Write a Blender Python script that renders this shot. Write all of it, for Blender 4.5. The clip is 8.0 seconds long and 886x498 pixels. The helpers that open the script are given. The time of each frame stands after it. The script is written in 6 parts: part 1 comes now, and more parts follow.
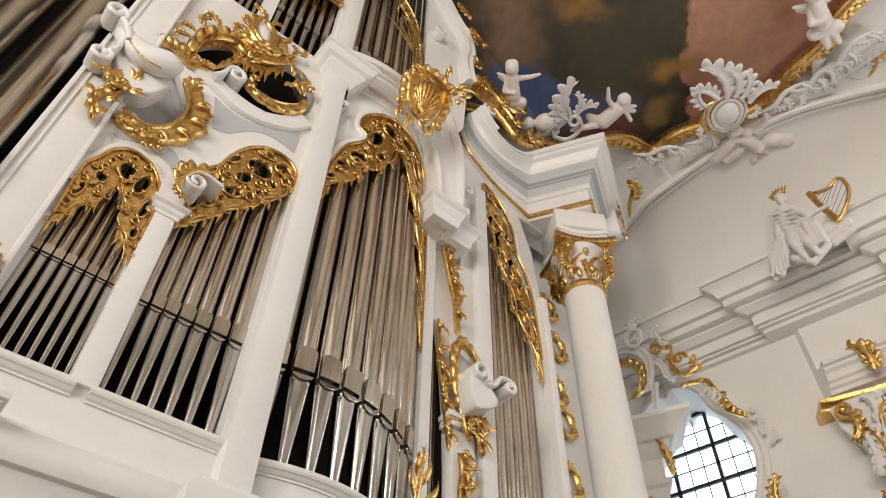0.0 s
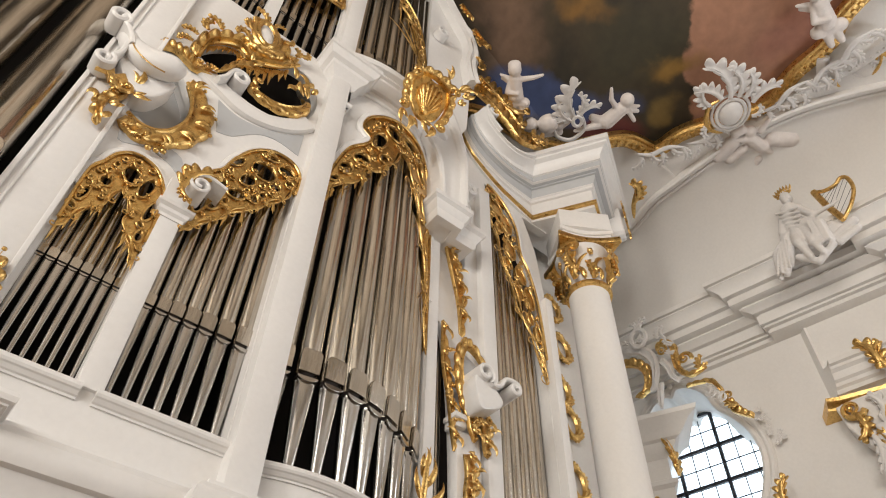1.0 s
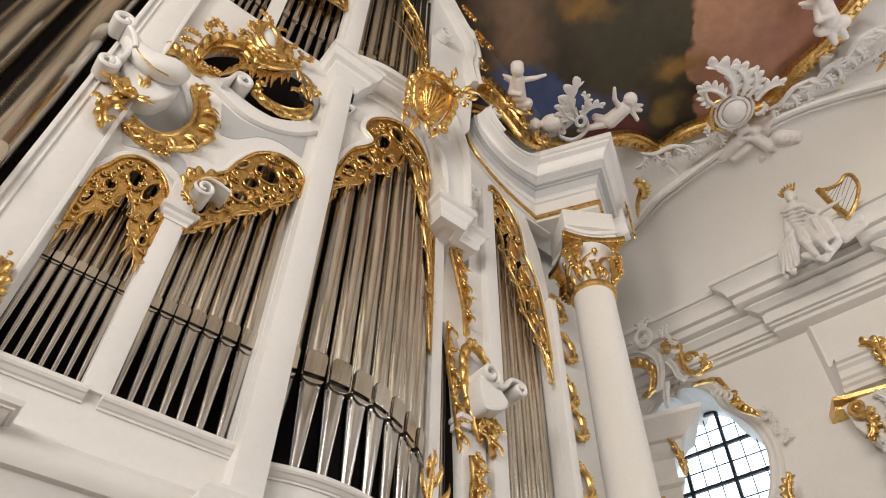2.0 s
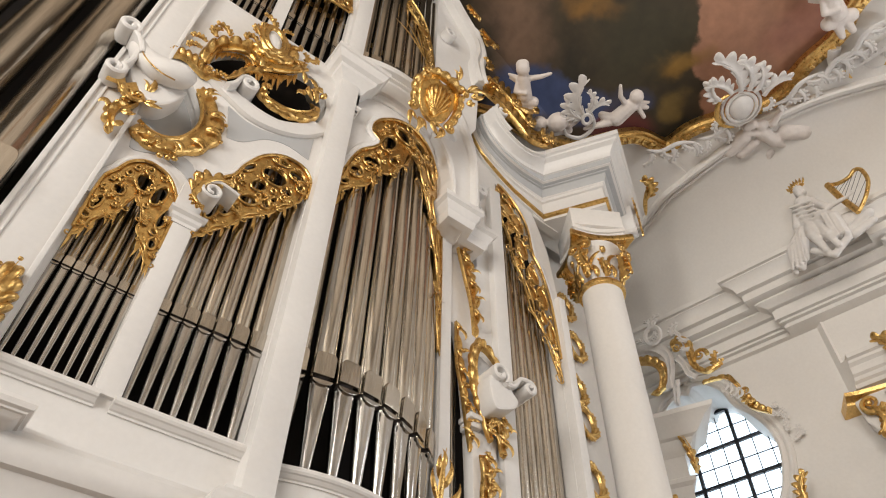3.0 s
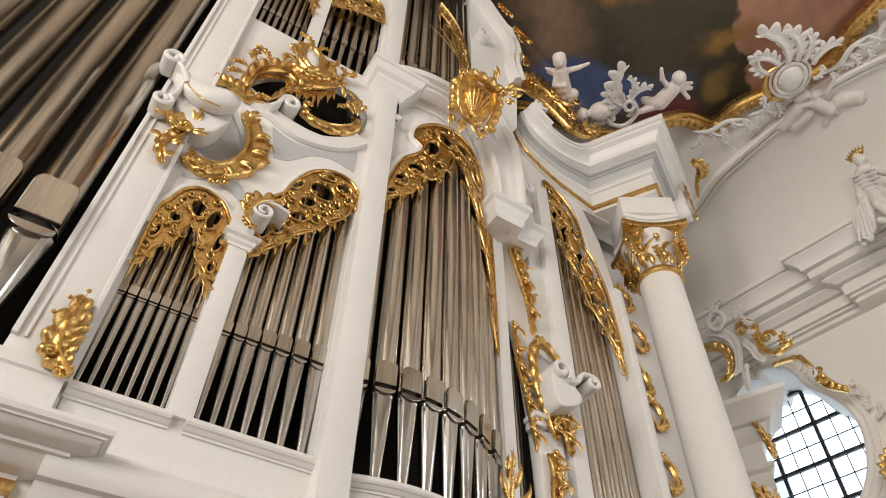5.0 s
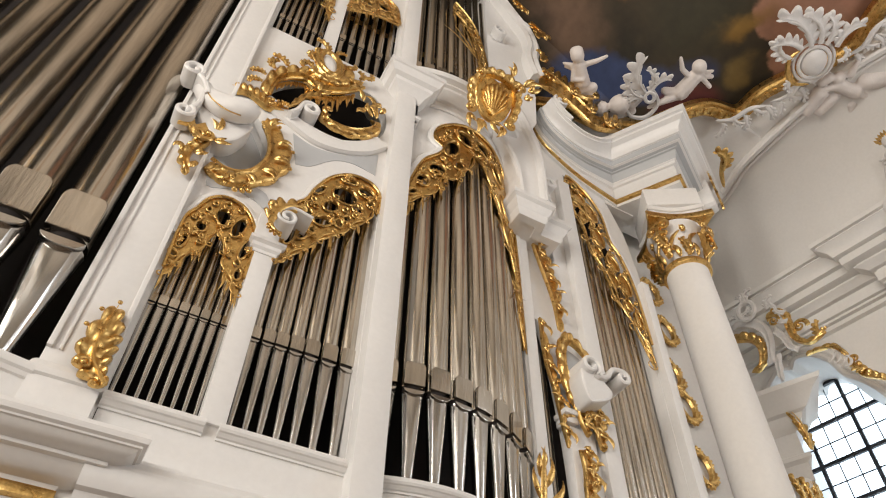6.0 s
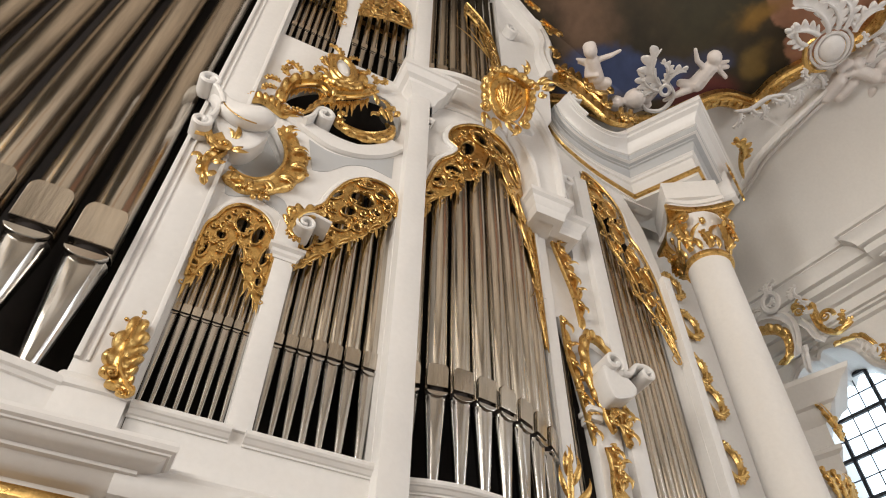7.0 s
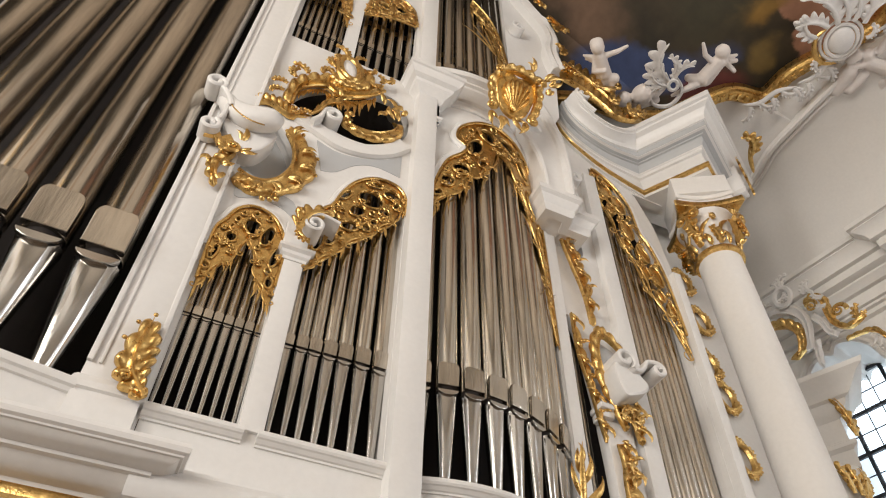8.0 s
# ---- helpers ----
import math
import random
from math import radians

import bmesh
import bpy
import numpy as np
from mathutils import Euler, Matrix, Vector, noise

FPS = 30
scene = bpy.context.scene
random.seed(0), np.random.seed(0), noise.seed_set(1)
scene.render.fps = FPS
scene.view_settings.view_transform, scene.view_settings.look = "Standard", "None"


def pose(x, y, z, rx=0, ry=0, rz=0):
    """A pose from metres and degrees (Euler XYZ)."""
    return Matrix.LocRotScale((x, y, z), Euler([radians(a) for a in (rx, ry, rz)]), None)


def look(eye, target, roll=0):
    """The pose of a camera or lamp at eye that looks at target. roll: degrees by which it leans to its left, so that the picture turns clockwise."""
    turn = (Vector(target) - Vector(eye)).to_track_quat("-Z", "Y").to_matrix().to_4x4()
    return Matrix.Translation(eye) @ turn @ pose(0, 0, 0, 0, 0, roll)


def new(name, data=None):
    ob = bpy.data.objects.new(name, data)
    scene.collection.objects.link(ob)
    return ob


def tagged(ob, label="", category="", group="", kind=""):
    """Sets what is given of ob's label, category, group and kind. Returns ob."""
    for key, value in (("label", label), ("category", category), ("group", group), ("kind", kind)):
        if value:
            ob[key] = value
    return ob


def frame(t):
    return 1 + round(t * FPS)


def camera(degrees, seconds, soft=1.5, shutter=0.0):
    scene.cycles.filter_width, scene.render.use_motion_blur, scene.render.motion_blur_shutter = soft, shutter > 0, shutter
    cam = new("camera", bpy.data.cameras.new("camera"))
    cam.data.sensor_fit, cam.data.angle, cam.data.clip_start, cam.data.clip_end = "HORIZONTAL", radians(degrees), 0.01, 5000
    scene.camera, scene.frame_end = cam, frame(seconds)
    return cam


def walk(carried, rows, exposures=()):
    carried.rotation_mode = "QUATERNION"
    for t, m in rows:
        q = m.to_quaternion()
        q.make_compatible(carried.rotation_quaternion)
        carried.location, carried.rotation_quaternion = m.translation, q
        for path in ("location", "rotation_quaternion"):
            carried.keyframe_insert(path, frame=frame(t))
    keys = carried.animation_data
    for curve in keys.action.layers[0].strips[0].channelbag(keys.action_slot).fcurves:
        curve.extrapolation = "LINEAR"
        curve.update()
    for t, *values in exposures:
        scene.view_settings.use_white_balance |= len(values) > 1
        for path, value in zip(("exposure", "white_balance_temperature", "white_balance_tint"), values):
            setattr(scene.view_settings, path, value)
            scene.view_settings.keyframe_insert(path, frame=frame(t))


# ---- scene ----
# Heights are counted from eye level (z = 0); the gallery floor lies 1.6 m below it.
# x runs along the organ's front, y into the organ.
cam = camera(64.84, 8.0, soft=1.1)
PATH = [(0, -39.66, 47.51, -1.02), (0.5, -39.39, 47.59, -1.04), (1, -39.15, 47.62, -1.00), (1.5, -38.86, 47.69, -0.95), (1.7, -38.76, 47.69, -0.95), (2.8, -37.94, 47.68, -0.92), (3, -37.64, 47.68, -0.92), (3.5, -35.96, 47.81, -0.88), (4, -34.40, 47.80, -0.90), (4.5, -32.92, 47.81, -0.89), (4.7, -32.34, 47.80, -0.89), (5.8, -29.03, 47.72, -0.93), (6, -28.56, 47.72, -0.94), (6.5, -27.30, 47.75, -0.84), (7, -26.18, 47.76, -0.84), (7.5, -25.48, 47.70, -0.88), (8, -25.12, 47.64, -0.89)]
walk(cam, [(t, pose(0, 0, 0, 90 + p, r, yaw)) for t, yaw, p, r in PATH], [(0, -0.66)])

# ---------------------------------------------------------------- light
world = bpy.data.worlds.new("sky")
scene.world = world
world.use_nodes = True
wn = world.node_tree.nodes
sky = wn.new("ShaderNodeTexSky")
sky.sky_type = "NISHITA"
sky.sun_disc = False
sky.sun_elevation, sky.sun_rotation = radians(40), radians(200)
world.node_tree.links.new(sky.outputs[0], wn["Background"].inputs[0])
wn["Background"].inputs[1].default_value = 0.15


def sun_lamp():
    data = bpy.data.lights.new("sun", "SUN")
    data.energy, data.angle, data.color = 2.0, radians(2), (1, 0.95, 0.88)
    ob = new("sun", data)
    ob.matrix_world = look((-20, -25, 30), (0, 0, 0))


sun_lamp()


def window_light(x, y, z, w, h, target, watts, colour):
    """Daylight entering through one opening of the nave."""
    data = bpy.data.lights.new("window_light", "AREA")
    data.shape, data.size, data.size_y, data.energy, data.color = "RECTANGLE", w, h, watts, colour
    ob = new("window_light", data)
    ob.matrix_world = look((x, y, z), target)


COOL, WARM = (0.90, 0.94, 1.0), (1.0, 0.945, 0.88)
for wy in (-2.2, -8.0, -13.0):
    window_light(-10.3, wy, 5.0, 2.2, 6.2, (2, wy + 2, 10.0), 1300, WARM)
    window_light(10.1, wy, 5.0, 2.2, 6.2, (0, wy, 10.0), 400, COOL)
window_light(10.25, 5.35, 5.3, 2.7, 3.9, (0, 3.4, 5.0), 28, (0.70, 0.85, 1.0))


# ---------------------------------------------------------------- materials
def material(name, colour, rough=0.5, metal=0.0, spread=0.06, scale=3.0, bump=0.02, fine=60.0, spec=0.5, stretch=(1, 1, 1), rvar=0.08, dark=None):
    """A surface with variation at two scales: broad tone shifts, fine grain, and a slight relief."""
    m = bpy.data.materials.new(name)
    m.use_nodes = True
    nt = m.node_tree
    nodes, link = nt.nodes, nt.links.new
    b = nodes["Principled BSDF"]
    b.inputs["Metallic"].default_value = metal
    b.inputs["Specular IOR Level"].default_value = spec
    tc = nodes.new("ShaderNodeTexCoord")
    mp = nodes.new("ShaderNodeMapping")
    mp.inputs["Scale"].default_value = stretch
    info = nodes.new("ShaderNodeNewGeometry")
    link(info.outputs["Position"], mp.inputs[0])
    big = nodes.new("ShaderNodeTexNoise")
    big.inputs["Scale"].default_value, big.inputs["Detail"].default_value = scale, 6
    small = nodes.new("ShaderNodeTexNoise")
    small.inputs["Scale"].default_value, small.inputs["Detail"].default_value = fine, 4
    link(mp.outputs[0], big.inputs["Vector"])
    link(mp.outputs[0], small.inputs["Vector"])
    mix = nodes.new("ShaderNodeMix")
    mix.data_type = "FLOAT"
    mix.inputs[0].default_value = 0.35
    link(big.outputs[0], mix.inputs[2])
    link(small.outputs[0], mix.inputs[3])
    ramp = nodes.new("ShaderNodeValToRGB")
    c = Vector(colour)
    lo = Vector(dark) if dark else c * (1 - 2 * spread)
    hi = c * (1 + spread)
    ramp.color_ramp.elements[0].position, ramp.color_ramp.elements[1].position = 0.3, 0.7
    ramp.color_ramp.elements[0].color = (*lo, 1)
    ramp.color_ramp.elements[1].color = (min(hi[0], 1), min(hi[1], 1), min(hi[2], 1), 1)
    link(mix.outputs[0], ramp.inputs[0])
    link(ramp.outputs[0], b.inputs["Base Color"])
    mr = nodes.new("ShaderNodeMapRange")
    mr.inputs[3].default_value, mr.inputs[4].default_value = max(rough - rvar, 0.02), min(rough + rvar, 1)
    link(mix.outputs[0], mr.inputs[0])
    link(mr.outputs[0], b.inputs["Roughness"])
    bp = nodes.new("ShaderNodeBump")
    bp.inputs["Strength"].default_value, bp.inputs["Distance"].default_value = 0.6, bump
    link(mix.outputs[0], bp.inputs["Height"])
    link(bp.outputs[0], b.inputs["Normal"])
    return m


PLASTER = material("white_plaster", (0.80, 0.775, 0.74), 0.75, spread=0.035, scale=0.9, bump=0.006, fine=22)
OLD_PLASTER = material("beige_plaster", (0.60, 0.54, 0.46), 0.8, spread=0.06, scale=0.6, bump=0.006, fine=18)
LACQUER = material("white_lacquered_wood", (0.80, 0.785, 0.765), 0.38, spread=0.035, scale=1.3, bump=0.003, fine=22)
PANEL = material("grey_blue_panel", (0.50, 0.51, 0.52), 0.4, spread=0.03, scale=2.2, bump=0.002, fine=14)
GOLD = material("gilding", (0.87, 0.61, 0.24), 0.30, 1.0, spread=0.05, scale=20, bump=0.012, fine=70, dark=(0.50, 0.29, 0.085), rvar=0.14)
STUCCO = material("white_stucco", (0.76, 0.735, 0.71), 0.7, spread=0.05, scale=7, bump=0.006, fine=50)
PINKISH = material("pale_stucco", (0.76, 0.70, 0.66), 0.7, spread=0.05, scale=7, bump=0.006, fine=50)
TIN = material("pipe_metal", (0.60, 0.55, 0.48), 0.19, 1.0, spread=0.18, scale=9, bump=0.006, fine=40, stretch=(1, 1, 0.08), rvar=0.1)
TIN_BRIGHT = material("polished_pipe_metal", (0.52, 0.50, 0.47), 0.18, 1.0, spread=0.05, scale=5, bump=0.001, fine=26, stretch=(1, 1, 0.08), rvar=0.04)
# near-black: shade inside case and pipe mouths as colour; board joints too
DARK = material("painted_shade_and_joint", (0.016, 0.011, 0.009), 0.8, spread=0.2, scale=3, bump=0.01, fine=20)
IRON = material("black_iron", (0.02, 0.022, 0.03), 0.5, spread=0.1, scale=8, bump=0.002)
FLOOR = material("floor_boards", (0.24, 0.17, 0.115), 0.4, spread=0.2, scale=2, bump=0.004, fine=30)
GLASS = bpy.data.materials.new("window_glass")
GLASS.use_nodes = True
_g = GLASS.node_tree.nodes["Principled BSDF"]
_g.inputs["Base Color"].default_value = (0.95, 0.98, 1, 1)
_g.inputs["Roughness"].default_value = 0.15
_g.inputs["Transmission Weight"].default_value = 1.0
_g.inputs["IOR"].default_value = 1.02


def fresco_material():
    """A painted sky: dark olive and umber clouds, blue, wine-red, ochre and rose fields with soft ragged borders."""
    m = bpy.data.materials.new("fresco_paint")
    m.use_nodes = True
    nt = m.node_tree
    nodes, link = nt.nodes, nt.links.new
    b = nodes["Principled BSDF"]
    b.inputs["Roughness"].default_value = 0.7
    geo = nodes.new("ShaderNodeNewGeometry")
    warp = nodes.new("ShaderNodeTexNoise")
    warp.inputs["Scale"].default_value, warp.inputs["Detail"].default_value = 1.6, 6
    link(geo.outputs["Position"], warp.inputs["Vector"])
    sub = nodes.new("ShaderNodeVectorMath")
    sub.operation = "SUBTRACT"
    sub.inputs[1].default_value = (0.5, 0.5, 0.5)
    link(warp.outputs["Color"], sub.inputs[0])
    mad = nodes.new("ShaderNodeVectorMath")
    mad.operation = "MULTIPLY_ADD"
    mad.inputs[1].default_value = (0.7, 0.7, 0)
    link(sub.outputs[0], mad.inputs[0])
    link(geo.outputs["Position"], mad.inputs[2])
    cloud = nodes.new("ShaderNodeTexNoise")
    cloud.inputs["Scale"].default_value, cloud.inputs["Detail"].default_value = 0.8, 8
    link(geo.outputs["Position"], cloud.inputs["Vector"])
    ramp = nodes.new("ShaderNodeValToRGB")
    e = ramp.color_ramp.elements
    e[0].position, e[0].color = 0.35, (0.021, 0.018, 0.010, 1)
    e[1].position, e[1].color = 0.7, (0.07, 0.048, 0.024, 1)
    link(cloud.outputs[0], ramp.inputs[0])
    colour = ramp.outputs[0]

    def field(x, y, rx, ry, turn, tone, inner=0.6, amount=1.0):
        nonlocal colour
        mp = nodes.new("ShaderNodeMapping")
        mp.vector_type = "TEXTURE"
        mp.inputs["Location"].default_value = (x, y, H_CEIL)
        mp.inputs["Rotation"].default_value = (0, 0, radians(turn))
        mp.inputs["Scale"].default_value = (rx, ry, 100)
        link(mad.outputs[0], mp.inputs[0])
        ln = nodes.new("ShaderNodeVectorMath")
        ln.operation = "LENGTH"
        link(mp.outputs[0], ln.inputs[0])
        mr = nodes.new("ShaderNodeMapRange")
        mr.interpolation_type = "SMOOTHSTEP"
        mr.inputs[1].default_value, mr.inputs[2].default_value = inner, 1.0
        mr.inputs[3].default_value, mr.inputs[4].default_value = amount, 0.0
        link(ln.outputs["Value"], mr.inputs[0])
        mx = nodes.new("ShaderNodeMix")
        mx.data_type = "RGBA"
        link(mr.outputs[0], mx.inputs[0])
        link(colour, mx.inputs[6])
        mx.inputs[7].default_value = (*tone, 1)
        colour = mx.outputs[2]

    for f in FIELDS:
        field(*f)
    grain = nodes.new("ShaderNodeTexNoise")
    grain.inputs["Scale"].default_value, grain.inputs["Detail"].default_value = 5, 8
    link(geo.outputs["Position"], grain.inputs["Vector"])
    mr = nodes.new("ShaderNodeMapRange")
    mr.inputs[3].default_value, mr.inputs[4].default_value = 0.65, 1.35
    link(grain.outputs[0], mr.inputs[0])
    mul = nodes.new("ShaderNodeVectorMath")
    mul.operation = "SCALE"
    link(colour, mul.inputs[0])
    link(mr.outputs[0], mul.inputs["Scale"])
    link(mul.outputs[0], b.inputs["Base Color"])
    return m


H_CEIL = 10.4
FIELDS = [  # x, y, radius, radius, turn, colour, inner, amount
    (4.2, 3.6, 1.5, 0.8, 40, (0.20, 0.12, 0.075), 0.2, 0.9),
    (4.95, 2.45, 0.7, 0.25, 130, (0.25, 0.125, 0.025), 0.2, 0.85),
    (5.75, 2.2, 0.8, 1.2, 20, (0.04, 0.034, 0.017), 0.35, 1.0),
    (7.64, 0.29, 2.0, 3.6, -51.5, (0.36, 0.185, 0.115), 0.96, 1.0),
    (7.2, 0.4, 0.6, 1.0, 10, (0.30, 0.13, 0.09), 0.2, 0.8),
    (6.32, 2.0, 0.25, 0.6, 20, (0.27, 0.15, 0.03), 0.3, 0.8),
    (6.75, 2.6, 0.35, 0.4, 0, (0.20, 0.13, 0.035), 0.3, 0.8),
    (5.3, 4.05, 1.5, 0.42, -42, (0.045, 0.065, 0.15), 0.5, 1.0),
    (6.2, 2.95, 0.4, 0.25, -45, (0.05, 0.06, 0.12), 0.3, 0.8),
    (6.4, 3.55, 0.8, 0.42, -45, (0.12, 0.03, 0.025), 0.4, 1.0),
    # next two: pale fields out of view, added to brighten the pipes' reflections
    (0.0, -6.5, 7.5, 6.0, 0, (0.66, 0.59, 0.50), 0.6, 0.95),
    (-1.0, 1.0, 4.6, 3.6, 0, (0.60, 0.50, 0.39), 0.5, 0.9),
    (-2.0, -5.0, 1.5, 3.0, 0, (0.30, 0.19, 0.11), 0.3, 0.9),
    (3.0, -7.0, 2.0, 3.0, 30, (0.34, 0.23, 0.14), 0.3, 0.8)]
FRESCO = fresco_material()


# ---------------------------------------------------------------- mesh tools
def mesh_object(name, mesh, mat, parent=None, label="", smooth=True, sharp=None):
    sharp = sharp or (50 if mat in (GOLD, STUCCO) else 30 if mat in (TIN, TIN_BRIGHT) else 24)
    ob = new(name, mesh)
    if not mesh.materials:
        mesh.materials.append(mat)
    if smooth:
        mesh.shade_smooth()
        mesh.set_sharp_from_angle(angle=radians(sharp))
    if parent:
        ob.parent = parent
    if label:
        tagged(ob, label)
    return ob


def part(name, bm, mat, parent=None, label="", smooth=True):
    mesh = bpy.data.meshes.new(name)
    bmesh.ops.recalc_face_normals(bm, faces=bm.faces[:])
    bm.to_mesh(mesh)
    bm.free()
    return mesh_object(name, mesh, mat, parent, label, smooth)


def thing(name, label, category, at=(0, 0, 0), group="", kind=""):
    ob = new(name)
    ob.location = at
    return tagged(ob, label, category, group, kind)


def bm_box(bm, x0, x1, y0, y1, z0, z1, bevel=0.0):
    r = bmesh.ops.create_cube(bm, size=1, matrix=Matrix.LocRotScale(((x0 + x1) / 2, (y0 + y1) / 2, (z0 + z1) / 2), None, (abs(x1 - x0), abs(y1 - y0), abs(z1 - z0))))
    if bevel:
        edges = list({e for v in r["verts"] for e in v.link_edges})
        bmesh.ops.bevel(bm, geom=edges, offset=bevel, segments=2, affect="EDGES", profile=0.5)
    return r["verts"]


def smooth_line(points, n=8, closed=False):
    """A Catmull-Rom curve through a few control points of any dimension."""
    p = np.array(points, float)
    k = len(p)
    out = []
    spans = k if closed else k - 1
    for i in range(spans):
        a, b, c, d = (p[(i - 1) % k], p[i], p[(i + 1) % k], p[(i + 2) % k]) if closed else (p[max(i - 1, 0)], p[i], p[i + 1], p[min(i + 2, k - 1)])
        for s in range(n):
            t = s / n
            out.append(0.5 * (2 * b + (c - a) * t + (2 * a - 5 * b + 4 * c - d) * t * t + (3 * b - a - 3 * c + d) * t ** 3))
    if not closed:
        out.append(p[-1])
    return out


def plate(outlines, depth, bevel=0.0):
    """A flat board with holes: the first outline is its edge, the others are cut through. It lies in x (right), z (up), y from 0 (front) to depth."""
    cu = bpy.data.curves.new("outline", "CURVE")
    cu.dimensions, cu.fill_mode = "2D", "BOTH"
    cu.extrude = depth / 2 - bevel
    cu.bevel_depth, cu.bevel_resolution = bevel, 1
    cu.offset = -bevel
    for o in outlines:
        s = cu.splines.new("POLY")
        s.points.add(len(o) - 1)
        for q, v in zip(s.points, o):
            q.co = (v[0], v[1], 0, 1)
        s.use_cyclic_u = True
    ob = bpy.data.objects.new("outline", cu)
    mesh = bpy.data.meshes.new_from_object(ob)
    bpy.data.objects.remove(ob)
    bpy.data.curves.remove(cu)
    mesh.transform(Matrix.Translation((0, depth / 2, 0)) @ pose(0, 0, 0, 90))
    return mesh


def bow(mesh, f, steps):
    """Bends a board that lies along x: each point moves in y by f(x)."""
    bm = bmesh.new()
    bm.from_mesh(mesh)
    for x in steps:
        bmesh.ops.bisect_plane(bm, geom=bm.verts[:] + bm.edges[:] + bm.faces[:], plane_co=(x, 0, 0), plane_no=(1, 0, 0))
    for v in bm.verts:
        v.co.y += f(v.co.x)
    bm.to_mesh(mesh)
    bm.free()
    return mesh


def bm_sweep(bm, profile, path, closed=False, up=True):
    """A moulding: profile of (out, height) carried along a plan line of (x, y) or (x, y, z); out is to the line's right."""
    pts = [Vector((q[0], q[1], q[2] if len(q) > 2 else 0)) for q in path]
    n = len(pts)
    rings = []
    for i, p in enumerate(pts):
        a = pts[i - 1] if (i or closed) else None
        b = pts[(i + 1) % n] if (i < n - 1 or closed) else None
        d1 = (p - a).xy.normalized() if a is not None else None
        d2 = (b - p).xy.normalized() if b is not None else None
        d1 = d1 if d1 is not None else d2
        d2 = d2 if d2 is not None else d1
        n1, n2 = Vector((d1.y, -d1.x)), Vector((d2.y, -d2.x))
        m = (n1 + n2)
        m = m / max(m.length_squared / 2, 0.3)
        rings.append([bm.verts.new((p.x + m.x * o, p.y + m.y * o, p.z + h)) for o, h in profile])
    k = len(profile)
    for i in range(n if closed else n - 1):
        r, s = rings[i], rings[(i + 1) % n]
        for j in range(k):
            bm.faces.new((r[j], r[(j + 1) % k], s[(j + 1) % k], s[j]))
    if not closed:
        bm.faces.new(rings[0])
        bm.faces.new(rings[-1][::-1])


def bm_lathe(bm, profile, at=(0, 0, 0), seg=24, turn=6.2832):
    """profile: (radius, height) from below upwards."""
    rings = []
    for r, z in profile:
        rings.append([bm.verts.new((at[0] + r * math.cos(i / seg * turn), at[1] + r * math.sin(i / seg * turn), at[2] + z)) for i in range(seg)])
    for a, b in zip(rings, rings[1:]):
        for i in range(seg):
            bm.faces.new((a[i], a[(i + 1) % seg], b[(i + 1) % seg], b[i]))
    bm.faces.new(rings[0][::-1])
    bm.faces.new(rings[-1])


def bm_tube(bm, path, radii, normal=(0, -1, 0), flat=0.6, seg=8):
    """A carved strand along a 3D line with a changing half-width; flat: its thickness across the normal, as a share of the width."""
    pts = [Vector(p) for p in path]
    nv = Vector(normal)
    rings = []
    for i, p in enumerate(pts):
        d = (pts[min(i + 1, len(pts) - 1)] - pts[max(i - 1, 0)]).normalized()
        side = d.cross(nv)
        side = side.normalized() if side.length > 1e-5 else Vector((1, 0, 0))
        up = side.cross(d).normalized()
        r = radii[i] if hasattr(radii, "__len__") else radii
        rings.append([bm.verts.new(p + side * (r * math.cos(a)) + up * (r * flat * math.sin(a))) for a in (k * 2 * math.pi / seg for k in range(seg))])
    for a, b in zip(rings, rings[1:]):
        for i in range(seg):
            bm.faces.new((a[i], a[(i + 1) % seg], b[(i + 1) % seg], b[i]))
    bm.faces.new(rings[0][::-1])
    bm.faces.new(rings[-1])


def bm_ribbon(bm, pts, y0, y1, thick):
    """A broad rolled band: a line in the x-z plane drawn out from y0 to y1."""
    rings = []
    n = len(pts)
    for i, p in enumerate(pts):
        d = Vector((pts[min(i + 1, n - 1)][0] - pts[max(i - 1, 0)][0], pts[min(i + 1, n - 1)][1] - pts[max(i - 1, 0)][1])).normalized()
        a = Vector((-d.y, d.x)) * thick / 2
        e = thick * 0.3
        rings.append([bm.verts.new(v) for v in ((p[0] + a.x, y0 + e, p[1] + a.y), (p[0] + a.x * 0.4, y0, p[1] + a.y * 0.4), (p[0] - a.x * 0.4, y0, p[1] - a.y * 0.4), (p[0] - a.x, y0 + e, p[1] - a.y), (p[0] - a.x, y1, p[1] - a.y), (p[0] + a.x, y1, p[1] + a.y))])
    for a, b in zip(rings, rings[1:]):
        for j in range(6):
            bm.faces.new((a[j], a[(j + 1) % 6], b[(j + 1) % 6], b[j]))
    bm.faces.new(rings[0])
    bm.faces.new(rings[-1][::-1])


def coil(x, z, r, a0, turns, tight=0.3, n=22):
    return [(x + r * (1 - (1 - tight) * i / n) * math.cos(radians(a0) + turns * 6.2832 * i / n), z + r * (1 - (1 - tight) * i / n) * math.sin(radians(a0) + turns * 6.2832 * i / n)) for i in range(n + 1)]


# ---------------------------------------------------------------- the church
def wall_x(y):
    """The side wall leans in towards the organ."""
    return 9.95 - 0.2 * (y - 1) if y > 0 else 10.15


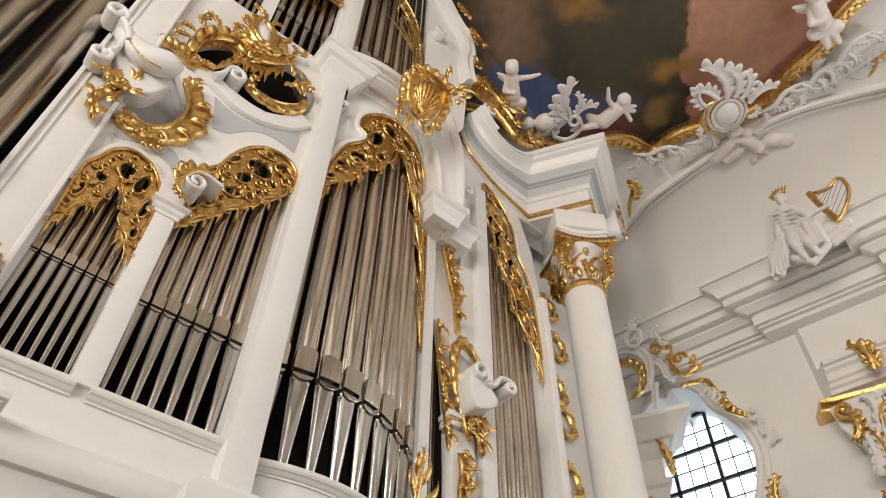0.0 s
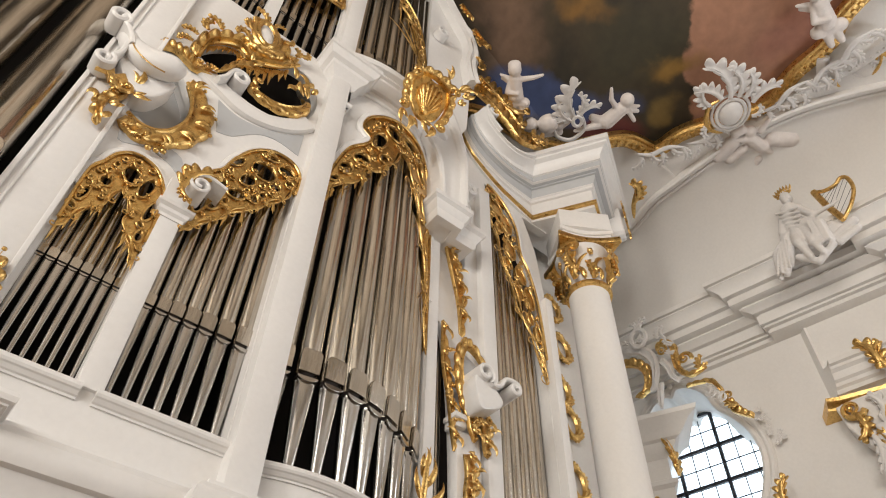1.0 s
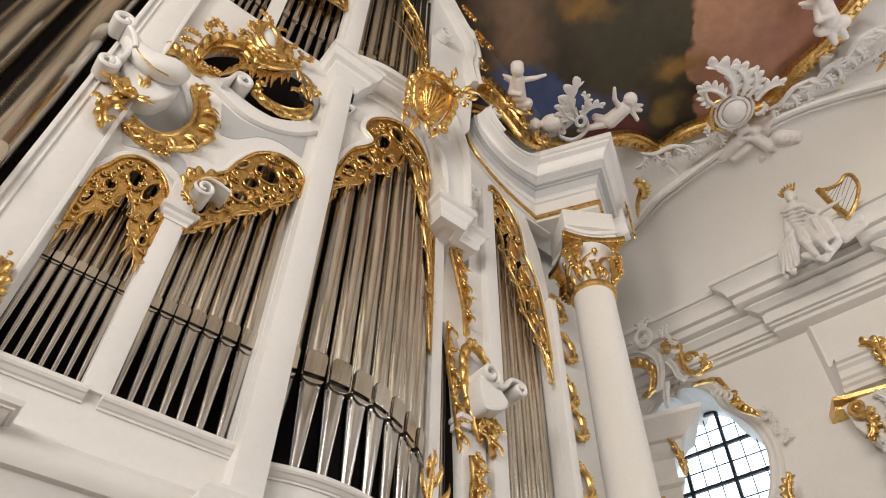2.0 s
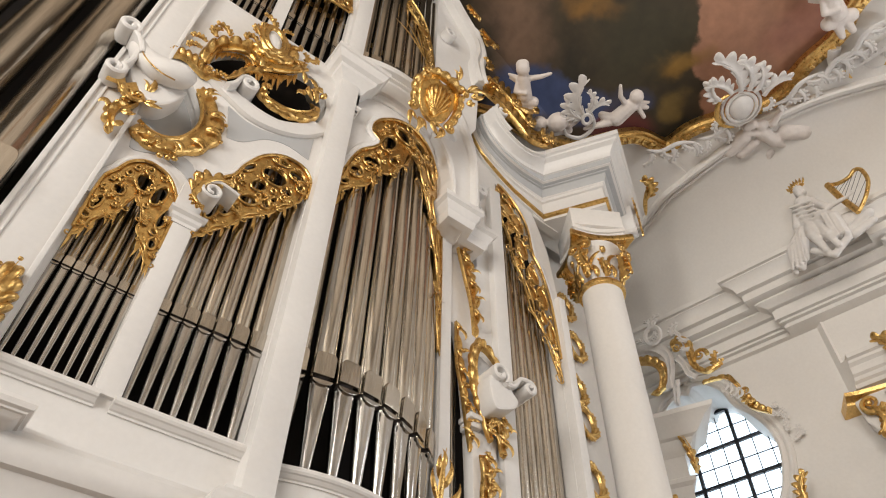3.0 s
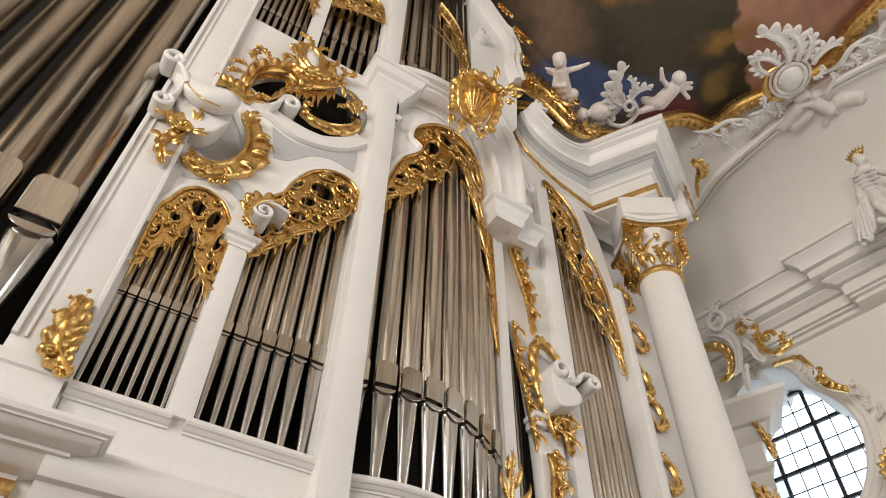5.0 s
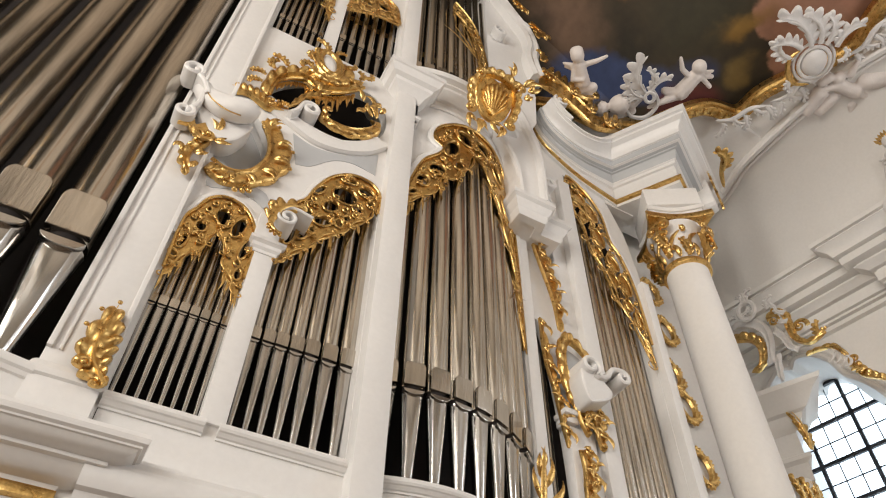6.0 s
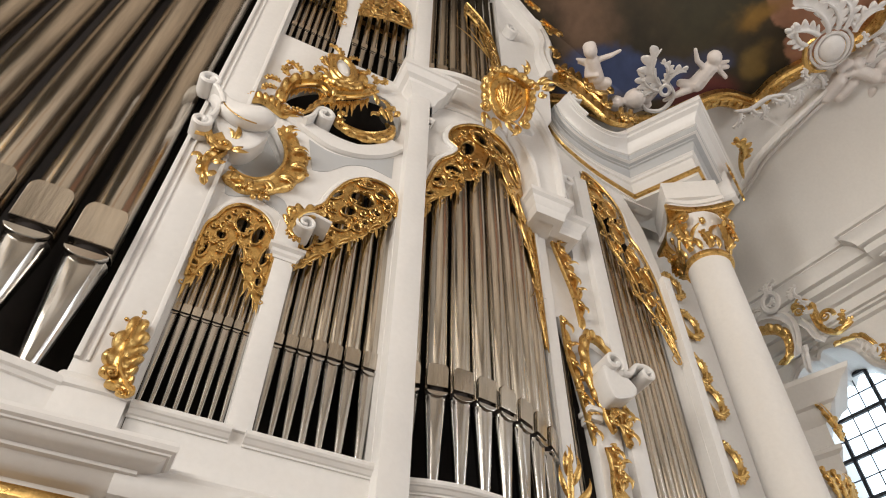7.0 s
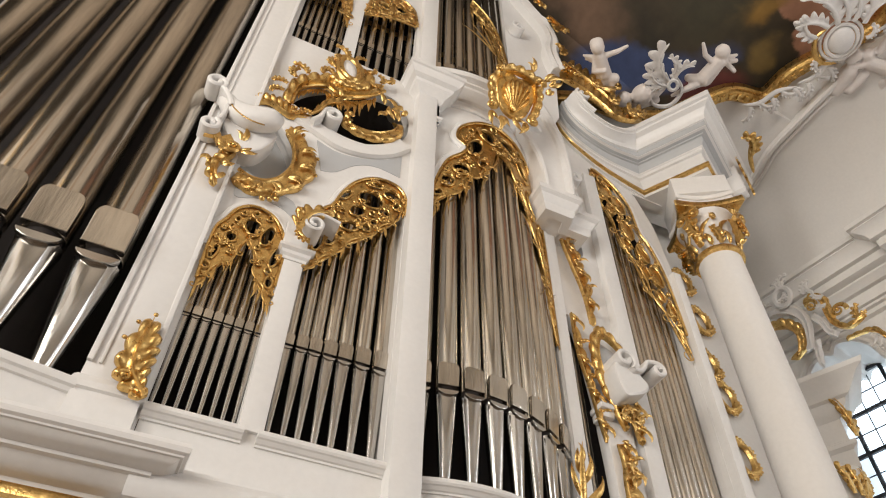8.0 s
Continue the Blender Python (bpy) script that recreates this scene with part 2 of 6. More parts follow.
FRESCO_EDGE = smooth_line([(3.6, 4.92), (4.2, 4.7), (4.7, 4.5), (5.3, 4.45), (6.0, 4.15), (6.6, 3.4), (7.2, 3.2), (7.3, 2.65), (7.7, 1.9), (7.9, 1.4), (7.75, 0.75),
                           (7.7, 0.15), (7.4, -0.5), (7.2, -3), (6.5, -9), (0, -13), (-6.5, -9), (-7.2, 0), (-6.4, 3.6), (-3.5, 4.9), (0, 4.95)], 6, True)
ARCH = smooth_line([(8.25, 6.12), (8.07, 4.55), (7.91, 3.88), (7.9, 3.27), (7.93, 2.58), (8.02, 1.82), (8.2, 1.2), (8.52, 0.59), (8.92, -0.02), (9.76, -1.17)], 8)
ARCH_Z = 10.1  # the vault falls from the painting to this edge, then curves into the cove


def build_church():
    bm = bmesh.new()
    bm_box(bm, -10.7, 10.5, -22, 6.6, -1.8, -1.6)
    tagged(part("floor", bm, FLOOR), "dark brown boarded gallery floor", "floor", kind="structure")
    bm = bmesh.new()
    bm_box(bm, -10.7, 10.5, 6.3, 6.6, -1.6, 11.0)
    tagged(part("wall_west", bm, PLASTER), "white plastered end wall behind the organ", "wall", kind="structure")
    bm = bmesh.new()
    bm_box(bm, -10.7, 10.5, -22.3, -22, -1.6, 11.0)
    tagged(part("wall_east", bm, OLD_PLASTER), "beige plastered far wall of the nave", "wall", kind="structure")
    # the two long walls, with tall openings along the nave
    for name, x0 in (("wall_south", -10.4), ("wall_north_nave", 10.15)):
        outline = [(-22, -1.6), (6.3 if x0 < 0 else 0.0, -1.6), (6.3 if x0 < 0 else 0.0, 11), (-22, 11)]
        holes = [[(wy - 1.15, 1.8), (wy + 1.15, 1.8), (wy + 1.15, 7.6), (wy + 0.6, 8.2), (wy - 0.6, 8.2), (wy - 1.15, 7.6)] for wy in (-2.2, -8.0, -13.0)]
        me = plate([outline] + holes, 0.3)
        me.transform(Matrix.Translation((x0 if x0 > 0 else x0 - 0.3, 0, 0)) @ Matrix(((0, 1, 0, 0), (1, 0, 0, 0), (0, 0, 1, 0), (0, 0, 0, 1))))
        tagged(mesh_object(name, me, OLD_PLASTER), "beige plastered nave wall with tall window openings", "wall", kind="structure")
    # ceiling: flat field round the painting, then a cove down to the side wall
    edge = [(-10.7, 6.4)] + [(-10.7, -22.0), (10.2, -22.0), (10.2, -1.4)] + [tuple(p) for p in ARCH[::-1]]
    me = plate([edge, [tuple(p) for p in FRESCO_EDGE]], 0.1)
    bm = bmesh.new()
    bm.from_mesh(me)
    for v in bm.verts:
        low = min((Vector((v.co.x, v.co.z)) - Vector(p)).length for p in ARCH) < 0.01
        v.co = Vector((v.co.x, v.co.z, (ARCH_Z if low else H_CEIL) + v.co.y))
    rows = []
    for p in ARCH:
        w = wall_x(p[1]) + 0.06
        rows.append([bm.verts.new((p[0] + (w - p[0]) * math.sin(u), p[1], 8.2 + (ARCH_Z - 8.2) * math.cos(u))) for u in np.linspace(0, math.pi / 2, 15)])
    for a, b in zip(rows, rows[1:]):
        for i in range(14):
            bm.faces.new((a[i], a[i + 1], b[i + 1], b[i]))
    tagged(part("ceiling", bm, PLASTER), "white plastered vault with a cove", "ceiling", kind="structure")
    # the painting's shallow dome
    bm = bmesh.new()
    step = lambda t: min(max(t, 0.0), 1.0) ** 2 * (3 - 2 * min(max(t, 0.0), 1.0))
    grid = [[bm.verts.new((x, y, H_CEIL + 0.11 + 2.1 * step((6.6 - x) / 3.2) * step((x + 7) / 3) * step((5.0 - y) / 0.7) * step((y + 12) / 4))) for y in np.linspace(-14, 5.1, 96)] for x in np.linspace(-8, 8.4, 60)]
    for a, b in zip(grid, grid[1:]):
        for k in range(95):
            bm.faces.new((a[k], a[k + 1], b[k + 1], b[k]))
    back = [[bm.verts.new(v.co + Vector((0, 0, 0.06))) for v in row] for row in grid]
    for a, b in zip(back, back[1:]):
        for k in range(95):
            bm.faces.new((b[k], b[k + 1], a[k + 1], a[k]))
    tagged(part("ceiling_painting", bm, FRESCO), "dark brown, olive, blue and rose painted sky on the vault", "fresco", kind="structure")


build_church()


def to_wall(me):
    """Stands a board (x along, z up) on the side wall: its x is the distance from y = 1 towards the organ, its front the room's side."""
    d = Vector((-0.2, 1)).normalized()
    m = Matrix(((d.x, d.y, 0, 9.95), (d.y, -d.x, 0, 1.0), (0, 0, 1, 0), (0, 0, 0, 1)))
    me.transform(m)
    return me


def window_outline(grow=0.0, n=6):
    """The rocaille window: two upper lobes with a cusp between them, on a broad round one."""
    pts = [(4.2, 7.16), (3.97, 7.08), (3.78, 6.87), (3.67, 6.55), (3.46, 6.28), (3.3, 5.97), (3.25, 5.62), (3.33, 5.24), (3.5, 4.9), (3.85, 4.55), (4.35, 4.4), (4.9, 4.55), (5.25, 5.0), (5.33, 5.6), (5.15, 6.2), (4.92, 6.55), (4.8, 6.85), (4.65, 7.02), (4.44, 7.09), (4.31, 7.03)]
    ring = smooth_line(pts, n, True)
    out = []
    for i, p in enumerate(ring):
        d = Vector(ring[(i + 1) % len(ring)] - ring[i - 1]).normalized()
        out.append((p[0] - d.y * grow, p[1] + d.x * grow))
    return out


WIN = 4.33


def build_side_wall():
    me = plate([[(-1.2, -1.6), (5.5, -1.6), (5.5, 8.5), (-1.2, 8.5)], window_outline(0.0)], 1.0)
    tagged(mesh_object("wall_north", to_wall(me), PLASTER), "white plastered side wall with a curved window", "wall", kind="structure")
    bm = bmesh.new()
    prof = [(-.45, 7.3), (.1, 7.3), (.1, 7.35), (.07, 7.355), (.07, 7.39), (.14, 7.395), (.14, 7.42), (.11, 7.425), (.11, 7.455), (.17, 7.46), (.17, 7.63), (.13, 7.635), (.13, 7.68), (.21, 7.685), (.26, 7.72), (.34, 7.75), (.345, 7.765), (.3, 7.77), (.3, 7.815), (.45, 7.82), (.45, 7.94), (.41, 7.945), (.41, 7.985), (.5, 7.99), (.5, 8.01), (.53, 8.08), (.6, 8.145), (.66, 8.17), (.625, 8.175), (.625, 8.215), (.68, 8.22), (.68, 8.3), (.1, 8.42), (-.45, 8.42)]
    path = [(wall_x(6.3), 6.3), (wall_x(3.3), 3.3), (wall_x(3.3) - 0.2, 3.26), (wall_x(1.3) - 0.2, 1.3), (wall_x(1.3) - 0.38, 1.26), (wall_x(0.01) - 0.38, -0.2), (9.7, -3)]
    bm_sweep(bm, prof, path)
    tagged(part("trim", bm, PLASTER), "white stepped entablature along the side wall", "cornice", kind="structure")


build_side_wall()


def build_column(at, r, z_top):
    col = thing("column", "tall smooth white column with a gilded leaf capital", "column", (at[0], at[1], 0))
    bm = bmesh.new()
    bm_lathe(bm, [(r * 1.3, -1.6), (r * 1.3, -1.35), (r * 1.15, -1.2), (r * 1.02, -1.1)] + [(r * (1.02 - 0.04 * k / 12), -1.1 + (z_top + 1.1) * k / 12) for k in range(1, 13)], seg=48)
    part("shaft", bm, PLASTER, col)
    bm = bmesh.new()
    bm_lathe(bm, [(r * 0.98, 0), (r * 1.12, 0.01), (r * 1.16, 0.05), (r * 1.1, 0.09), (r * 0.98, 0.1)], (0, 0, z_top), 48)
    part("astragal", bm, GOLD, col, "gilded ring")
    bm = bmesh.new()
    bm_lathe(bm, [(r * 0.95, 0.1), (r * 0.98, 0.3), (r * 1.1, 0.55), (r * 1.4, 0.72), (r * 1.4, 0.74)], (0, 0, z_top), 48)
    part("bell", bm, PLASTER, col, "white capital core")
    return col


COL = (5.83, 4.18)
COL_R = 0.28
CAP_Z = 6.6
column = build_column(COL, COL_R, CAP_Z)


def build_entablature():
    """The broken entablature over the column, and its curved wing towards the organ."""
    ent = thing("entablature", "white stepped entablature with a gilded moulding, sweeping up to the organ", "cornice", (0, 0, 0))
    prof = [(-0.42, 8.02), (0, 8.02), (0.0, 8.42), (0.035, 8.43), (0.035, 8.48), (0.06, 8.5), (0.09, 8.57), (0.1, 8.63), (0.13, 8.64), (0.13, 8.67), (0.22, 8.68), (0.22, 8.8), (0.25, 8.81), (0.25, 8.84), (0.27, 8.9), (0.33, 8.97), (0.4, 9.0), (0.41, 9.03), (0.45, 9.04), (0.45, 9.14), (-0.42, 9.2)]
    bm = bmesh.new()
    bm_sweep(bm, prof, [(5.196, 4.48), (5.2, 4.48), (5.69, 3.68), (6.62, 4.22), (6.2, 4.95)])
    part("block", bm, LACQUER, ent)
    bm = bmesh.new()
    bm_sweep(bm, [(0.0, 8.07), (0.035, 8.08), (0.045, 8.12), (0.03, 8.15), (0, 8.16)], [(5.196, 4.475), (5.2, 4.475), (5.688, 3.675), (6.62, 4.215)])
    part("gilt_moulding", bm, GOLD, ent, "gilded moulding")
    band = [(0.063, 8.503), (0.095, 8.57), (0.106, 8.632), (0.136, 8.637), (0.136, 8.664), (0.18, 8.668), (0.18, 8.672), (0.04, 8.672), (0.03, 8.503)]
    bm = bmesh.new()
    bm_sweep(bm, band, [(5.196, 4.478), (5.2, 4.478), (5.689, 3.678), (6.62, 4.218), (6.2, 4.95)])
    part("grey_band", bm, PANEL, ent, "pale grey painted band")
    fascia = [(0.215, 8.69), (0.225, 8.69), (0.225, 8.795), (0.215, 8.795)]
    bm = bmesh.new()
    bm_sweep(bm, fascia, [(5.196, 4.478), (5.2, 4.478), (5.689, 3.678), (6.62, 4.218), (6.2, 4.95)])
    part("grey_fascia", bm, PANEL, ent, "pale grey painted fascia")
    bm = bmesh.new()
    bm_box(bm, 5.0, 5.5, 4.5, 4.62, 8.0, 8.6)
    part("core", bm, LACQUER, ent)
    # wing: lofted between its gilded lower line and its upper edge, mitred to the block
    low = smooth_line([(3.77, 9.42), (3.8, 9.08), (3.92, 8.8), (4.16, 8.55), (4.6, 8.28), (5.2, 8.1)], 7)
    high = smooth_line([(3.9, 9.36), (4.02, 9.1), (4.24, 8.92), (4.5, 8.84), (4.74, 8.92), (4.95, 9.12)], 7)

    def wing(pr, mat, name):
        bm = bmesh.new()
        rings = []
        n = len(low)
        for i, (p, q) in enumerate(zip(low, high)):
            t = i / (n - 1)
            ring = []
            for o, h in pr:
                k = (h - 8.1) / 1.04
                flat = Vector((p[0] + (q[0] - p[0]) * k, p[1] + (q[1] - p[1]) * k))
                end = Vector((5.2 - 0.56 * o, h))
                flat = flat.lerp(end, max(t - 0.8, 0) / 0.2)
                ring.append(bm.verts.new((flat.x, 4.48 - o, flat.y)))
            rings.append(ring)
        k = len(pr)
        for a, b in zip(rings, rings[1:]):
            for j in range(k):
                bm.faces.new((a[j], a[(j + 1) % k], b[(j + 1) % k], b[j]))
        bm.faces.new(rings[0])
        bm.faces.new(rings[-1][::-1])
        part(name, bm, mat, ent)

    wing(prof, LACQUER, "wing")
    wing(band, PANEL, "wing_band")
    wing(fascia, PANEL, "wing_fascia")
    bm = bmesh.new()
    bm_ribbon(bm, smooth_line([(4.2, 8.98), (4.06, 9.1), (3.96, 9.25)], 4) + coil(4.05, 9.36, 0.13, 215, -1.4, 0.3), 3.98, 4.3, 0.045)
    part("wing_volute", bm, LACQUER, ent)
    wing([(0.0, 8.07), (0.035, 8.08), (0.045, 8.12), (0.03, 8.15), (0, 8.16)], GOLD, "wing_moulding")


build_entablature()

# ---------------------------------------------------------------- the organ
def tower_y(x):
    """The bowed front of the round tower, relative to the flat front at y = 4."""
    return -0.03 + 0.38 * (x - 2.15) ** 2


organ = thing("organ_case", "white lacquered organ case with grey panels and gilded carving", "organ")


def organ_pipe(x, y, z0, zm, zt, r, turn=0.0, name="organ_pipe", group="front pipes", lip=0.0):
    """Foot, body, raised upper lip, mouth slit with its shade painted in, and lower lip, facing the viewer's side (-y)
    turned by `turn` degrees.
    """
    p = thing(name, "tall polished tin organ pipe with a tapered foot", "organ pipe", (x, y, z0), group)
    p.rotation_euler = (0, 0, radians(turn))
    lip = lip or 2.3 * r
    zm, zt = zm - z0, zt - z0
    bm = bmesh.new()
    bm_lathe(bm, [(r * 0.38, 0), (r * 0.42, 0.02), (r * 0.96, zm - 0.02), (r, zm), (r * 0.9, zm + 0.004)], seg=20)
    for v in bm.verts:  # flattened lower lip
        if v.co.z > zm - 1.2 * r and v.co.y < -r * 0.8:
            v.co.y = -r * 0.8
    part("foot", bm, TIN_BRIGHT, p)
    slit = 0.45 * r
    zl = zm + slit
    bm = bmesh.new()
    bm_lathe(bm, [(r * 0.8, zm + 0.002), (r * 0.8, zl), (r * 0.97, zl + 0.002), (r, zl + 0.01), (r, zt - 0.02), (r * 0.97, zt), (r * 0.9, zt)], seg=28)
    part("body", bm, TIN, p)
    # near-black drum fills the slit, its colour standing for shade inside the pipe
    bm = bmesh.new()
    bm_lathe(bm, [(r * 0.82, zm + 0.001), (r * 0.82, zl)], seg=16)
    part("mouth", bm, DARK, p, "mouth slit filled near-black for its inner shade")
    w = r * 0.93
    pts = [(-w, 0), (w, 0), (w * 1.02, lip * 0.72)] + [(w * (0.62 + 0.4 * math.cos(a)), lip * (0.78 + 0.22 * math.sin(a))) for a in np.linspace(0.1, 1.57, 5)]
    pts += [(-x, z) for x, z in pts[:2:-1]] + [(-w * 1.02, lip * 0.72)]
    me = plate([pts], r * 0.4, r * 0.05)
    me.transform(Matrix.Translation((0, -r * 0.98, zl)) @ Matrix.Rotation(radians(4), 4, "X"))
    mesh_object("upper_lip", me, TIN, p, "flat bright upper lip")
    pts = [(-w, 0)] + [(-w * math.cos(a), -r * 0.5 * math.sin(a)) for a in np.linspace(0, math.pi, 11)] + [(w, 0)]
    me = plate([pts[1:-1]], r * 0.3, r * 0.04)
    me.transform(Matrix.Translation((0, -r * 1.0, zm)) @ Matrix.Rotation(radians(-4), 4, "X"))
    mesh_object("lower_lip", me, TIN_BRIGHT, p, "flat lower lip")
    return p


def arch_a():
    return [(-0.165, 2.45), (-0.165, 3.2), (-0.165, 3.6)] + smooth_line([(-0.17, 3.9), (-0.16, 4.12), (-0.11, 4.24), (-0.06, 4.38), (0.03, 4.47), (0.14, 4.48), (0.26, 4.42), (0.36, 4.25), (0.4, 4.05)], 5) + [(0.4, 3.8), (0.4, 2.45)]


def arch_b():
    return [(0.57, 2.45), (0.57, 3.9)] + smooth_line([(0.57, 4.05), (0.57, 4.5), (0.62, 4.74), (0.7, 4.86), (0.76, 5.06), (0.88, 5.3), (1.06, 5.45), (1.25, 5.46), (1.36, 5.36), (1.385, 5.2)], 6) + [(1.385, 4.9), (1.385, 2.45)]


def arch_c():
    return [(1.63, 2.45), (1.63, 5.3)] + smooth_line([(1.65, 5.6), (1.72, 5.95), (1.82, 6.25), (1.98, 6.44), (2.03, 6.58), (1.92, 6.72), (1.98, 6.98), (2.25, 7.22), (2.57, 7.33), (2.87, 7.28), (3.1, 6.98), (3.22, 6.5), (3.26, 5.9), (3.27, 5.2)], 6) + [(3.27, 4.5), (3.27, 2.45)]


def niche_outline():
    """The round niche beside the corner post."""
    return smooth_line([(-0.15, 4.86), (-0.05, 4.81), (0.09, 4.84), (0.2, 4.97), (0.26, 5.2), (0.22, 5.44), (0.08, 5.7), (-0.06, 5.88), (-0.15, 5.8), (-0.17, 5.4)], 5, True)


def build_case():
    eye = smooth_line([(0.14, 6.0), (0.09, 6.3), (0.2, 6.55), (0.45, 6.8), (0.85, 7.0), (1.15, 7.02), (1.32, 6.75), (1.33, 6.42), (1.2, 6.14), (0.98, 5.99), (0.72, 5.95), (0.48, 6.0), (0.3, 6.05)], 6, True)
    outline = [(-0.57, 1.2), (1.40, 1.2), (1.40, 7.45), (-0.57, 7.45)]
    me = plate([outline, arch_a(), arch_b(), eye, niche_outline()], 0.12)
    me.transform(Matrix.Translation((0, 4.0, 0)))
    mesh_object("front_panel", me, LACQUER, organ)
    bm = bmesh.new()
    bm_box(bm, -0.57, -0.2, 3.94, 4.1, 2.45, 12.3, 0.006)
    part("corner_post", bm, LACQUER, organ)
    bm = bmesh.new()
    bm_box(bm, 1.39, 1.62, 3.86, 4.3, 1.2, 7.3, 0.006)
    part("post", bm, LACQUER, organ)
    me = bow(plate([[(1.62, 1.2), (3.36, 1.2), (3.36, 7.75), (1.62, 7.75)], arch_c()], 0.12), tower_y, np.arange(1.7, 3.36, 0.1))
    me.transform(Matrix.Translation((0, 4.0, 0)))
    mesh_object("tower_front", me, LACQUER, organ)
    # near-black sheet behind the pipes, its colour standing in for the unlit interior
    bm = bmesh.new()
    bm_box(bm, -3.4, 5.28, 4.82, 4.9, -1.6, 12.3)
    part("shade_back_panel", bm, DARK, organ)


build_case()


def sill(name, path, z):
    bm = bmesh.new()
    prof = [(-0.1, z - 0.1), (0.015, z - 0.1), (0.015, z - 0.085), (0.03, z - 0.08), (0.045, z - 0.065), (0.05, z - 0.06), (0.065, z - 0.055), (0.075, z - 0.04), (0.075, z - 0.02), (0.065, z - 0.006), (0.05, z), (-0.1, z + 0.004)]
    bm_sweep(bm, prof, path)
    part(name, bm, LACQUER, organ)


tower_path = [(x, 4.0 + tower_y(x)) for x in np.arange(1.6, 3.37, 0.1)]
sill("sill", [(-0.17, 4.0), (0.44, 4.0)], 2.46)
sill("sill", [(0.53, 4.0), (1.42, 4.0)], 2.46)
sill("sill", tower_path, 2.46)
sill("upper_sill", [(-0.2, 4.1), (1.40, 4.1)], 7.55)

# pipes
for i in range(8):
    organ_pipe(-0.145 + 0.0755 * i, 4.15, 2.45, 3.32, 4.6, 0.034)
for i, px in enumerate((0.61, 0.715, 0.815, 0.93, 1.05, 1.19, 1.34)):
    organ_pipe(px, 4.16, 2.45, 3.3, 5.6, 0.043 + 0.0038 * i)
for i in range(8):
    px = 1.69 + 0.205 * i
    organ_pipe(px, 4.12 + tower_y(px), 2.45, 3.26, 7.3, 0.092, turn=(px - 2.15) * 40)
for i in range(5):
    organ_pipe(-0.785 - 0.37 * i, 3.98 - 0.03 * i, 2.5, 3.36, 12.0, 0.155, lip=0.36)
for i in range(7):
    organ_pipe(4.34 + 0.125 * i, 4.72, 0.6, 1.5, 8.25 - 0.42 * i + 0.03 * i * i, 0.068)
for i in range(4):
    organ_pipe(3.42 + 0.09 * i, 4.75, 1.4, 2.1, 4.3 + 0.3 * i, 0.04)
for i in range(4):
    organ_pipe(3.5 + 0.09 * i, 4.78, 5.2, 5.7, 7.4, 0.038)
for i in range(7):
    organ_pipe(-0.11 + 0.085 * i, 4.27, 7.55, 8.25, 12.0, 0.033, group="upper pipes")
for i in range(6):
    organ_pipe(0.67 + 0.13 * i, 4.27, 7.55, 8.42, 12.0, 0.045, group="upper pipes")
for i in range(8):
    px = 1.7 + 0.165 * i
    organ_pipe(px, 4.13 + tower_y(px), 7.8, 8.35, 12.0, 0.075, turn=(px - 2.15) * 40, group="upper pipes")


# ---------------------------------------------------------------- the case's further joinery
def bm_strip(bm, path, normal_out, prof):
    """A moulding along a line in the x-z plane: profile of (out towards -y, across to the line's left)."""
    rings = []
    n = len(path)
    for i, p in enumerate(path):
        d = Vector((path[min(i + 1, n - 1)][0] - path[max(i - 1, 0)][0], path[min(i + 1, n - 1)][1] - path[max(i - 1, 0)][1])).normalized()
        nrm = Vector((-d.y, d.x))
        y = normal_out(p[0])
        rings.append([bm.verts.new((p[0] + nrm.x * a, y - o, p[1] + nrm.y * a)) for o, a in prof])
    k = len(prof)
    for a, b in zip(rings, rings[1:]):
        for j in range(k):
            bm.faces.new((a[j], a[(j + 1) % k], b[(j + 1) % k], b[j]))
    bm.faces.new(rings[0])
    bm.faces.new(rings[-1][::-1])


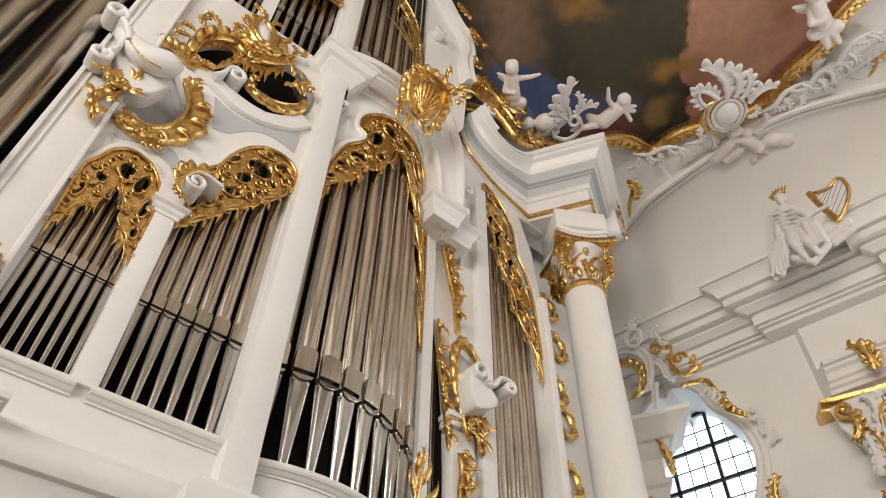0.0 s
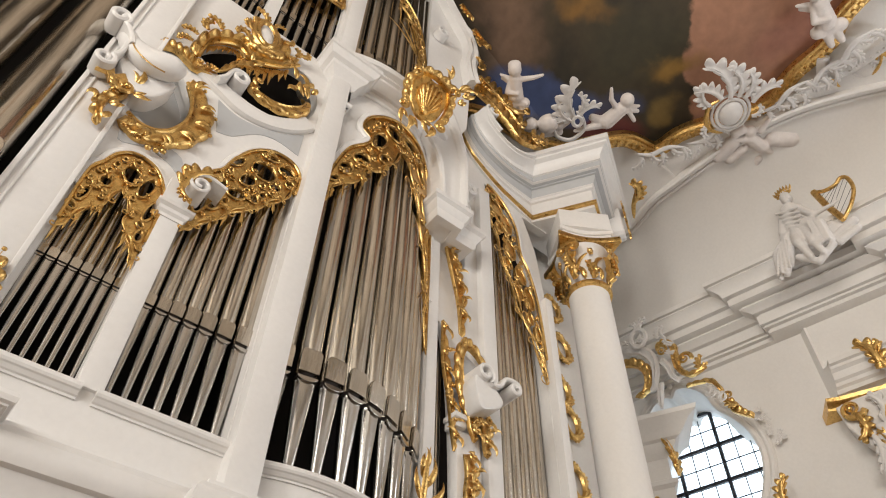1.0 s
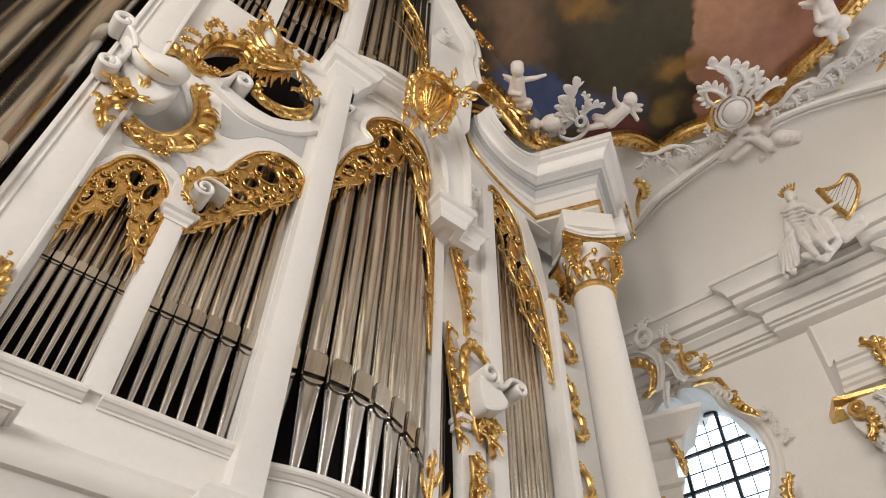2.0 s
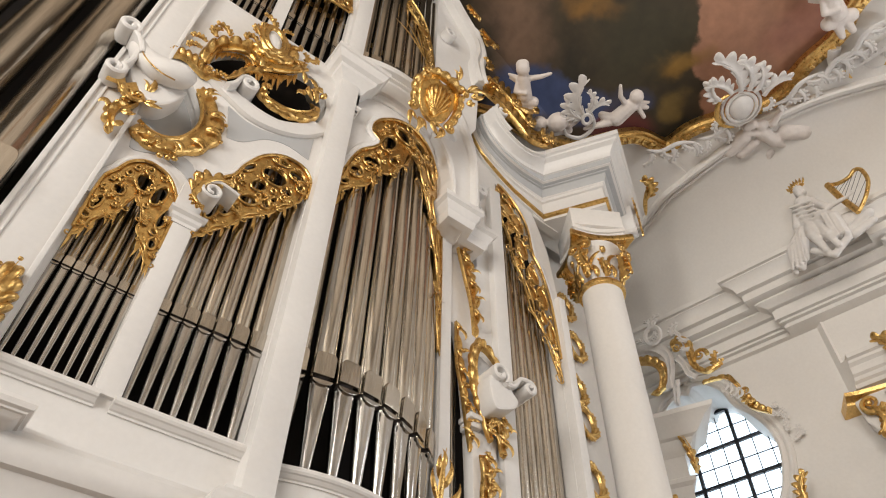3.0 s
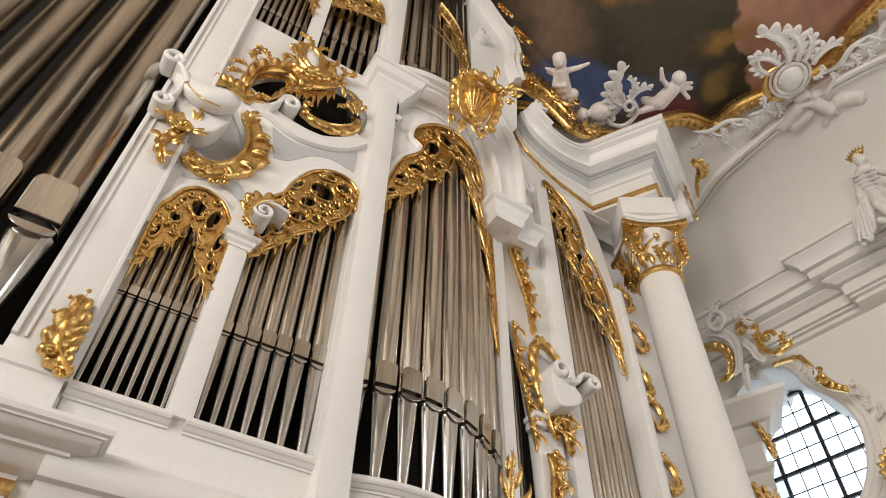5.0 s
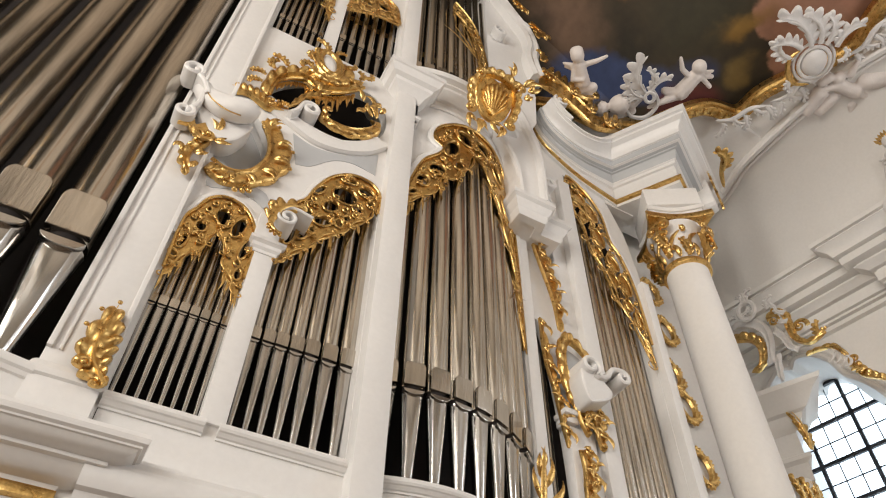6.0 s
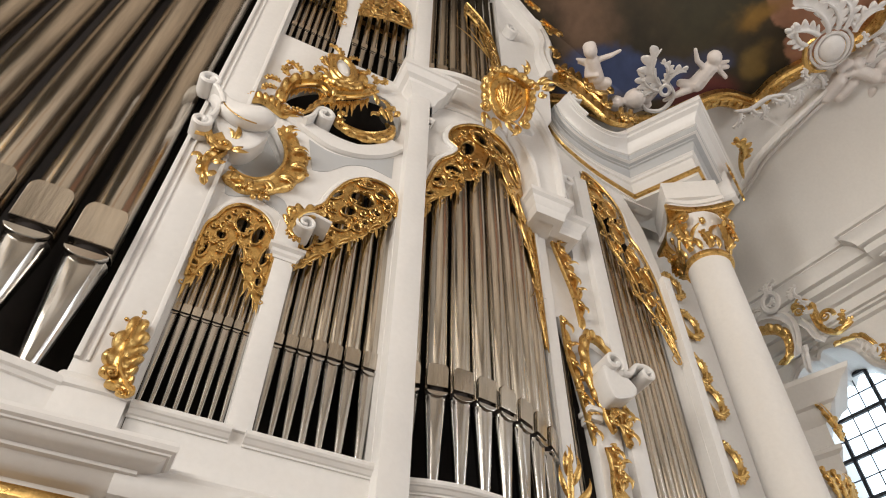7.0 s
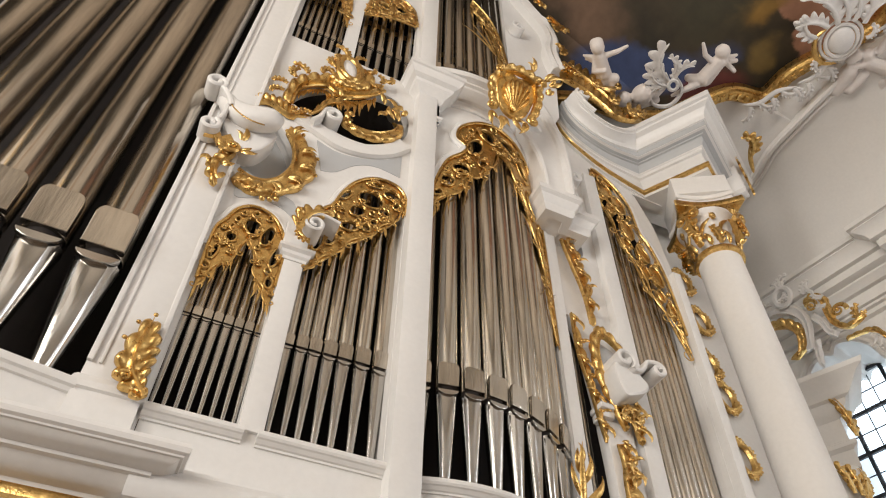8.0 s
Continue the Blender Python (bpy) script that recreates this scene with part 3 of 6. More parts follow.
def build_joinery():
    flat = lambda x: 4.0
    rim = [(-0.01, 0), (0.02, 0), (0.028, 0.02), (0.02, 0.05), (0.012, 0.055), (-0.01, 0.055)]
    # raised fields and borders on the flat front
    field = smooth_line([(0.52, 5.28), (0.66, 5.34), (0.85, 5.56), (1.05, 5.65), (1.3, 5.62)], 5) + [(1.3, 5.98)] + smooth_line([(1.15, 5.84), (0.9, 5.7), (0.64, 5.65), (0.42, 5.72)], 5)
    me = plate([field], 0.008)
    me.transform(Matrix.Translation((0, 3.994, 0)))
    mesh_object("inset_panel", me, PANEL, organ, "pale grey-blue inset panel")
    me = plate([smooth_line([(-0.12, 4.55), (0.1, 4.62), (0.3, 4.58), (0.42, 4.5), (0.36, 4.72), (0.1, 4.78), (-0.1, 4.9)], 4, True)], 0.008)
    me.transform(Matrix.Translation((0, 3.994, 0)))
    mesh_object("inset_panel", me, PANEL, organ, "pale grey-blue inset panel")
    for arch in (arch_a(), arch_b()):
        bm = bmesh.new()
        bm_strip(bm, arch[3:-2], flat, rim)
        part("arch_border", bm, LACQUER, organ)
    bm = bmesh.new()
    bm_strip(bm, arch_c()[2:-2], lambda x: 4.0 + tower_y(x), [(-0.01, 0), (0.02, 0), (0.035, 0.02), (0.03, 0.06), (0.012, 0.075), (-0.01, 0.075)])
    part("arch_border", bm, LACQUER, organ)
    bm = bmesh.new()
    bm_strip(bm, smooth_line([(0.02, 5.96), (0.12, 5.9), (0.38, 5.78), (0.64, 5.68), (0.93, 5.73), (1.2, 5.9), (1.38, 6.12)], 6), flat, [(-0.01, 0), (0.02, 0.0), (0.05, 0.015), (0.05, 0.16), (0.03, 0.19), (-0.1, 0.2), (-0.1, 0)])
    part("curved_rail", bm, LACQUER, organ)
    # corner post: fillets, panel grooves, plinth
    for x0, x1, out in ((-0.57, -0.535, 0.03), (-0.5, -0.48, 0.015), (-0.235, -0.2, 0.02)):
        bm = bmesh.new()
        bm_box(bm, x0, x1, 3.94 - out, 3.945, 2.62, 12.3, 0.004)
        part("post_fillet", bm, LACQUER, organ)
    bm = bmesh.new()
    bm_box(bm, -0.17, -0.166, 3.996, 4.01, 2.12, 2.36)
    part("joint", bm, DARK, organ, "dark joint between boards")
    bm = bmesh.new()
    bm_sweep(bm, [(-0.05, 2.1), (0.0, 2.1), (0.0, 2.42), (0.02, 2.43), (0.025, 2.47), (0.015, 2.5), (0.0, 2.52), (-0.05, 2.54)], [(-0.58, 4.1), (-0.58, 3.93), (-0.19, 3.93), (-0.19, 4.05)])
    part("plinth", bm, LACQUER, organ)
    # post between the arches, with its little capital
    bm = bmesh.new()
    bm_box(bm, 0.405, 0.565, 3.97, 4.06, 2.45, 4.02, 0.005)
    part("slim_post", bm, LACQUER, organ)
    bm = bmesh.new()
    bm_sweep(bm, [(-0.05, 4.0), (0.01, 4.0), (0.012, 4.03), (0.03, 4.05), (0.035, 4.08), (0.06, 4.1), (0.06, 4.13), (0.0, 4.15), (-0.05, 4.15)], [(0.4, 4.06), (0.4, 3.97), (0.57, 3.97), (0.57, 4.06)])
    bm_box(bm, 0.36, 0.56, 3.93, 4.05, 4.15, 4.42, 0.01)
    part("post_capital", bm, LACQUER, organ)
    # tall post: capital and cornice
    bm = bmesh.new()
    prof = [(-0.08, 6.72), (0.0, 6.72), (0.0, 6.76), (0.03, 6.78), (0.035, 6.82), (0.0, 6.85), (0.0, 7.1), (0.02, 7.12), (0.05, 7.2), (0.12, 7.28), (0.13, 7.33), (0.18, 7.36), (0.22, 7.45), (0.24, 7.46), (0.24, 7.53), (-0.08, 7.58)]
    bm_sweep(bm, prof, [(1.43, 4.5), (1.43, 3.9), (1.66, 3.9), (1.66, 4.2)])
    bm_box(bm, 1.4, 1.66, 3.9, 4.4, 6.7, 7.56)
    part("post_cornice", bm, LACQUER, organ)
    # tower cornice and its base
    bm = bmesh.new()
    prof = [(-0.1, 7.38), (0.02, 7.38), (0.035, 7.4), (0.035, 7.43), (0.015, 7.44), (0.015, 7.55), (0.05, 7.56), (0.08, 7.6), (0.15, 7.65), (0.16, 7.68), (0.2, 7.69), (0.2, 7.72), (0.27, 7.73), (0.29, 7.76), (0.29, 7.8), (-0.3, 7.82)]
    top_path = [(x, 4.0 + tower_y(x)) for x in np.arange(1.62, 3.1, 0.1)]
    bm_sweep(bm, prof, top_path)
    part("tower_cornice", bm, LACQUER, organ)
    # upper storey
    up_a = [(-0.16, 7.56)] + smooth_line([(-0.16, 9.1), (-0.08, 9.5), (0.14, 9.75), (0.36, 9.5), (0.44, 9.1)], 4) + [(0.44, 7.56)]
    up_b = [(0.6, 7.56)] + smooth_line([(0.6, 9.2), (0.7, 9.7), (1.0, 9.95), (1.28, 9.8), (1.37, 9.4)], 4) + [(1.37, 7.56)]
    me = plate([[(-0.57, 7.3), (1.64, 7.3), (1.64, 12.3), (-0.57, 12.3)], up_a[::-1], up_b[::-1]], 0.1)
    me.transform(Matrix.Translation((0, 4.1, 0)))
    mesh_object("upper_front", me, LACQUER, organ)
    bm = bmesh.new()
    bm_box(bm, 1.41, 1.63, 3.99, 4.3, 7.5, 12.3, 0.006)
    part("upper_post", bm, LACQUER, organ)
    bm = bmesh.new()
    bm_box(bm, -0.12, 1.3, 4.085, 4.1, 7.05, 7.4, 0.004)
    part("inset_panel", bm, PANEL, organ, "pale grey-blue inset panel")
    # tower's side post, shoulder bracket and its block
    bm = bmesh.new()
    bm_box(bm, 3.29, 3.42, 4.42, 4.6, 1.2, 6.3, 0.006)
    part("side_post", bm, LACQUER, organ)
    inner = smooth_line([(2.5, 7.82), (2.77, 7.6), (2.97, 7.32), (3.07, 6.95), (3.1, 6.5)], 6)
    outer = smooth_line([(2.95, 8.75), (3.25, 8.5), (3.44, 7.95), (3.52, 7.4), (3.5, 6.5)], 6)
    bm = bmesh.new()
    rings = []
    for p, q in zip(inner, outer):
        rings.append([bm.verts.new((p[0] + (q[0] - p[0]) * a, 4.05 - o, p[1] + (q[1] - p[1]) * a)) for a, o in ((0, -0.35), (0, 0.02), (0.03, 0.05), (0.1, 0.06), (0.14, 0.03), (0.17, 0.015), (0.38, 0.0), (0.6, 0.01), (0.7, 0.03), (0.72, 0.06), (0.78, 0.09), (0.86, 0.1), (0.94, 0.08), (1, 0.03), (1, -0.35))])
    for a, b in zip(rings, rings[1:]):
        for j in range(15):
            bm.faces.new((a[j], a[(j + 1) % 15], b[(j + 1) % 15], b[j]))
    bm.faces.new(rings[0])
    bm.faces.new(rings[-1][::-1])
    part("shoulder_bracket", bm, LACQUER, organ)
    bm = bmesh.new()
    prof = [(-0.1, 6.2), (0.0, 6.2), (0.02, 6.24), (0.03, 6.3), (0.07, 6.36), (0.08, 6.4), (0.12, 6.43), (0.12, 6.5), (0.02, 6.55), (-0.1, 6.55)]
    bm_sweep(bm, prof, [(3.1, 4.6), (3.1, 4.08), (3.46, 4.08), (3.5, 4.24), (3.78, 4.24), (3.78, 4.6)])
    bm_box(bm, 3.1, 3.46, 4.09, 4.6, 6.22, 6.53)
    bm_box(bm, 3.45, 3.77, 4.25, 4.6, 6.22, 6.53)
    part("bracket_block", bm, LACQUER, organ)
    # rolled scroll standing on the outer block
    bm = bmesh.new()
    bm_ribbon(bm, smooth_line([(3.72, 6.55), (3.74, 6.8), (3.68, 7.1), (3.66, 7.3)], 5) + coil(3.76, 7.36, 0.1, 200, -1.2, 0.35), 4.2, 4.5, 0.06)
    part("block_scroll", bm, LACQUER, organ)
    # side wing: recess with slits for small pipes, and the oblique pipe field
    slit1 = smooth_line([(3.46, 1.4), (3.46, 4.6), (3.5, 5.1), (3.58, 4.9), (3.66, 4.3), (3.72, 3.4), (3.74, 1.4)], 3)
    slit2 = smooth_line([(3.64, 6.25), (3.6, 6.8), (3.62, 7.3), (3.82, 7.3), (3.88, 6.5), (3.86, 6.15)], 3, True)
    field = [(4.3, 0.6), (4.28, 8.25)] + smooth_line([(4.36, 8.2), (4.62, 8.0), (4.82, 7.62), (4.88, 7.1), (5.0, 6.85), (5.12, 6.3), (5.17, 5.4)], 5) + [(5.18, 0.6)]
    me = plate([[(3.4, 0.4), (5.3, 0.4), (5.3, 6.6), (5.22, 7.4), (5.0, 8.1), (4.7, 8.5), (4.3, 9.0), (3.4, 9.0)], slit1, slit2, field], 0.08)
    me.transform(Matrix.Translation((0, 4.52, 0)))
    mesh_object("side_front", me, LACQUER, organ)
    bm = bmesh.new()
    bm_strip(bm, field[2:-2], lambda x: 4.52, [(-0.01, 0), (0.03, 0), (0.05, 0.03), (0.03, 0.1), (0.01, 0.12), (-0.01, 0.12)])
    part("arch_border", bm, LACQUER, organ)
    bm = bmesh.new()
    bm_box(bm, 4.08, 4.27, 4.42, 4.56, 0.4, 7.9, 0.006)
    part("side_post", bm, LACQUER, organ)
    bm = bmesh.new()
    bm_box(bm, 5.18, 5.3, 4.4, 4.7, 0.4, 6.4, 0.006)
    part("side_post", bm, LACQUER, organ)
    bm = bmesh.new()
    bm_box(bm, 3.62, 3.8, 4.36, 4.56, 3.86, 3.92, 0.012)
    bm_box(bm, 3.64, 3.78, 4.39, 4.56, 3.78, 3.86, 0.012)
    bm_box(bm, 3.7, 4.0, 4.44, 4.56, 2.2, 3.78, 0.01)
    part("console", bm, LACQUER, organ)
    # base: frieze mouldings, big torus, stepped cornice under the great pipes
    torus = [(-0.1, 1.2), (0.03, 1.2), (0.03, 1.6), (0.06, 1.61), (0.06, 1.66), (0.09, 1.67), (0.1, 1.72), (0.13, 1.77), (0.14, 1.8), (0.18, 1.81), (0.2, 1.85), (0.205, 1.9), (0.19, 1.96), (0.15, 2.01), (0.1, 2.03), (0.1, 2.06), (0.04, 2.065), (0.0, 2.09), (-0.1, 2.09)]
    bm = bmesh.new()
    base_path = [(-0.1, 4.0), (0.4, 3.99), (1.0, 3.98), (1.38, 3.98)]
    bm_sweep(bm, torus, base_path)
    part("base_moulding", bm, LACQUER, organ)
    bm = bmesh.new()
    bm_sweep(bm, torus, [(1.36, 4.05), (1.36, 3.84), (1.64, 3.84)] + tower_path[1:])
    part("base_moulding", bm, LACQUER, organ)
    bm = bmesh.new()
    prof = [(-0.3, 1.2), (-0.02, 1.2), (-0.02, 1.79), (0.0, 1.84), (0.05, 1.85), (0.1, 1.87), (0.135, 1.9), (0.15, 1.915), (0.185, 1.92), (0.185, 1.94), (0.205, 1.943), (0.25, 1.953), (0.285, 1.972), (0.3, 1.99), (0.315, 1.992), (0.318, 2.002), (0.338, 2.012), (0.345, 2.04), (0.335, 2.068), (0.31, 2.08), (-0.3, 2.12)]
    bm_sweep(bm, prof, [(-3.4, 3.8), (-0.78, 3.99), (-0.72, 3.96), (-0.18, 3.96), (-0.18, 4.1)])
    part("stepped_cornice", bm, LACQUER, organ)
    bm = bmesh.new()
    bm_sweep(bm, [(-0.02, 1.735), (0.04, 1.745), (0.045, 1.78), (0.025, 1.81), (-0.02, 1.81)], [(-3.4, 3.815), (-0.78, 4.005), (-0.72, 3.975), (-0.18, 3.975)])
    part("gilt_moulding", bm, GOLD, organ, "gilded moulding")
    bm = bmesh.new()
    bm_box(bm, -3.4, 5.3, 4.02, 4.12, -1.6, 1.25)
    part("base_front", bm, LACQUER, organ)
    # front under the great pipes
    big_y = [(-3.4, 3.66), (-2.2, 3.68), (-1.4, 3.78), (-0.57, 3.96)]
    bm = bmesh.new()
    bm_sweep(bm, [(-0.1, 2.0), (0.0, 2.0), (0.0, 2.38), (0.02, 2.385), (0.03, 2.41), (0.05, 2.42), (0.055, 2.44), (0.05, 2.47), (0.03, 2.48), (-0.4, 2.48)], big_y)
    part("sill", bm, LACQUER, organ)
    # tower top beside the upper pipes: rolling white scroll line
    bm = bmesh.new()
    ln = smooth_line([(3.02, 12.3), (3.25, 11.85), (3.45, 11.5), (3.62, 11.2), (3.68, 10.8), (3.62, 10.4), (3.64, 10.1), (3.7, 9.8)], 8)
    bm_strip(bm, ln, lambda x: 4.05, [(-0.3, -0.12), (0.05, -0.12), (0.09, -0.06), (0.06, 0.0), (0.1, 0.05), (0.05, 0.12), (-0.3, 0.12)])
    part("side_scroll", bm, LACQUER, organ)
    me = plate([[(2.86, 7.8), (3.3, 7.8), (3.62, 8.6), (3.68, 9.4), (3.64, 10.1), (3.6, 10.9), (3.4, 11.6), (3.0, 12.3), (2.86, 12.3)]], 0.2)
    me.transform(Matrix.Translation((0, 4.15, 0)))
    mesh_object("upper_side_panel", me, LACQUER, organ)


build_joinery()


# ---------------------------------------------------------------- carving tools
class Carving:
    """Carved relief in a plane: x to the right, z up, out towards the viewer. Strands, scrolls, leaves and shells make one mesh."""

    def __init__(self, y=4.0, lift=None, matrix=None):
        self.bm, self.y, self.lift, self.m = bmesh.new(), y, lift or (lambda x: 0.0), matrix

    def strand(self, pts, w, flat=0.55, out=0.02, shape="tips", seg=6):
        n = len(pts)
        radii = []
        for i in range(n):
            t = i / max(n - 1, 1)
            k = {"tips": max(math.sin(math.pi * min(max(t, 0.0), 1.0)) ** 0.6, 0.12), "tail": max(1 - t, 0.1) ** 0.7, "leaf": max(math.sin(math.pi * t ** 0.7), 0.08), "even": 1.0}[shape]
            radii.append(w * k)
        path = [(p[0], -(p[2] if len(p) > 2 else out) + self.lift(p[0]), p[1]) for p in pts]
        bm_tube(self.bm, path, radii, (0, -1, 0), flat, seg)

    def spiral(self, x, z, r, a0, turns, w, out=0.03, n=26, tight=0.16):
        """A volute that starts at radius r and angle a0 (degrees) and winds inwards; negative turns wind clockwise."""
        pts = []
        for i in range(n):
            t = i / (n - 1)
            a = radians(a0) + turns * 2 * math.pi * t
            rr = r * (1 - (1 - tight) * t ** 0.8)
            pts.append((x + rr * math.cos(a), z + rr * math.sin(a), out + 0.02 * t))
        self.strand(pts, w, 0.7, shape="tail")
        self.ball(pts[-1][0], pts[-1][1], w * 1.1, out + 0.02)

    def c_scroll(self, p, q, bulge, w, out=0.03, curl=0.25):
        """A C-shaped scroll from p to q, bulging to its left, with curled ends."""
        p, q = Vector(p), Vector(q)
        d = q - p
        nrm = Vector((-d.y, d.x)).normalized()
        mid = [p + d * t + nrm * (bulge * math.sin(math.pi * t)) for t in np.linspace(0, 1, 12)]
        self.strand([(v.x, v.y) for v in mid], w, 0.7, out, "tips")
        s = 1 if bulge > 0 else -1
        r = d.length * curl * 0.5
        for c, sgn in ((p, 1), (q, -1)):
            cc = c - nrm * s * r * 0.9 + d.normalized() * r * 0.4 * sgn
            a0 = math.degrees(math.atan2((c - cc).y, (c - cc).x))
            self.spiral(cc.x, cc.y, r, a0, 1.1 * s * sgn, w * 0.7, out, 16)

    def band(self, a, b, height, lobes=0, scallop=0.0, out=0.0, ridge=0.35):
        """Shell-work: a curved, ribbed sheet between two lines, its second edge scalloped, with turned-down rims."""
        n = max(24, lobes * 6)
        at = lambda pts, t: Vector(pts[int(t * (len(pts) - 1))][:2]).lerp(Vector(pts[min(int(t * (len(pts) - 1)) + 1, len(pts) - 1)][:2]), (t * (len(pts) - 1)) % 1)
        across = ((0.0, -0.02), (0.0, 0.6), (0.06, 0.85), (0.14, 0.7), (0.3, 0.62), (0.5, 0.8), (0.72, 1.0), (0.9, 0.85), (1.0, 0.4), (1.0, -0.02))
        rings = []
        for i in range(n + 1):
            t = i / n
            p, q = at(a, t), at(b, t)
            w = abs(math.sin(math.pi * lobes * t)) if lobes else 1.0
            taper = min(1.0, 0.25 + 6 * min(t, 1 - t))
            ring = []
            for s, h in across:
                v = p.lerp(q, s * (1 - scallop * (1 - w) * s))
                ring.append(self.bm.verts.new((v.x, self.lift(v.x) - out - height * h * taper * (1 - ridge * (1 - w) * min(1, s * 2)), v.y)))
            rings.append(ring)
        for r, s in zip(rings, rings[1:]):
            for j in range(len(across) - 1):
                self.bm.faces.new((r[j], r[j + 1], s[j + 1], s[j]))
        self.bm.faces.new(rings[0])
        self.bm.faces.new(rings[-1][::-1])

    def ball(self, x, z, r, out=0.02, sz=1.0):
        bmesh.ops.create_icosphere(self.bm, subdivisions=1, radius=r, matrix=Matrix.Translation((x, self.lift(x) - out, z)) @ Matrix.Diagonal((1, 0.8, sz, 1)))

    def leaf(self, x, z, angle, length, bend, w, out=0.03, rise=0.04, shape="leaf"):
        """One curled leaf finger: it sets off at the angle (degrees), turns by bend, and lifts off the ground towards its tip."""
        pts = []
        a, n = radians(angle), 9
        px, pz = x, z
        for i in range(n):
            t = i / (n - 1)
            pts.append((px, pz, out + rise * math.sin(t * 2.2)))
            a += radians(bend) / (n - 1) * (0.4 + 1.2 * t)
            px += math.cos(a) * length / (n - 1)
            pz += math.sin(a) * length / (n - 1)
        self.strand(pts, w, 0.5, shape=shape)
        return pts

    def acanthus(self, x, z, angle, length, bend, w, n=4, out=0.03):
        """A rocaille plume: a curled rib with a lobed blade along its outer side and a narrower one inside."""
        rib = self.leaf(x, z, angle, length * 1.1, bend * 1.5, w * 0.8, out + 0.3 * w, length * 0.1, "tail")
        side = -1 if bend > 0 else 1
        for sgn, wide, lobes in ((side, 0.36, 5), (-side, 0.17 if n > 3 else 0.1, 4)):
            edge = []
            for k in range(9):
                p, q = rib[max(k - 1, 0)], rib[min(k + 1, 8)]
                d = Vector((q[0] - p[0], q[1] - p[1])).normalized()
                t = k / 8
                s = length * wide * (0.35 + 0.65 * math.sin(math.pi * min(0.15 + 0.8 * t, 1)))
                edge.append((rib[k][0] - d.y * sgn * s + d.x * length * 0.16, rib[k][1] + d.x * sgn * s + d.y * length * 0.16))
            self.band([r[:2] for r in rib], edge, w * 0.9, lobes, 0.6, out, 0.5)

    def fringe(self, pts, length, n, w, angle=-90, jitter=0.5):
        """Dripping shell-work: many narrow tongues hanging from a line."""
        for i in range(n):
            t = (i + 0.5) / n * (len(pts) - 1)
            p = Vector(pts[int(t)][:2]).lerp(Vector(pts[min(int(t) + 1, len(pts) - 1)][:2]), t % 1)
            ln = length * (1 + jitter * random.uniform(-1, 0.6))
            self.leaf(p.x, p.y, angle + random.uniform(-8, 8), ln, random.uniform(-12, 12), w, 0.018, 0.0)

    def shell(self, x, z, r, a0, a1, n, w, out=0.03):
        for i in range(n):
            a = a0 + (a1 - a0) * i / (n - 1)
            self.leaf(x, z, a, r * random.uniform(0.92, 1.05), random.uniform(-14, 14), w, out, r * 0.18)

    def ring(self, x, z, rx, rz, turn, w, out=0.025, n=22):
        c, s = math.cos(radians(turn)), math.sin(radians(turn))
        self.strand([(x + rx * math.cos(a) * c - rz * math.sin(a) * s, z + rx * math.cos(a) * s + rz * math.sin(a) * c) for a in np.linspace(0, 2 * math.pi, n)], w, 0.7, out, "even")

    def beads(self, pts, n, r, out=0.03):
        for i in range(n):
            t = i / (n - 1) * (len(pts) - 1)
            p = Vector(pts[int(t)][:2]).lerp(Vector(pts[min(int(t) + 1, len(pts) - 1)][:2]), t % 1)
            self.ball(p.x, p.y, r * random.uniform(0.8, 1.15), out)

    def done(self, name, mat, parent, label=""):
        for v in self.bm.verts:
            v.co.y += self.y
        if self.m is not None:
            self.bm.transform(self.m)
        return part(name, self.bm, mat, parent, label)


def oval(x, z, rx, rz, turn=0, n=16):
    c, s = math.cos(radians(turn)), math.sin(radians(turn))
    return [(x + rx * math.cos(a) * c - rz * math.sin(a) * s, z + rx * math.cos(a) * s + rz * math.sin(a) * c) for a in np.linspace(0, 2 * math.pi, n, endpoint=False)]


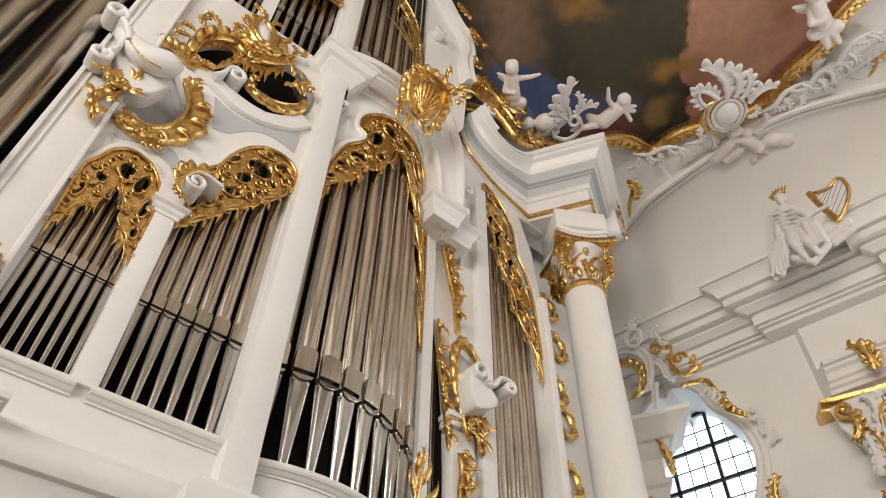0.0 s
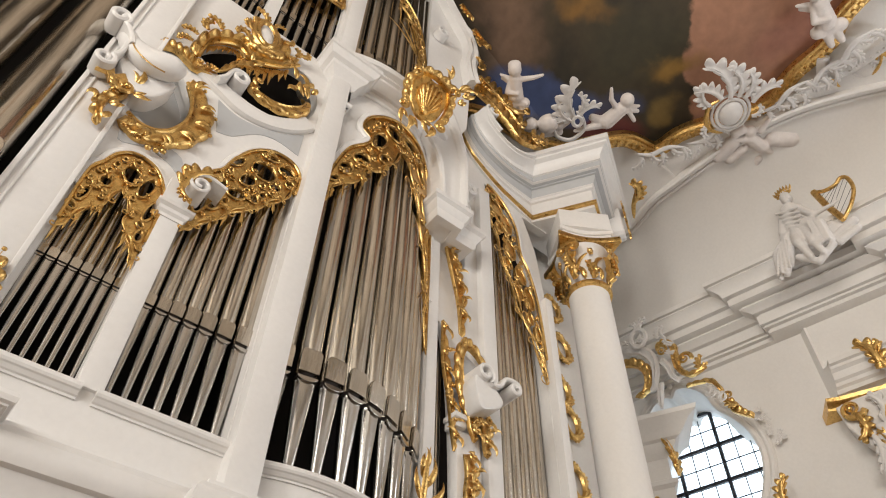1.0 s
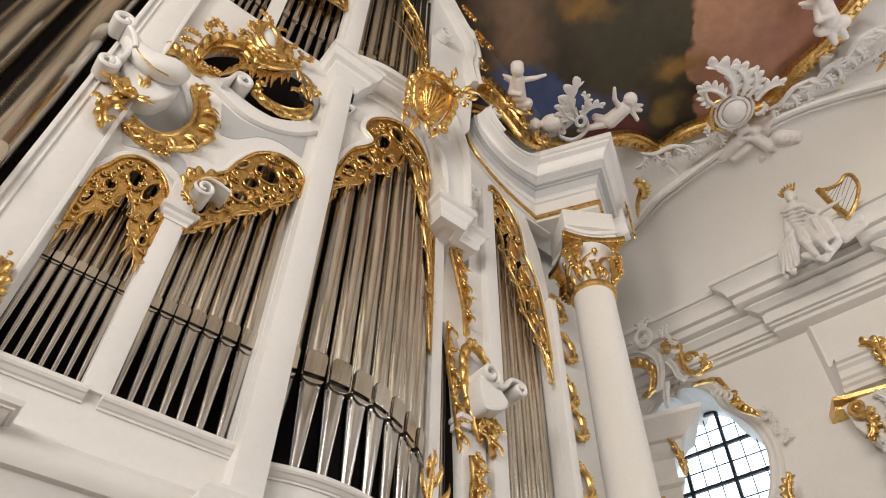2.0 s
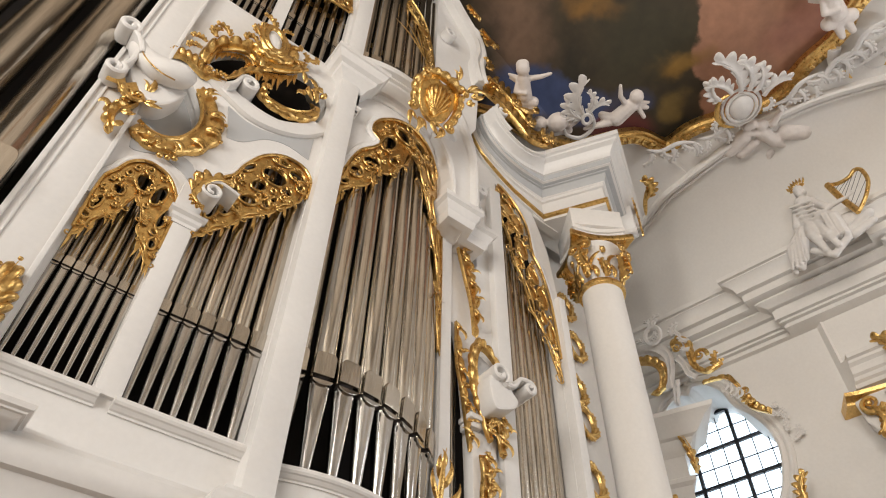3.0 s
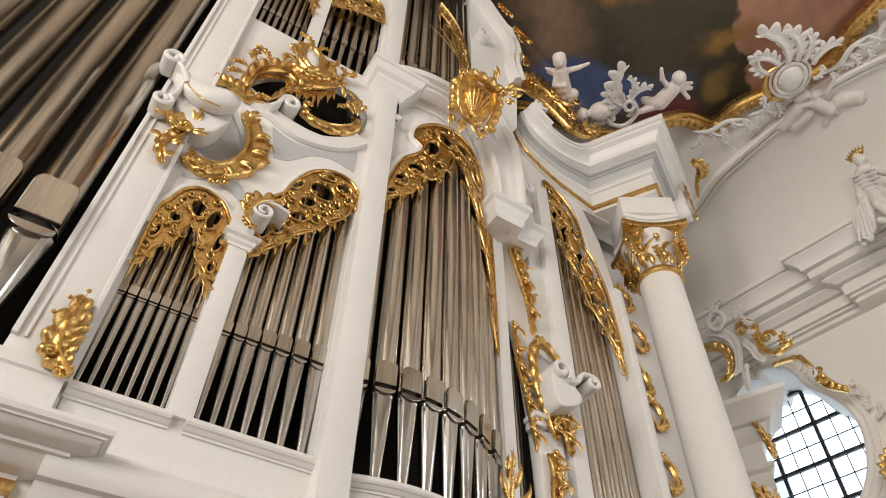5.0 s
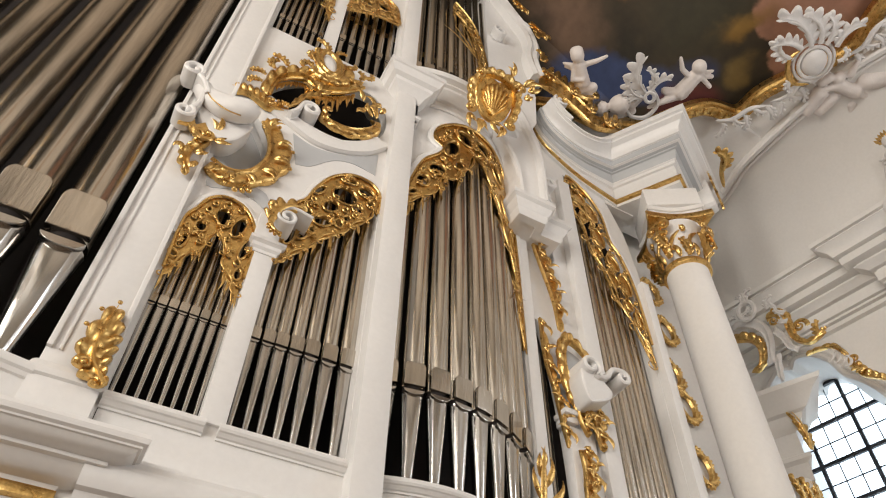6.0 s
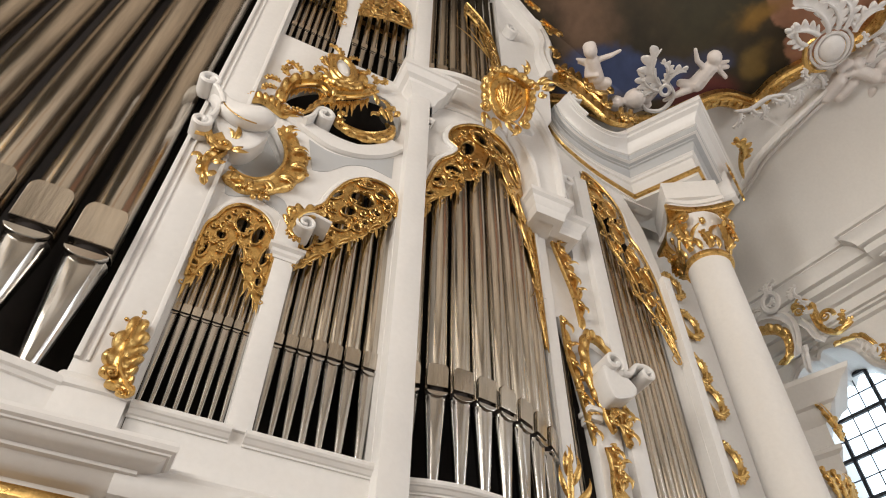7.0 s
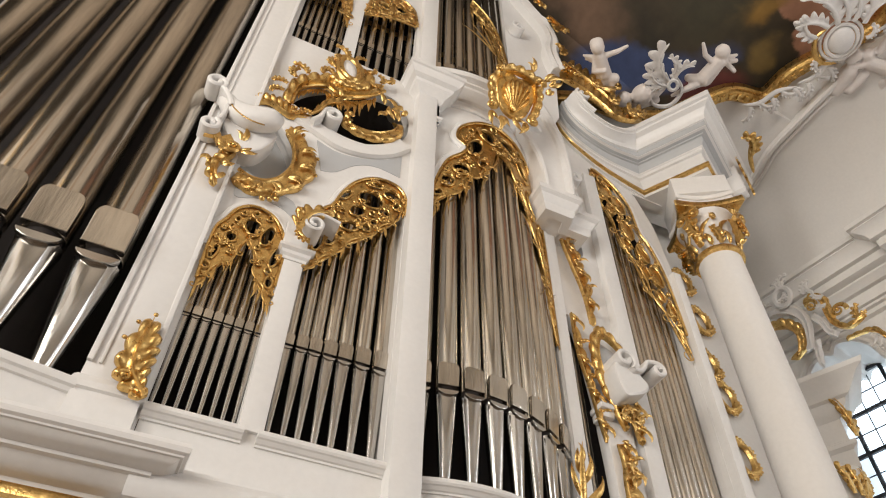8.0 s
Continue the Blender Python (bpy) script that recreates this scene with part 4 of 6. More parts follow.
def fretwork(outer, inner, holes, y, lift=None, steps=(), scale=1.0, tips=True):
    """A pierced gilded carving that fills the head of a pipe field: board with holes, raised rim, scrolls, leaves and a dripping edge."""
    edge = np.array(outer + inner)
    holes = list(holes)
    for _ in range(1500):  # small piercings wherever there is room
        k, t = random.random(), random.uniform(0.15, 0.85)
        a, b = outer[int(k * (len(outer) - 1))], inner[int(k * (len(inner) - 1))]
        q = np.array((a[0] * t + b[0] * (1 - t), a[1] * t + b[1] * (1 - t)))
        r = random.uniform(0.014, 0.048) * scale
        if np.min(np.hypot(*(edge - q).T)) < r * 1.4 + 0.016 * scale or len(holes) > 40:
            continue
        if all(math.hypot(q[0] - h[0], q[1] - h[1]) > max(h[2], h[3]) * 1.24 + r * 1.45 + 0.014 * scale for h in holes):
            holes.append((q[0], q[1], r, r * 1.3, random.uniform(-40, 40)))
    board = plate([outer + inner[::-1]] + [oval(h[0], h[1], h[2] * 1.2, h[3] * 1.2, h[4]) for h in holes], 0.03, 0.006)
    if lift:
        bow(board, lift, steps)
    board.transform(Matrix.Translation((0, y, 0)))
    fr = mesh_object("pierced_carving", board, GOLD, organ, "gilded pierced rocaille carving")

    def piece(name, draw):
        c = Carving(y, lift)
        draw(c)
        return c.done(name, GOLD, fr)

    piece("rim", lambda c: c.strand(outer, 0.016 * scale, 0.8, 0.016, "even"))
    for h in holes:
        a = random.uniform(0, 360)
        turn = h[4] if len(h) > 4 else 0
        piece("hole_rim", lambda c: c.ring(h[0], h[1], h[2] * 1.24, h[3] * 1.24, turn, 0.011 * scale, 0.014))
        px, pz = h[0] + h[2] * 1.25 * math.cos(radians(a)), h[1] + h[3] * 1.25 * math.sin(radians(a))
        if h[2] < 0.04 * scale:
            continue
        piece("leaf", lambda c: c.acanthus(px, pz, a + 80, 0.1 * scale, random.choice((-90, 90)), 0.013 * scale, 3, 0.018))
        piece("curl", lambda c: c.spiral(h[0] - h[2] * 1.2 * math.cos(radians(a)), h[1] - h[3] * 1.2 * math.sin(radians(a)), 0.035 * scale, a, random.choice((-1.3, 1.3)), 0.011 * scale, 0.02))
    n = max(3, int(len(inner) / 6))
    for i in range(n):
        p, q = inner[int(i * (len(inner) - 1) / n)], inner[int((i + 1) * (len(inner) - 1) / n)]
        piece("scroll", lambda c: c.c_scroll(tuple(p), tuple(q), 0.03 * scale * (1 if i % 2 else -0.8), 0.013 * scale, 0.02, 0.3))
    along = lambda pts, k: pts[int(k * (len(pts) - 1))]
    for k in np.linspace(0.08, 0.92, 8):
        a, b = along(outer, k), along(inner, k)
        t = random.uniform(0.2, 0.8)
        px, pz = a[0] * t + b[0] * (1 - t), a[1] * t + b[1] * (1 - t)
        piece("leaf", lambda c: c.acanthus(px, pz, random.uniform(0, 360), 0.085 * scale, random.choice((-100, 100)), 0.012 * scale, 3, 0.022))
    beads = Carving(y, lift)
    beads.beads([(0.86 * along(outer, k)[0] + 0.14 * along(inner, k)[0], 0.86 * along(outer, k)[1] + 0.14 * along(inner, k)[1]) for k in np.linspace(0, 1, 20)], 22, 0.007 * scale, 0.014)
    tagged(beads.done("bead", GOLD, fr), kind="stuff")
    for a, b in tips or ():
        seg = [along(inner, k) for k in np.linspace(a, b, 6)]
        for k in range(int(12 * (b - a) * 2.2) + 3):
            piece("drip", lambda c: c.fringe(seg[min(int(k * 6 / (int(12 * (b - a) * 2.2) + 3)), 5):][:2] if len(seg[min(int(k * 6 / (int(12 * (b - a) * 2.2) + 3)), 5):]) > 1 else seg[-2:], 0.17 * scale, 1, 0.011 * scale))


def build_fretwork():
    y = 3.995
    outer = [(-0.16, 3.55)] + [tuple(p) for p in arch_a()[3:-2]] + [(0.395, 3.7)]
    inner = [tuple(p) for p in smooth_line([(-0.155, 3.46), (-0.1, 3.6), (-0.02, 3.78), (0.05, 3.9), (0.1, 4.08), (0.16, 4.0), (0.2, 3.86), (0.25, 3.7), (0.32, 3.6), (0.39, 3.5)], 6)]
    fretwork(outer, inner, [(0.11, 4.25, 0.055, 0.085, 15), (-0.03, 4.07, 0.036, 0.05, 0), (0.24, 4.2, 0.04, 0.1, -10), (-0.115, 3.86, 0.025, 0.07, -10), (0.34, 4.0, 0.03, 0.1, -10), (0.34, 3.72, 0.025, 0.05, 0), (-0.02, 4.28, 0.018, 0.025, 0), (0.22, 4.4, 0.02, 0.02, 0)], y, scale=0.85, tips=((0.0, 0.35), (0.75, 1.0)))
    outer = [(0.575, 4.05)] + [tuple(p) for p in arch_b()[2:-2]] + [(1.38, 5.1)]
    inner = [tuple(p) for p in smooth_line([(0.58, 3.97), (0.66, 4.08), (0.78, 4.24), (0.87, 4.4), (1.02, 4.56), (1.14, 4.73), (1.27, 4.88), (1.33, 5.08), (1.38, 5.05)], 6)]
    fretwork(outer, inner, [(1.04, 5.12, 0.1, 0.1, -30), (0.93, 4.9, 0.055, 0.075, -30), (0.71, 4.66, 0.055, 0.08, -30), (0.8, 5.06, 0.03, 0.07, -30), (1.24, 5.28, 0.07, 0.06, -20), (0.88, 4.66, 0.07, 0.05, 30), (0.64, 4.34, 0.035, 0.1, -10), (1.3, 5.14, 0.035, 0.04, 0), (1.06, 5.35, 0.07, 0.03, 10), (1.18, 5.0, 0.045, 0.05, 0), (0.74, 4.4, 0.03, 0.06, -30)], y, scale=0.95, tips=((0.2, 0.75),))
    lift = lambda x: tower_y(x)
    outer = [(1.64, 5.3)] + [tuple(p) for p in arch_c()[2:-2]] + [(3.26, 4.5)]
    inner = [tuple(p) for p in smooth_line([(1.645, 5.2), (1.7, 5.46), (1.82, 5.62), (2.0, 5.82), (2.06, 6.06), (2.2, 6.12), (2.36, 6.4), (2.46, 6.78), (2.64, 6.72), (2.78, 6.4), (2.92, 6.1), (3.06, 5.7), (3.16, 5.2), (3.24, 4.5)], 6)]
    fretwork(outer, inner, [(1.83, 5.9, 0.06, 0.08, 0), (1.98, 6.16, 0.08, 0.09, -30), (2.15, 6.66, 0.07, 0.15, -20), (2.34, 7.0, 0.11, 0.1, -20), (2.64, 7.06, 0.12, 0.08, -20), (2.25, 6.4, 0.05, 0.08, -30), (2.88, 6.85, 0.06, 0.14, 25), (3.02, 6.4, 0.045, 0.15, 18), (3.14, 5.9, 0.03, 0.14, 10), (2.48, 6.98, 0.03, 0.05, 0), (2.1, 6.95, 0.03, 0.04, 0)], y, lift, np.arange(1.7, 3.3, 0.1), 1.2, ((0.02, 0.3),))
    outer = [(4.3, 8.2)] + [tuple(p) for p in smooth_line([(4.36, 8.2), (4.62, 8.0), (4.82, 7.62), (4.88, 7.1), (5.0, 6.85), (5.12, 6.3), (5.17, 5.4)], 5)]
    inner = [tuple(p) for p in smooth_line([(4.3, 7.7), (4.36, 7.4), (4.46, 7.12), (4.5, 6.75), (4.66, 6.45), (4.76, 6.0), (4.92, 5.8), (5.02, 5.45), (5.15, 5.05)], 5)]
    fretwork(outer, inner, [(4.46, 7.8, 0.08, 0.12, 30), (4.64, 7.55, 0.07, 0.15, 15), (4.5, 7.4, 0.05, 0.09, 10), (4.68, 7.05, 0.07, 0.15, 10), (4.62, 6.75, 0.05, 0.08, 20), (4.84, 6.65, 0.06, 0.12, 20), (4.8, 6.3, 0.05, 0.09, 10), (4.97, 6.3, 0.06, 0.15, 10), (4.95, 5.95, 0.04, 0.08, 10), (5.07, 5.75, 0.04, 0.12, 8), (5.1, 5.35, 0.025, 0.09, 8)], 4.5, scale=1.15, tips=((0.6, 1.0),))
    # upper heads
    outer = [tuple(p) for p in smooth_line([(-0.15, 9.0), (-0.08, 9.5), (0.14, 9.74), (0.36, 9.5), (0.43, 8.9)], 6)]
    inner = [tuple(p) for p in smooth_line([(-0.15, 8.95), (0.0, 9.15), (0.15, 9.2), (0.28, 9.1), (0.35, 8.75), (0.43, 8.5)], 6)]
    fretwork(outer, inner, [(0.1, 9.45, 0.07, 0.08, 0), (0.3, 9.25, 0.05, 0.08, 0)], 4.1, scale=0.9, tips=((0.5, 1.0),))
    outer = [tuple(p) for p in smooth_line([(0.61, 9.1), (0.7, 9.7), (1.0, 9.94), (1.28, 9.8), (1.36, 9.4)], 6)]
    inner = [tuple(p) for p in smooth_line([(0.61, 9.05), (0.75, 9.12), (0.95, 9.25), (1.15, 9.3), (1.36, 9.32)], 6)]
    fretwork(outer, inner, [(0.85, 9.5, 0.08, 0.07, 0), (1.1, 9.6, 0.07, 0.08, 0)], 4.1, scale=1.0, tips=((0.0, 0.6),))
    outer = [tuple(p) for p in smooth_line([(2.2, 10.8), (2.6, 10.4), (2.8, 9.8), (2.9, 9.1), (2.92, 8.3)], 6)]
    inner = [tuple(p) for p in smooth_line([(2.2, 10.5), (2.45, 10.2), (2.62, 9.7), (2.76, 9.1), (2.86, 8.3)], 6)]
    fretwork(outer, inner, [(2.55, 10.2, 0.06, 0.1, 30), (2.7, 9.8, 0.05, 0.12, 20), (2.8, 9.3, 0.04, 0.12, 10)], 4.02, lambda x: tower_y(x), np.arange(2.2, 3.0, 0.1), 1.1, ((0.4, 1.0),))


build_fretwork()


# ---------------------------------------------------------------- the case's white scrolls and gilded ornaments
def build_ornaments():
    # round niche with its gilded crescent
    me = plate([oval(0.02, 5.32, 0.45, 0.72, 14, 32)], 0.02)
    me.transform(Matrix.Translation((0, 4.2, 0)))
    mesh_object("niche_back", me, PANEL, organ, "grey back of the round niche")
    bm = bmesh.new()
    rim = niche_outline()
    for k in range(len(rim)):
        p, q = rim[k - 1], rim[k]
        bm.faces.new([bm.verts.new(v) for v in ((p[0], 4.1, p[1]), (q[0], 4.1, q[1]), (q[0], 4.21, q[1]), (p[0], 4.21, p[1]))])
    bmesh.ops.remove_doubles(bm, verts=bm.verts[:], dist=0.001)
    part("niche_side", bm, LACQUER, organ)
    inner = smooth_line([(-0.16, 4.83), (-0.04, 4.78), (0.09, 4.81), (0.2, 4.94), (0.26, 5.17), (0.22, 5.42), (0.12, 5.62)], 6)
    outer = smooth_line([(-0.2, 4.72), (-0.06, 4.61), (0.16, 4.66), (0.38, 4.87), (0.49, 5.17), (0.42, 5.47), (0.15, 5.8)], 6)
    c = Carving(3.995)
    c.band(inner, outer, 0.075, 7, 0.12)
    c.strand(inner, 0.02, 0.9, 0.05, "even")
    cres = c.done("crescent", GOLD, organ, "gilded crescent moulding of shell-work")
    for t in (3, 8, 13, 18, 23, 28, 33):
        p, q = Vector(inner[t][:2]), Vector(outer[t][:2])
        a = math.degrees(math.atan2(q.y - p.y, q.x - p.x))
        c = Carving(3.95)
        v = p.lerp(q, 0.3)
        c.leaf(v.x, v.y, a + 50, 0.15, -95, 0.032, 0.03, 0.03)
        c.leaf(v.x, v.y, a + 15, 0.15, -60, 0.02, 0.035, 0.02)
        c.ball(q.x, q.y, 0.022, 0.0)
        c.done("leaf", GOLD, cres)
    for x, z in ((0.1, 4.58), (0.16, 4.6), (0.21, 4.63)):
        c = Carving(3.97)
        c.ball(x, z, 0.032)
        c.done("berry", GOLD, cres)
    c = Carving(3.985)
    c.band(smooth_line([(-0.26, 5.84), (-0.12, 5.96), (0.02, 5.9), (0.12, 5.87), (0.3, 5.96)], 6), smooth_line([(-0.3, 5.99), (-0.2, 6.08), (-0.05, 6.12), (0.13, 6.05), (0.33, 6.02)], 6), 0.07, 9, 0.1)
    c.beads(smooth_line([(0.12, 5.9), (0.2, 5.96), (0.3, 5.99)], 4), 7, 0.02, 0.08)
    c.beads(smooth_line([(0.1, 5.96), (0.2, 6.01), (0.28, 6.01)], 4), 6, 0.02, 0.08)
    c.done("crescent_arm", GOLD, cres)
    c = Carving(4.0)
    c.strand(smooth_line([(-0.3, 6.06), (-0.2, 6.14), (-0.03, 6.17), (0.14, 6.1), (0.3, 6.07)], 6), 0.03, 0.7, 0.0, "even")
    c.done("white_rim", LACQUER, cres, "white rim")
    # great white horn with its two rolls
    bm = bmesh.new()
    bm_ribbon(bm, coil(-0.6, 5.63, 0.095, -40, 1.25)[::-1] + smooth_line([(-0.5, 5.55), (-0.44, 5.46), (-0.4, 5.36)], 5), 3.7, 3.9, 0.05)
    vol = part("volute", bm, LACQUER, organ, "broad white rolled volute")
    bm = bmesh.new()
    horn = smooth_line([(-0.47, 3.84, 5.6), (-0.42, 3.82, 5.48), (-0.34, 3.8, 5.4), (-0.23, 3.77, 5.34), (-0.11, 3.74, 5.34), (-0.02, 3.73, 5.39), (0.05, 3.74, 5.45)], 6)
    radii = smooth_line([(0.075,), (0.1,), (0.12,), (0.13,), (0.13,), (0.11,), (0.03,)], 6)
    bm_tube(bm, horn, [float(r[0]) for r in radii], (0, -1, 0), 0.85, 24)
    part("horn", bm, LACQUER, vol)
    bm = bmesh.new()
    bm_ribbon(bm, coil(-0.51, 5.07, 0.085, 60, -1.3)[::-1] + smooth_line([(-0.45, 5.16), (-0.43, 5.28), (-0.44, 5.42)], 5), 3.74, 3.92, 0.045)
    part("lower_roll", bm, LACQUER, vol)
    me = plate([smooth_line([(-0.46, 5.35), (-0.36, 5.1), (-0.24, 4.99), (-0.13, 4.96), (-0.02, 5.07), (0.05, 5.32), (-0.1, 5.3), (-0.3, 5.36), (-0.42, 5.5)], 5, True)], 0.2, 0.02)
    me.transform(Matrix.Translation((0, 3.82, 0)))
    mesh_object("volute_body", me, LACQUER, vol)
    c = Carving(3.7)
    c.strand(smooth_line([(-0.47, 5.56, -0.06), (-0.41, 5.38, -0.02), (-0.33, 5.27, 0.0), (-0.2, 5.19, 0.02), (-0.08, 5.18, 0.03)], 6), 0.007, 0.9, 0.0, "even")
    c.done("gilt_line", GOLD, vol, "thin gilded line")
    # gilded cluster beside it
    c = Carving(3.88)
    c.spiral(-0.27, 4.95, 0.075, 200, 1.5, 0.028, 0.05)
    cl = c.done("leaf_boss", GOLD, organ, "gilded leaf boss")
    c = Carving(3.9)
    c.band(smooth_line([(-0.28, 5.06), (-0.22, 4.96), (-0.24, 4.86), (-0.3, 4.76), (-0.31, 4.62), (-0.27, 4.5)], 5), smooth_line([(-0.4, 5.0), (-0.36, 4.9), (-0.38, 4.8), (-0.42, 4.68), (-0.38, 4.54), (-0.29, 4.43)], 5), 0.07, 6, 0.3)
    c.done("leaf", GOLD, cl)
    for x, z, a, ln, b in ((-0.22, 5.05, 60, 0.2, 80), (-0.2, 4.93, -30, 0.16, 80), (-0.38, 4.7, 190, 0.12, 80), (-0.28, 4.56, -60, 0.12, -80), (-0.3, 4.88, 160, 0.16, -80), (-0.3, 4.68, -20, 0.12, 90)):
        c = Carving(3.86)
        c.leaf(x, z, a, ln, b, 0.03, 0.03, 0.03)
        c.leaf(x, z, a + 30, ln * 0.7, b, 0.022, 0.03, 0.03)
        c.done("leaf", GOLD, cl)
    me = plate([[(-0.52, 4.97), (-0.43, 5.12), (-0.38, 5.02), (-0.32, 5.1), (-0.22, 4.93), (-0.29, 4.9), (-0.33, 4.97), (-0.39, 4.91), (-0.44, 4.99)]], 0.04, 0.005)
    me.transform(Matrix.Translation((0, 3.82, 0)))
    mesh_object("zigzag_ray", me, GOLD, cl)
    # pierced eye: gilded hood, oval boss, drips, lower scroll
    lip = smooth_line([(0.08, 6.08), (0.1, 6.34), (0.2, 6.52), (0.36, 6.63), (0.5, 6.56), (0.66, 6.62), (0.84, 6.78), (1.0, 7.0)], 6)
    crest = smooth_line([(-0.03, 6.15), (0.0, 6.42), (0.14, 6.66), (0.36, 6.82), (0.52, 6.74), (0.7, 6.84), (0.86, 6.98), (0.98, 7.14)], 6)
    c = Carving(3.99)
    c.band(lip, crest, 0.12, 11, 0.12, 0.02)
    c.strand(lip, 0.022, 0.9, 0.06, "even")
    hd = c.done("hood", GOLD, organ, "gilded shell-work hood over a dark opening")
    for k, a, ln in ((1, 175, 0.16), (4, 150, 0.16), (8, 130, 0.2), (12, 110, 0.2), (16, 95, 0.18), (20, 100, 0.16), (23, 60, 0.14), (39, 60, 0.16), (42, 20, 0.16)):
        c = Carving(3.93)
        p = crest[k]
        c.acanthus(p[0], p[1], a, ln * 0.9, 70 if k % 8 else -70, 0.03, 4, 0.03)
        c.done("leaf", GOLD, hd)
    c = Carving(4.0)
    c.fringe(lip[8:21], 0.14, 13, 0.016)
    c.fringe(lip[20:40], 0.24, 24, 0.02)
    tagged(c.done("drip", GOLD, hd), kind="stuff")
    c = Carving(3.9)
    c.ring(0.555, 7.03, 0.105, 0.2, 14, 0.03, 0.05, 30)
    c.ring(0.555, 7.03, 0.15, 0.25, 14, 0.035, 0.03, 30)
    c.band(smooth_line([(0.42, 6.84), (0.52, 6.76), (0.66, 6.84), (0.72, 7.04), (0.7, 7.2)], 5), smooth_line([(0.32, 6.78), (0.5, 6.64), (0.76, 6.72), (0.86, 7.0), (0.8, 7.24)], 5), 0.07, 6, 0.2)
    for x, z, a, ln, b in ((0.5, 7.27, 100, 0.22, 90), (0.6, 7.28, 70, 0.14, -90), (0.4, 6.95, 150, 0.18, -100), (0.42, 7.1, 130, 0.14, -90), (0.76, 7.12, 20, 0.14, 90), (0.8, 6.9, -10, 0.16, 80)):
        c.acanthus(x, z, a, ln * 0.9, b * 0.7, 0.026, 4, 0.04)
    boss = c.done("boss_frame", GOLD, organ, "gilded oval frame with leaves")
    bm = bmesh.new()
    bmesh.ops.create_uvsphere(bm, u_segments=24, v_segments=14, radius=1, matrix=Matrix.LocRotScale((0.555, 3.9, 7.03), Euler((0, radians(-14), 0)), (0.1, 0.05, 0.19)))
    part("oval_boss", bm, LACQUER, boss, "white oval boss")
    c = Carving(3.97)
    low_in = smooth_line([(0.72, 6.24), (0.68, 6.14), (0.76, 6.1), (0.94, 6.12), (1.1, 6.24), (1.18, 6.38), (1.14, 6.48)], 6)
    low_out = smooth_line([(0.64, 6.28), (0.6, 6.1), (0.74, 6.0), (0.97, 6.0), (1.18, 6.12), (1.28, 6.34), (1.24, 6.5)], 6)
    c.band(low_in, low_out, 0.07, 7, 0.15)
    c.spiral(0.68, 6.26, 0.06, -100, -1.3, 0.026, 0.04)
    for x, z, a, ln, b in ((1.16, 6.5, 150, 0.22, -80), (1.2, 6.5, 100, 0.2, 90), (1.1, 6.62, 60, 0.18, -90), (1.18, 6.7, 120, 0.2, 80), (1.22, 6.62, 40, 0.12, 80), (1.02, 6.72, 100, 0.18, 70), (1.06, 6.52, 200, 0.16, 70)):
        c.leaf(x, z, a, ln, b, 0.036, 0.04, 0.04)
    for x, z, r in ((1.08, 6.6, 0.05), (1.16, 6.64, 0.055), (1.2, 6.76, 0.04), (1.04, 6.54, 0.035)):
        c.ball(x, z, r, 0.05)
    c.done("lower_scroll", GOLD, organ, "gilded scroll round a dark opening")
    bm = bmesh.new()
    bm_ribbon(bm, smooth_line([(0.32, 5.86), (0.38, 5.96), (0.4, 6.06)], 5) + coil(0.5, 6.07, 0.1, 180, -1.25, 0.35), 3.86, 4.05, 0.05)
    part("white_roll", bm, LACQUER, organ)
    c = Carving(3.88)
    c.band(smooth_line([(0.28, 5.9), (0.36, 6.02), (0.44, 6.2), (0.56, 6.32)], 5), smooth_line([(0.3, 5.98), (0.32, 6.1), (0.42, 6.3), (0.56, 6.44)], 5), 0.04, 5, 0.2)
    for x, z, a in ((0.56, 6.36, 20), (0.52, 6.4, 80), (0.46, 6.34, 130)):
        c.leaf(x, z, a, 0.14, 90, 0.026, 0.03, 0.03)
    c.done("gilt_leaf", GOLD, organ)
    # gilded shell cartouche on the tower's cornice, leaning forward
    m = pose(2.54, 3.64, 7.52, 24) @ Matrix.Scale(0.82, 4)
    me = plate([smooth_line([(0, -0.36), (0.2, -0.25), (0.3, 0.05), (0.3, 0.3), (0.15, 0.42), (0, 0.38), (-0.15, 0.42), (-0.3, 0.3), (-0.32, 0.05), (-0.2, -0.25)], 5, True)], 0.06, 0.02)
    me.transform(m @ Matrix.Translation((0, -0.03, 0)))
    sh = mesh_object("shell_cartouche", me, GOLD, organ, "gilded shell cartouche")
    c = Carving(0, matrix=m)
    c.band([(-0.03, -0.26), (-0.01, -0.27), (0.01, -0.27), (0.03, -0.26)], smooth_line([(-0.2, -0.08), (-0.22, 0.14), (-0.1, 0.3), (0.06, 0.31), (0.2, 0.22), (0.22, -0.02)], 5), 0.07, 9, 0.06, 0.03, 0.5)
    c.done("shell_fan", GOLD, sh)
    for a, b in (([(-0.24, -0.3), (-0.3, -0.1), (-0.34, 0.12), (-0.24, 0.32)], [(-0.38, -0.34), (-0.44, -0.1), (-0.48, 0.16), (-0.34, 0.4)]), ([(0.24, 0.34), (0.3, 0.14), (0.28, -0.1), (0.22, -0.3)], [(0.4, 0.42), (0.44, 0.16), (0.42, -0.12), (0.34, -0.36)]),
                 ([(-0.3, 0.32), (-0.12, 0.4), (0.08, 0.4), (0.28, 0.34)], [(-0.4, 0.4), (-0.16, 0.56), (0.14, 0.58), (0.42, 0.5)])):
        c = Carving(0, matrix=m)
        c.band(smooth_line(a, 6), smooth_line(b, 6), 0.09, 5, 0.15, 0.02)
        c.done("c_scroll", GOLD, sh)
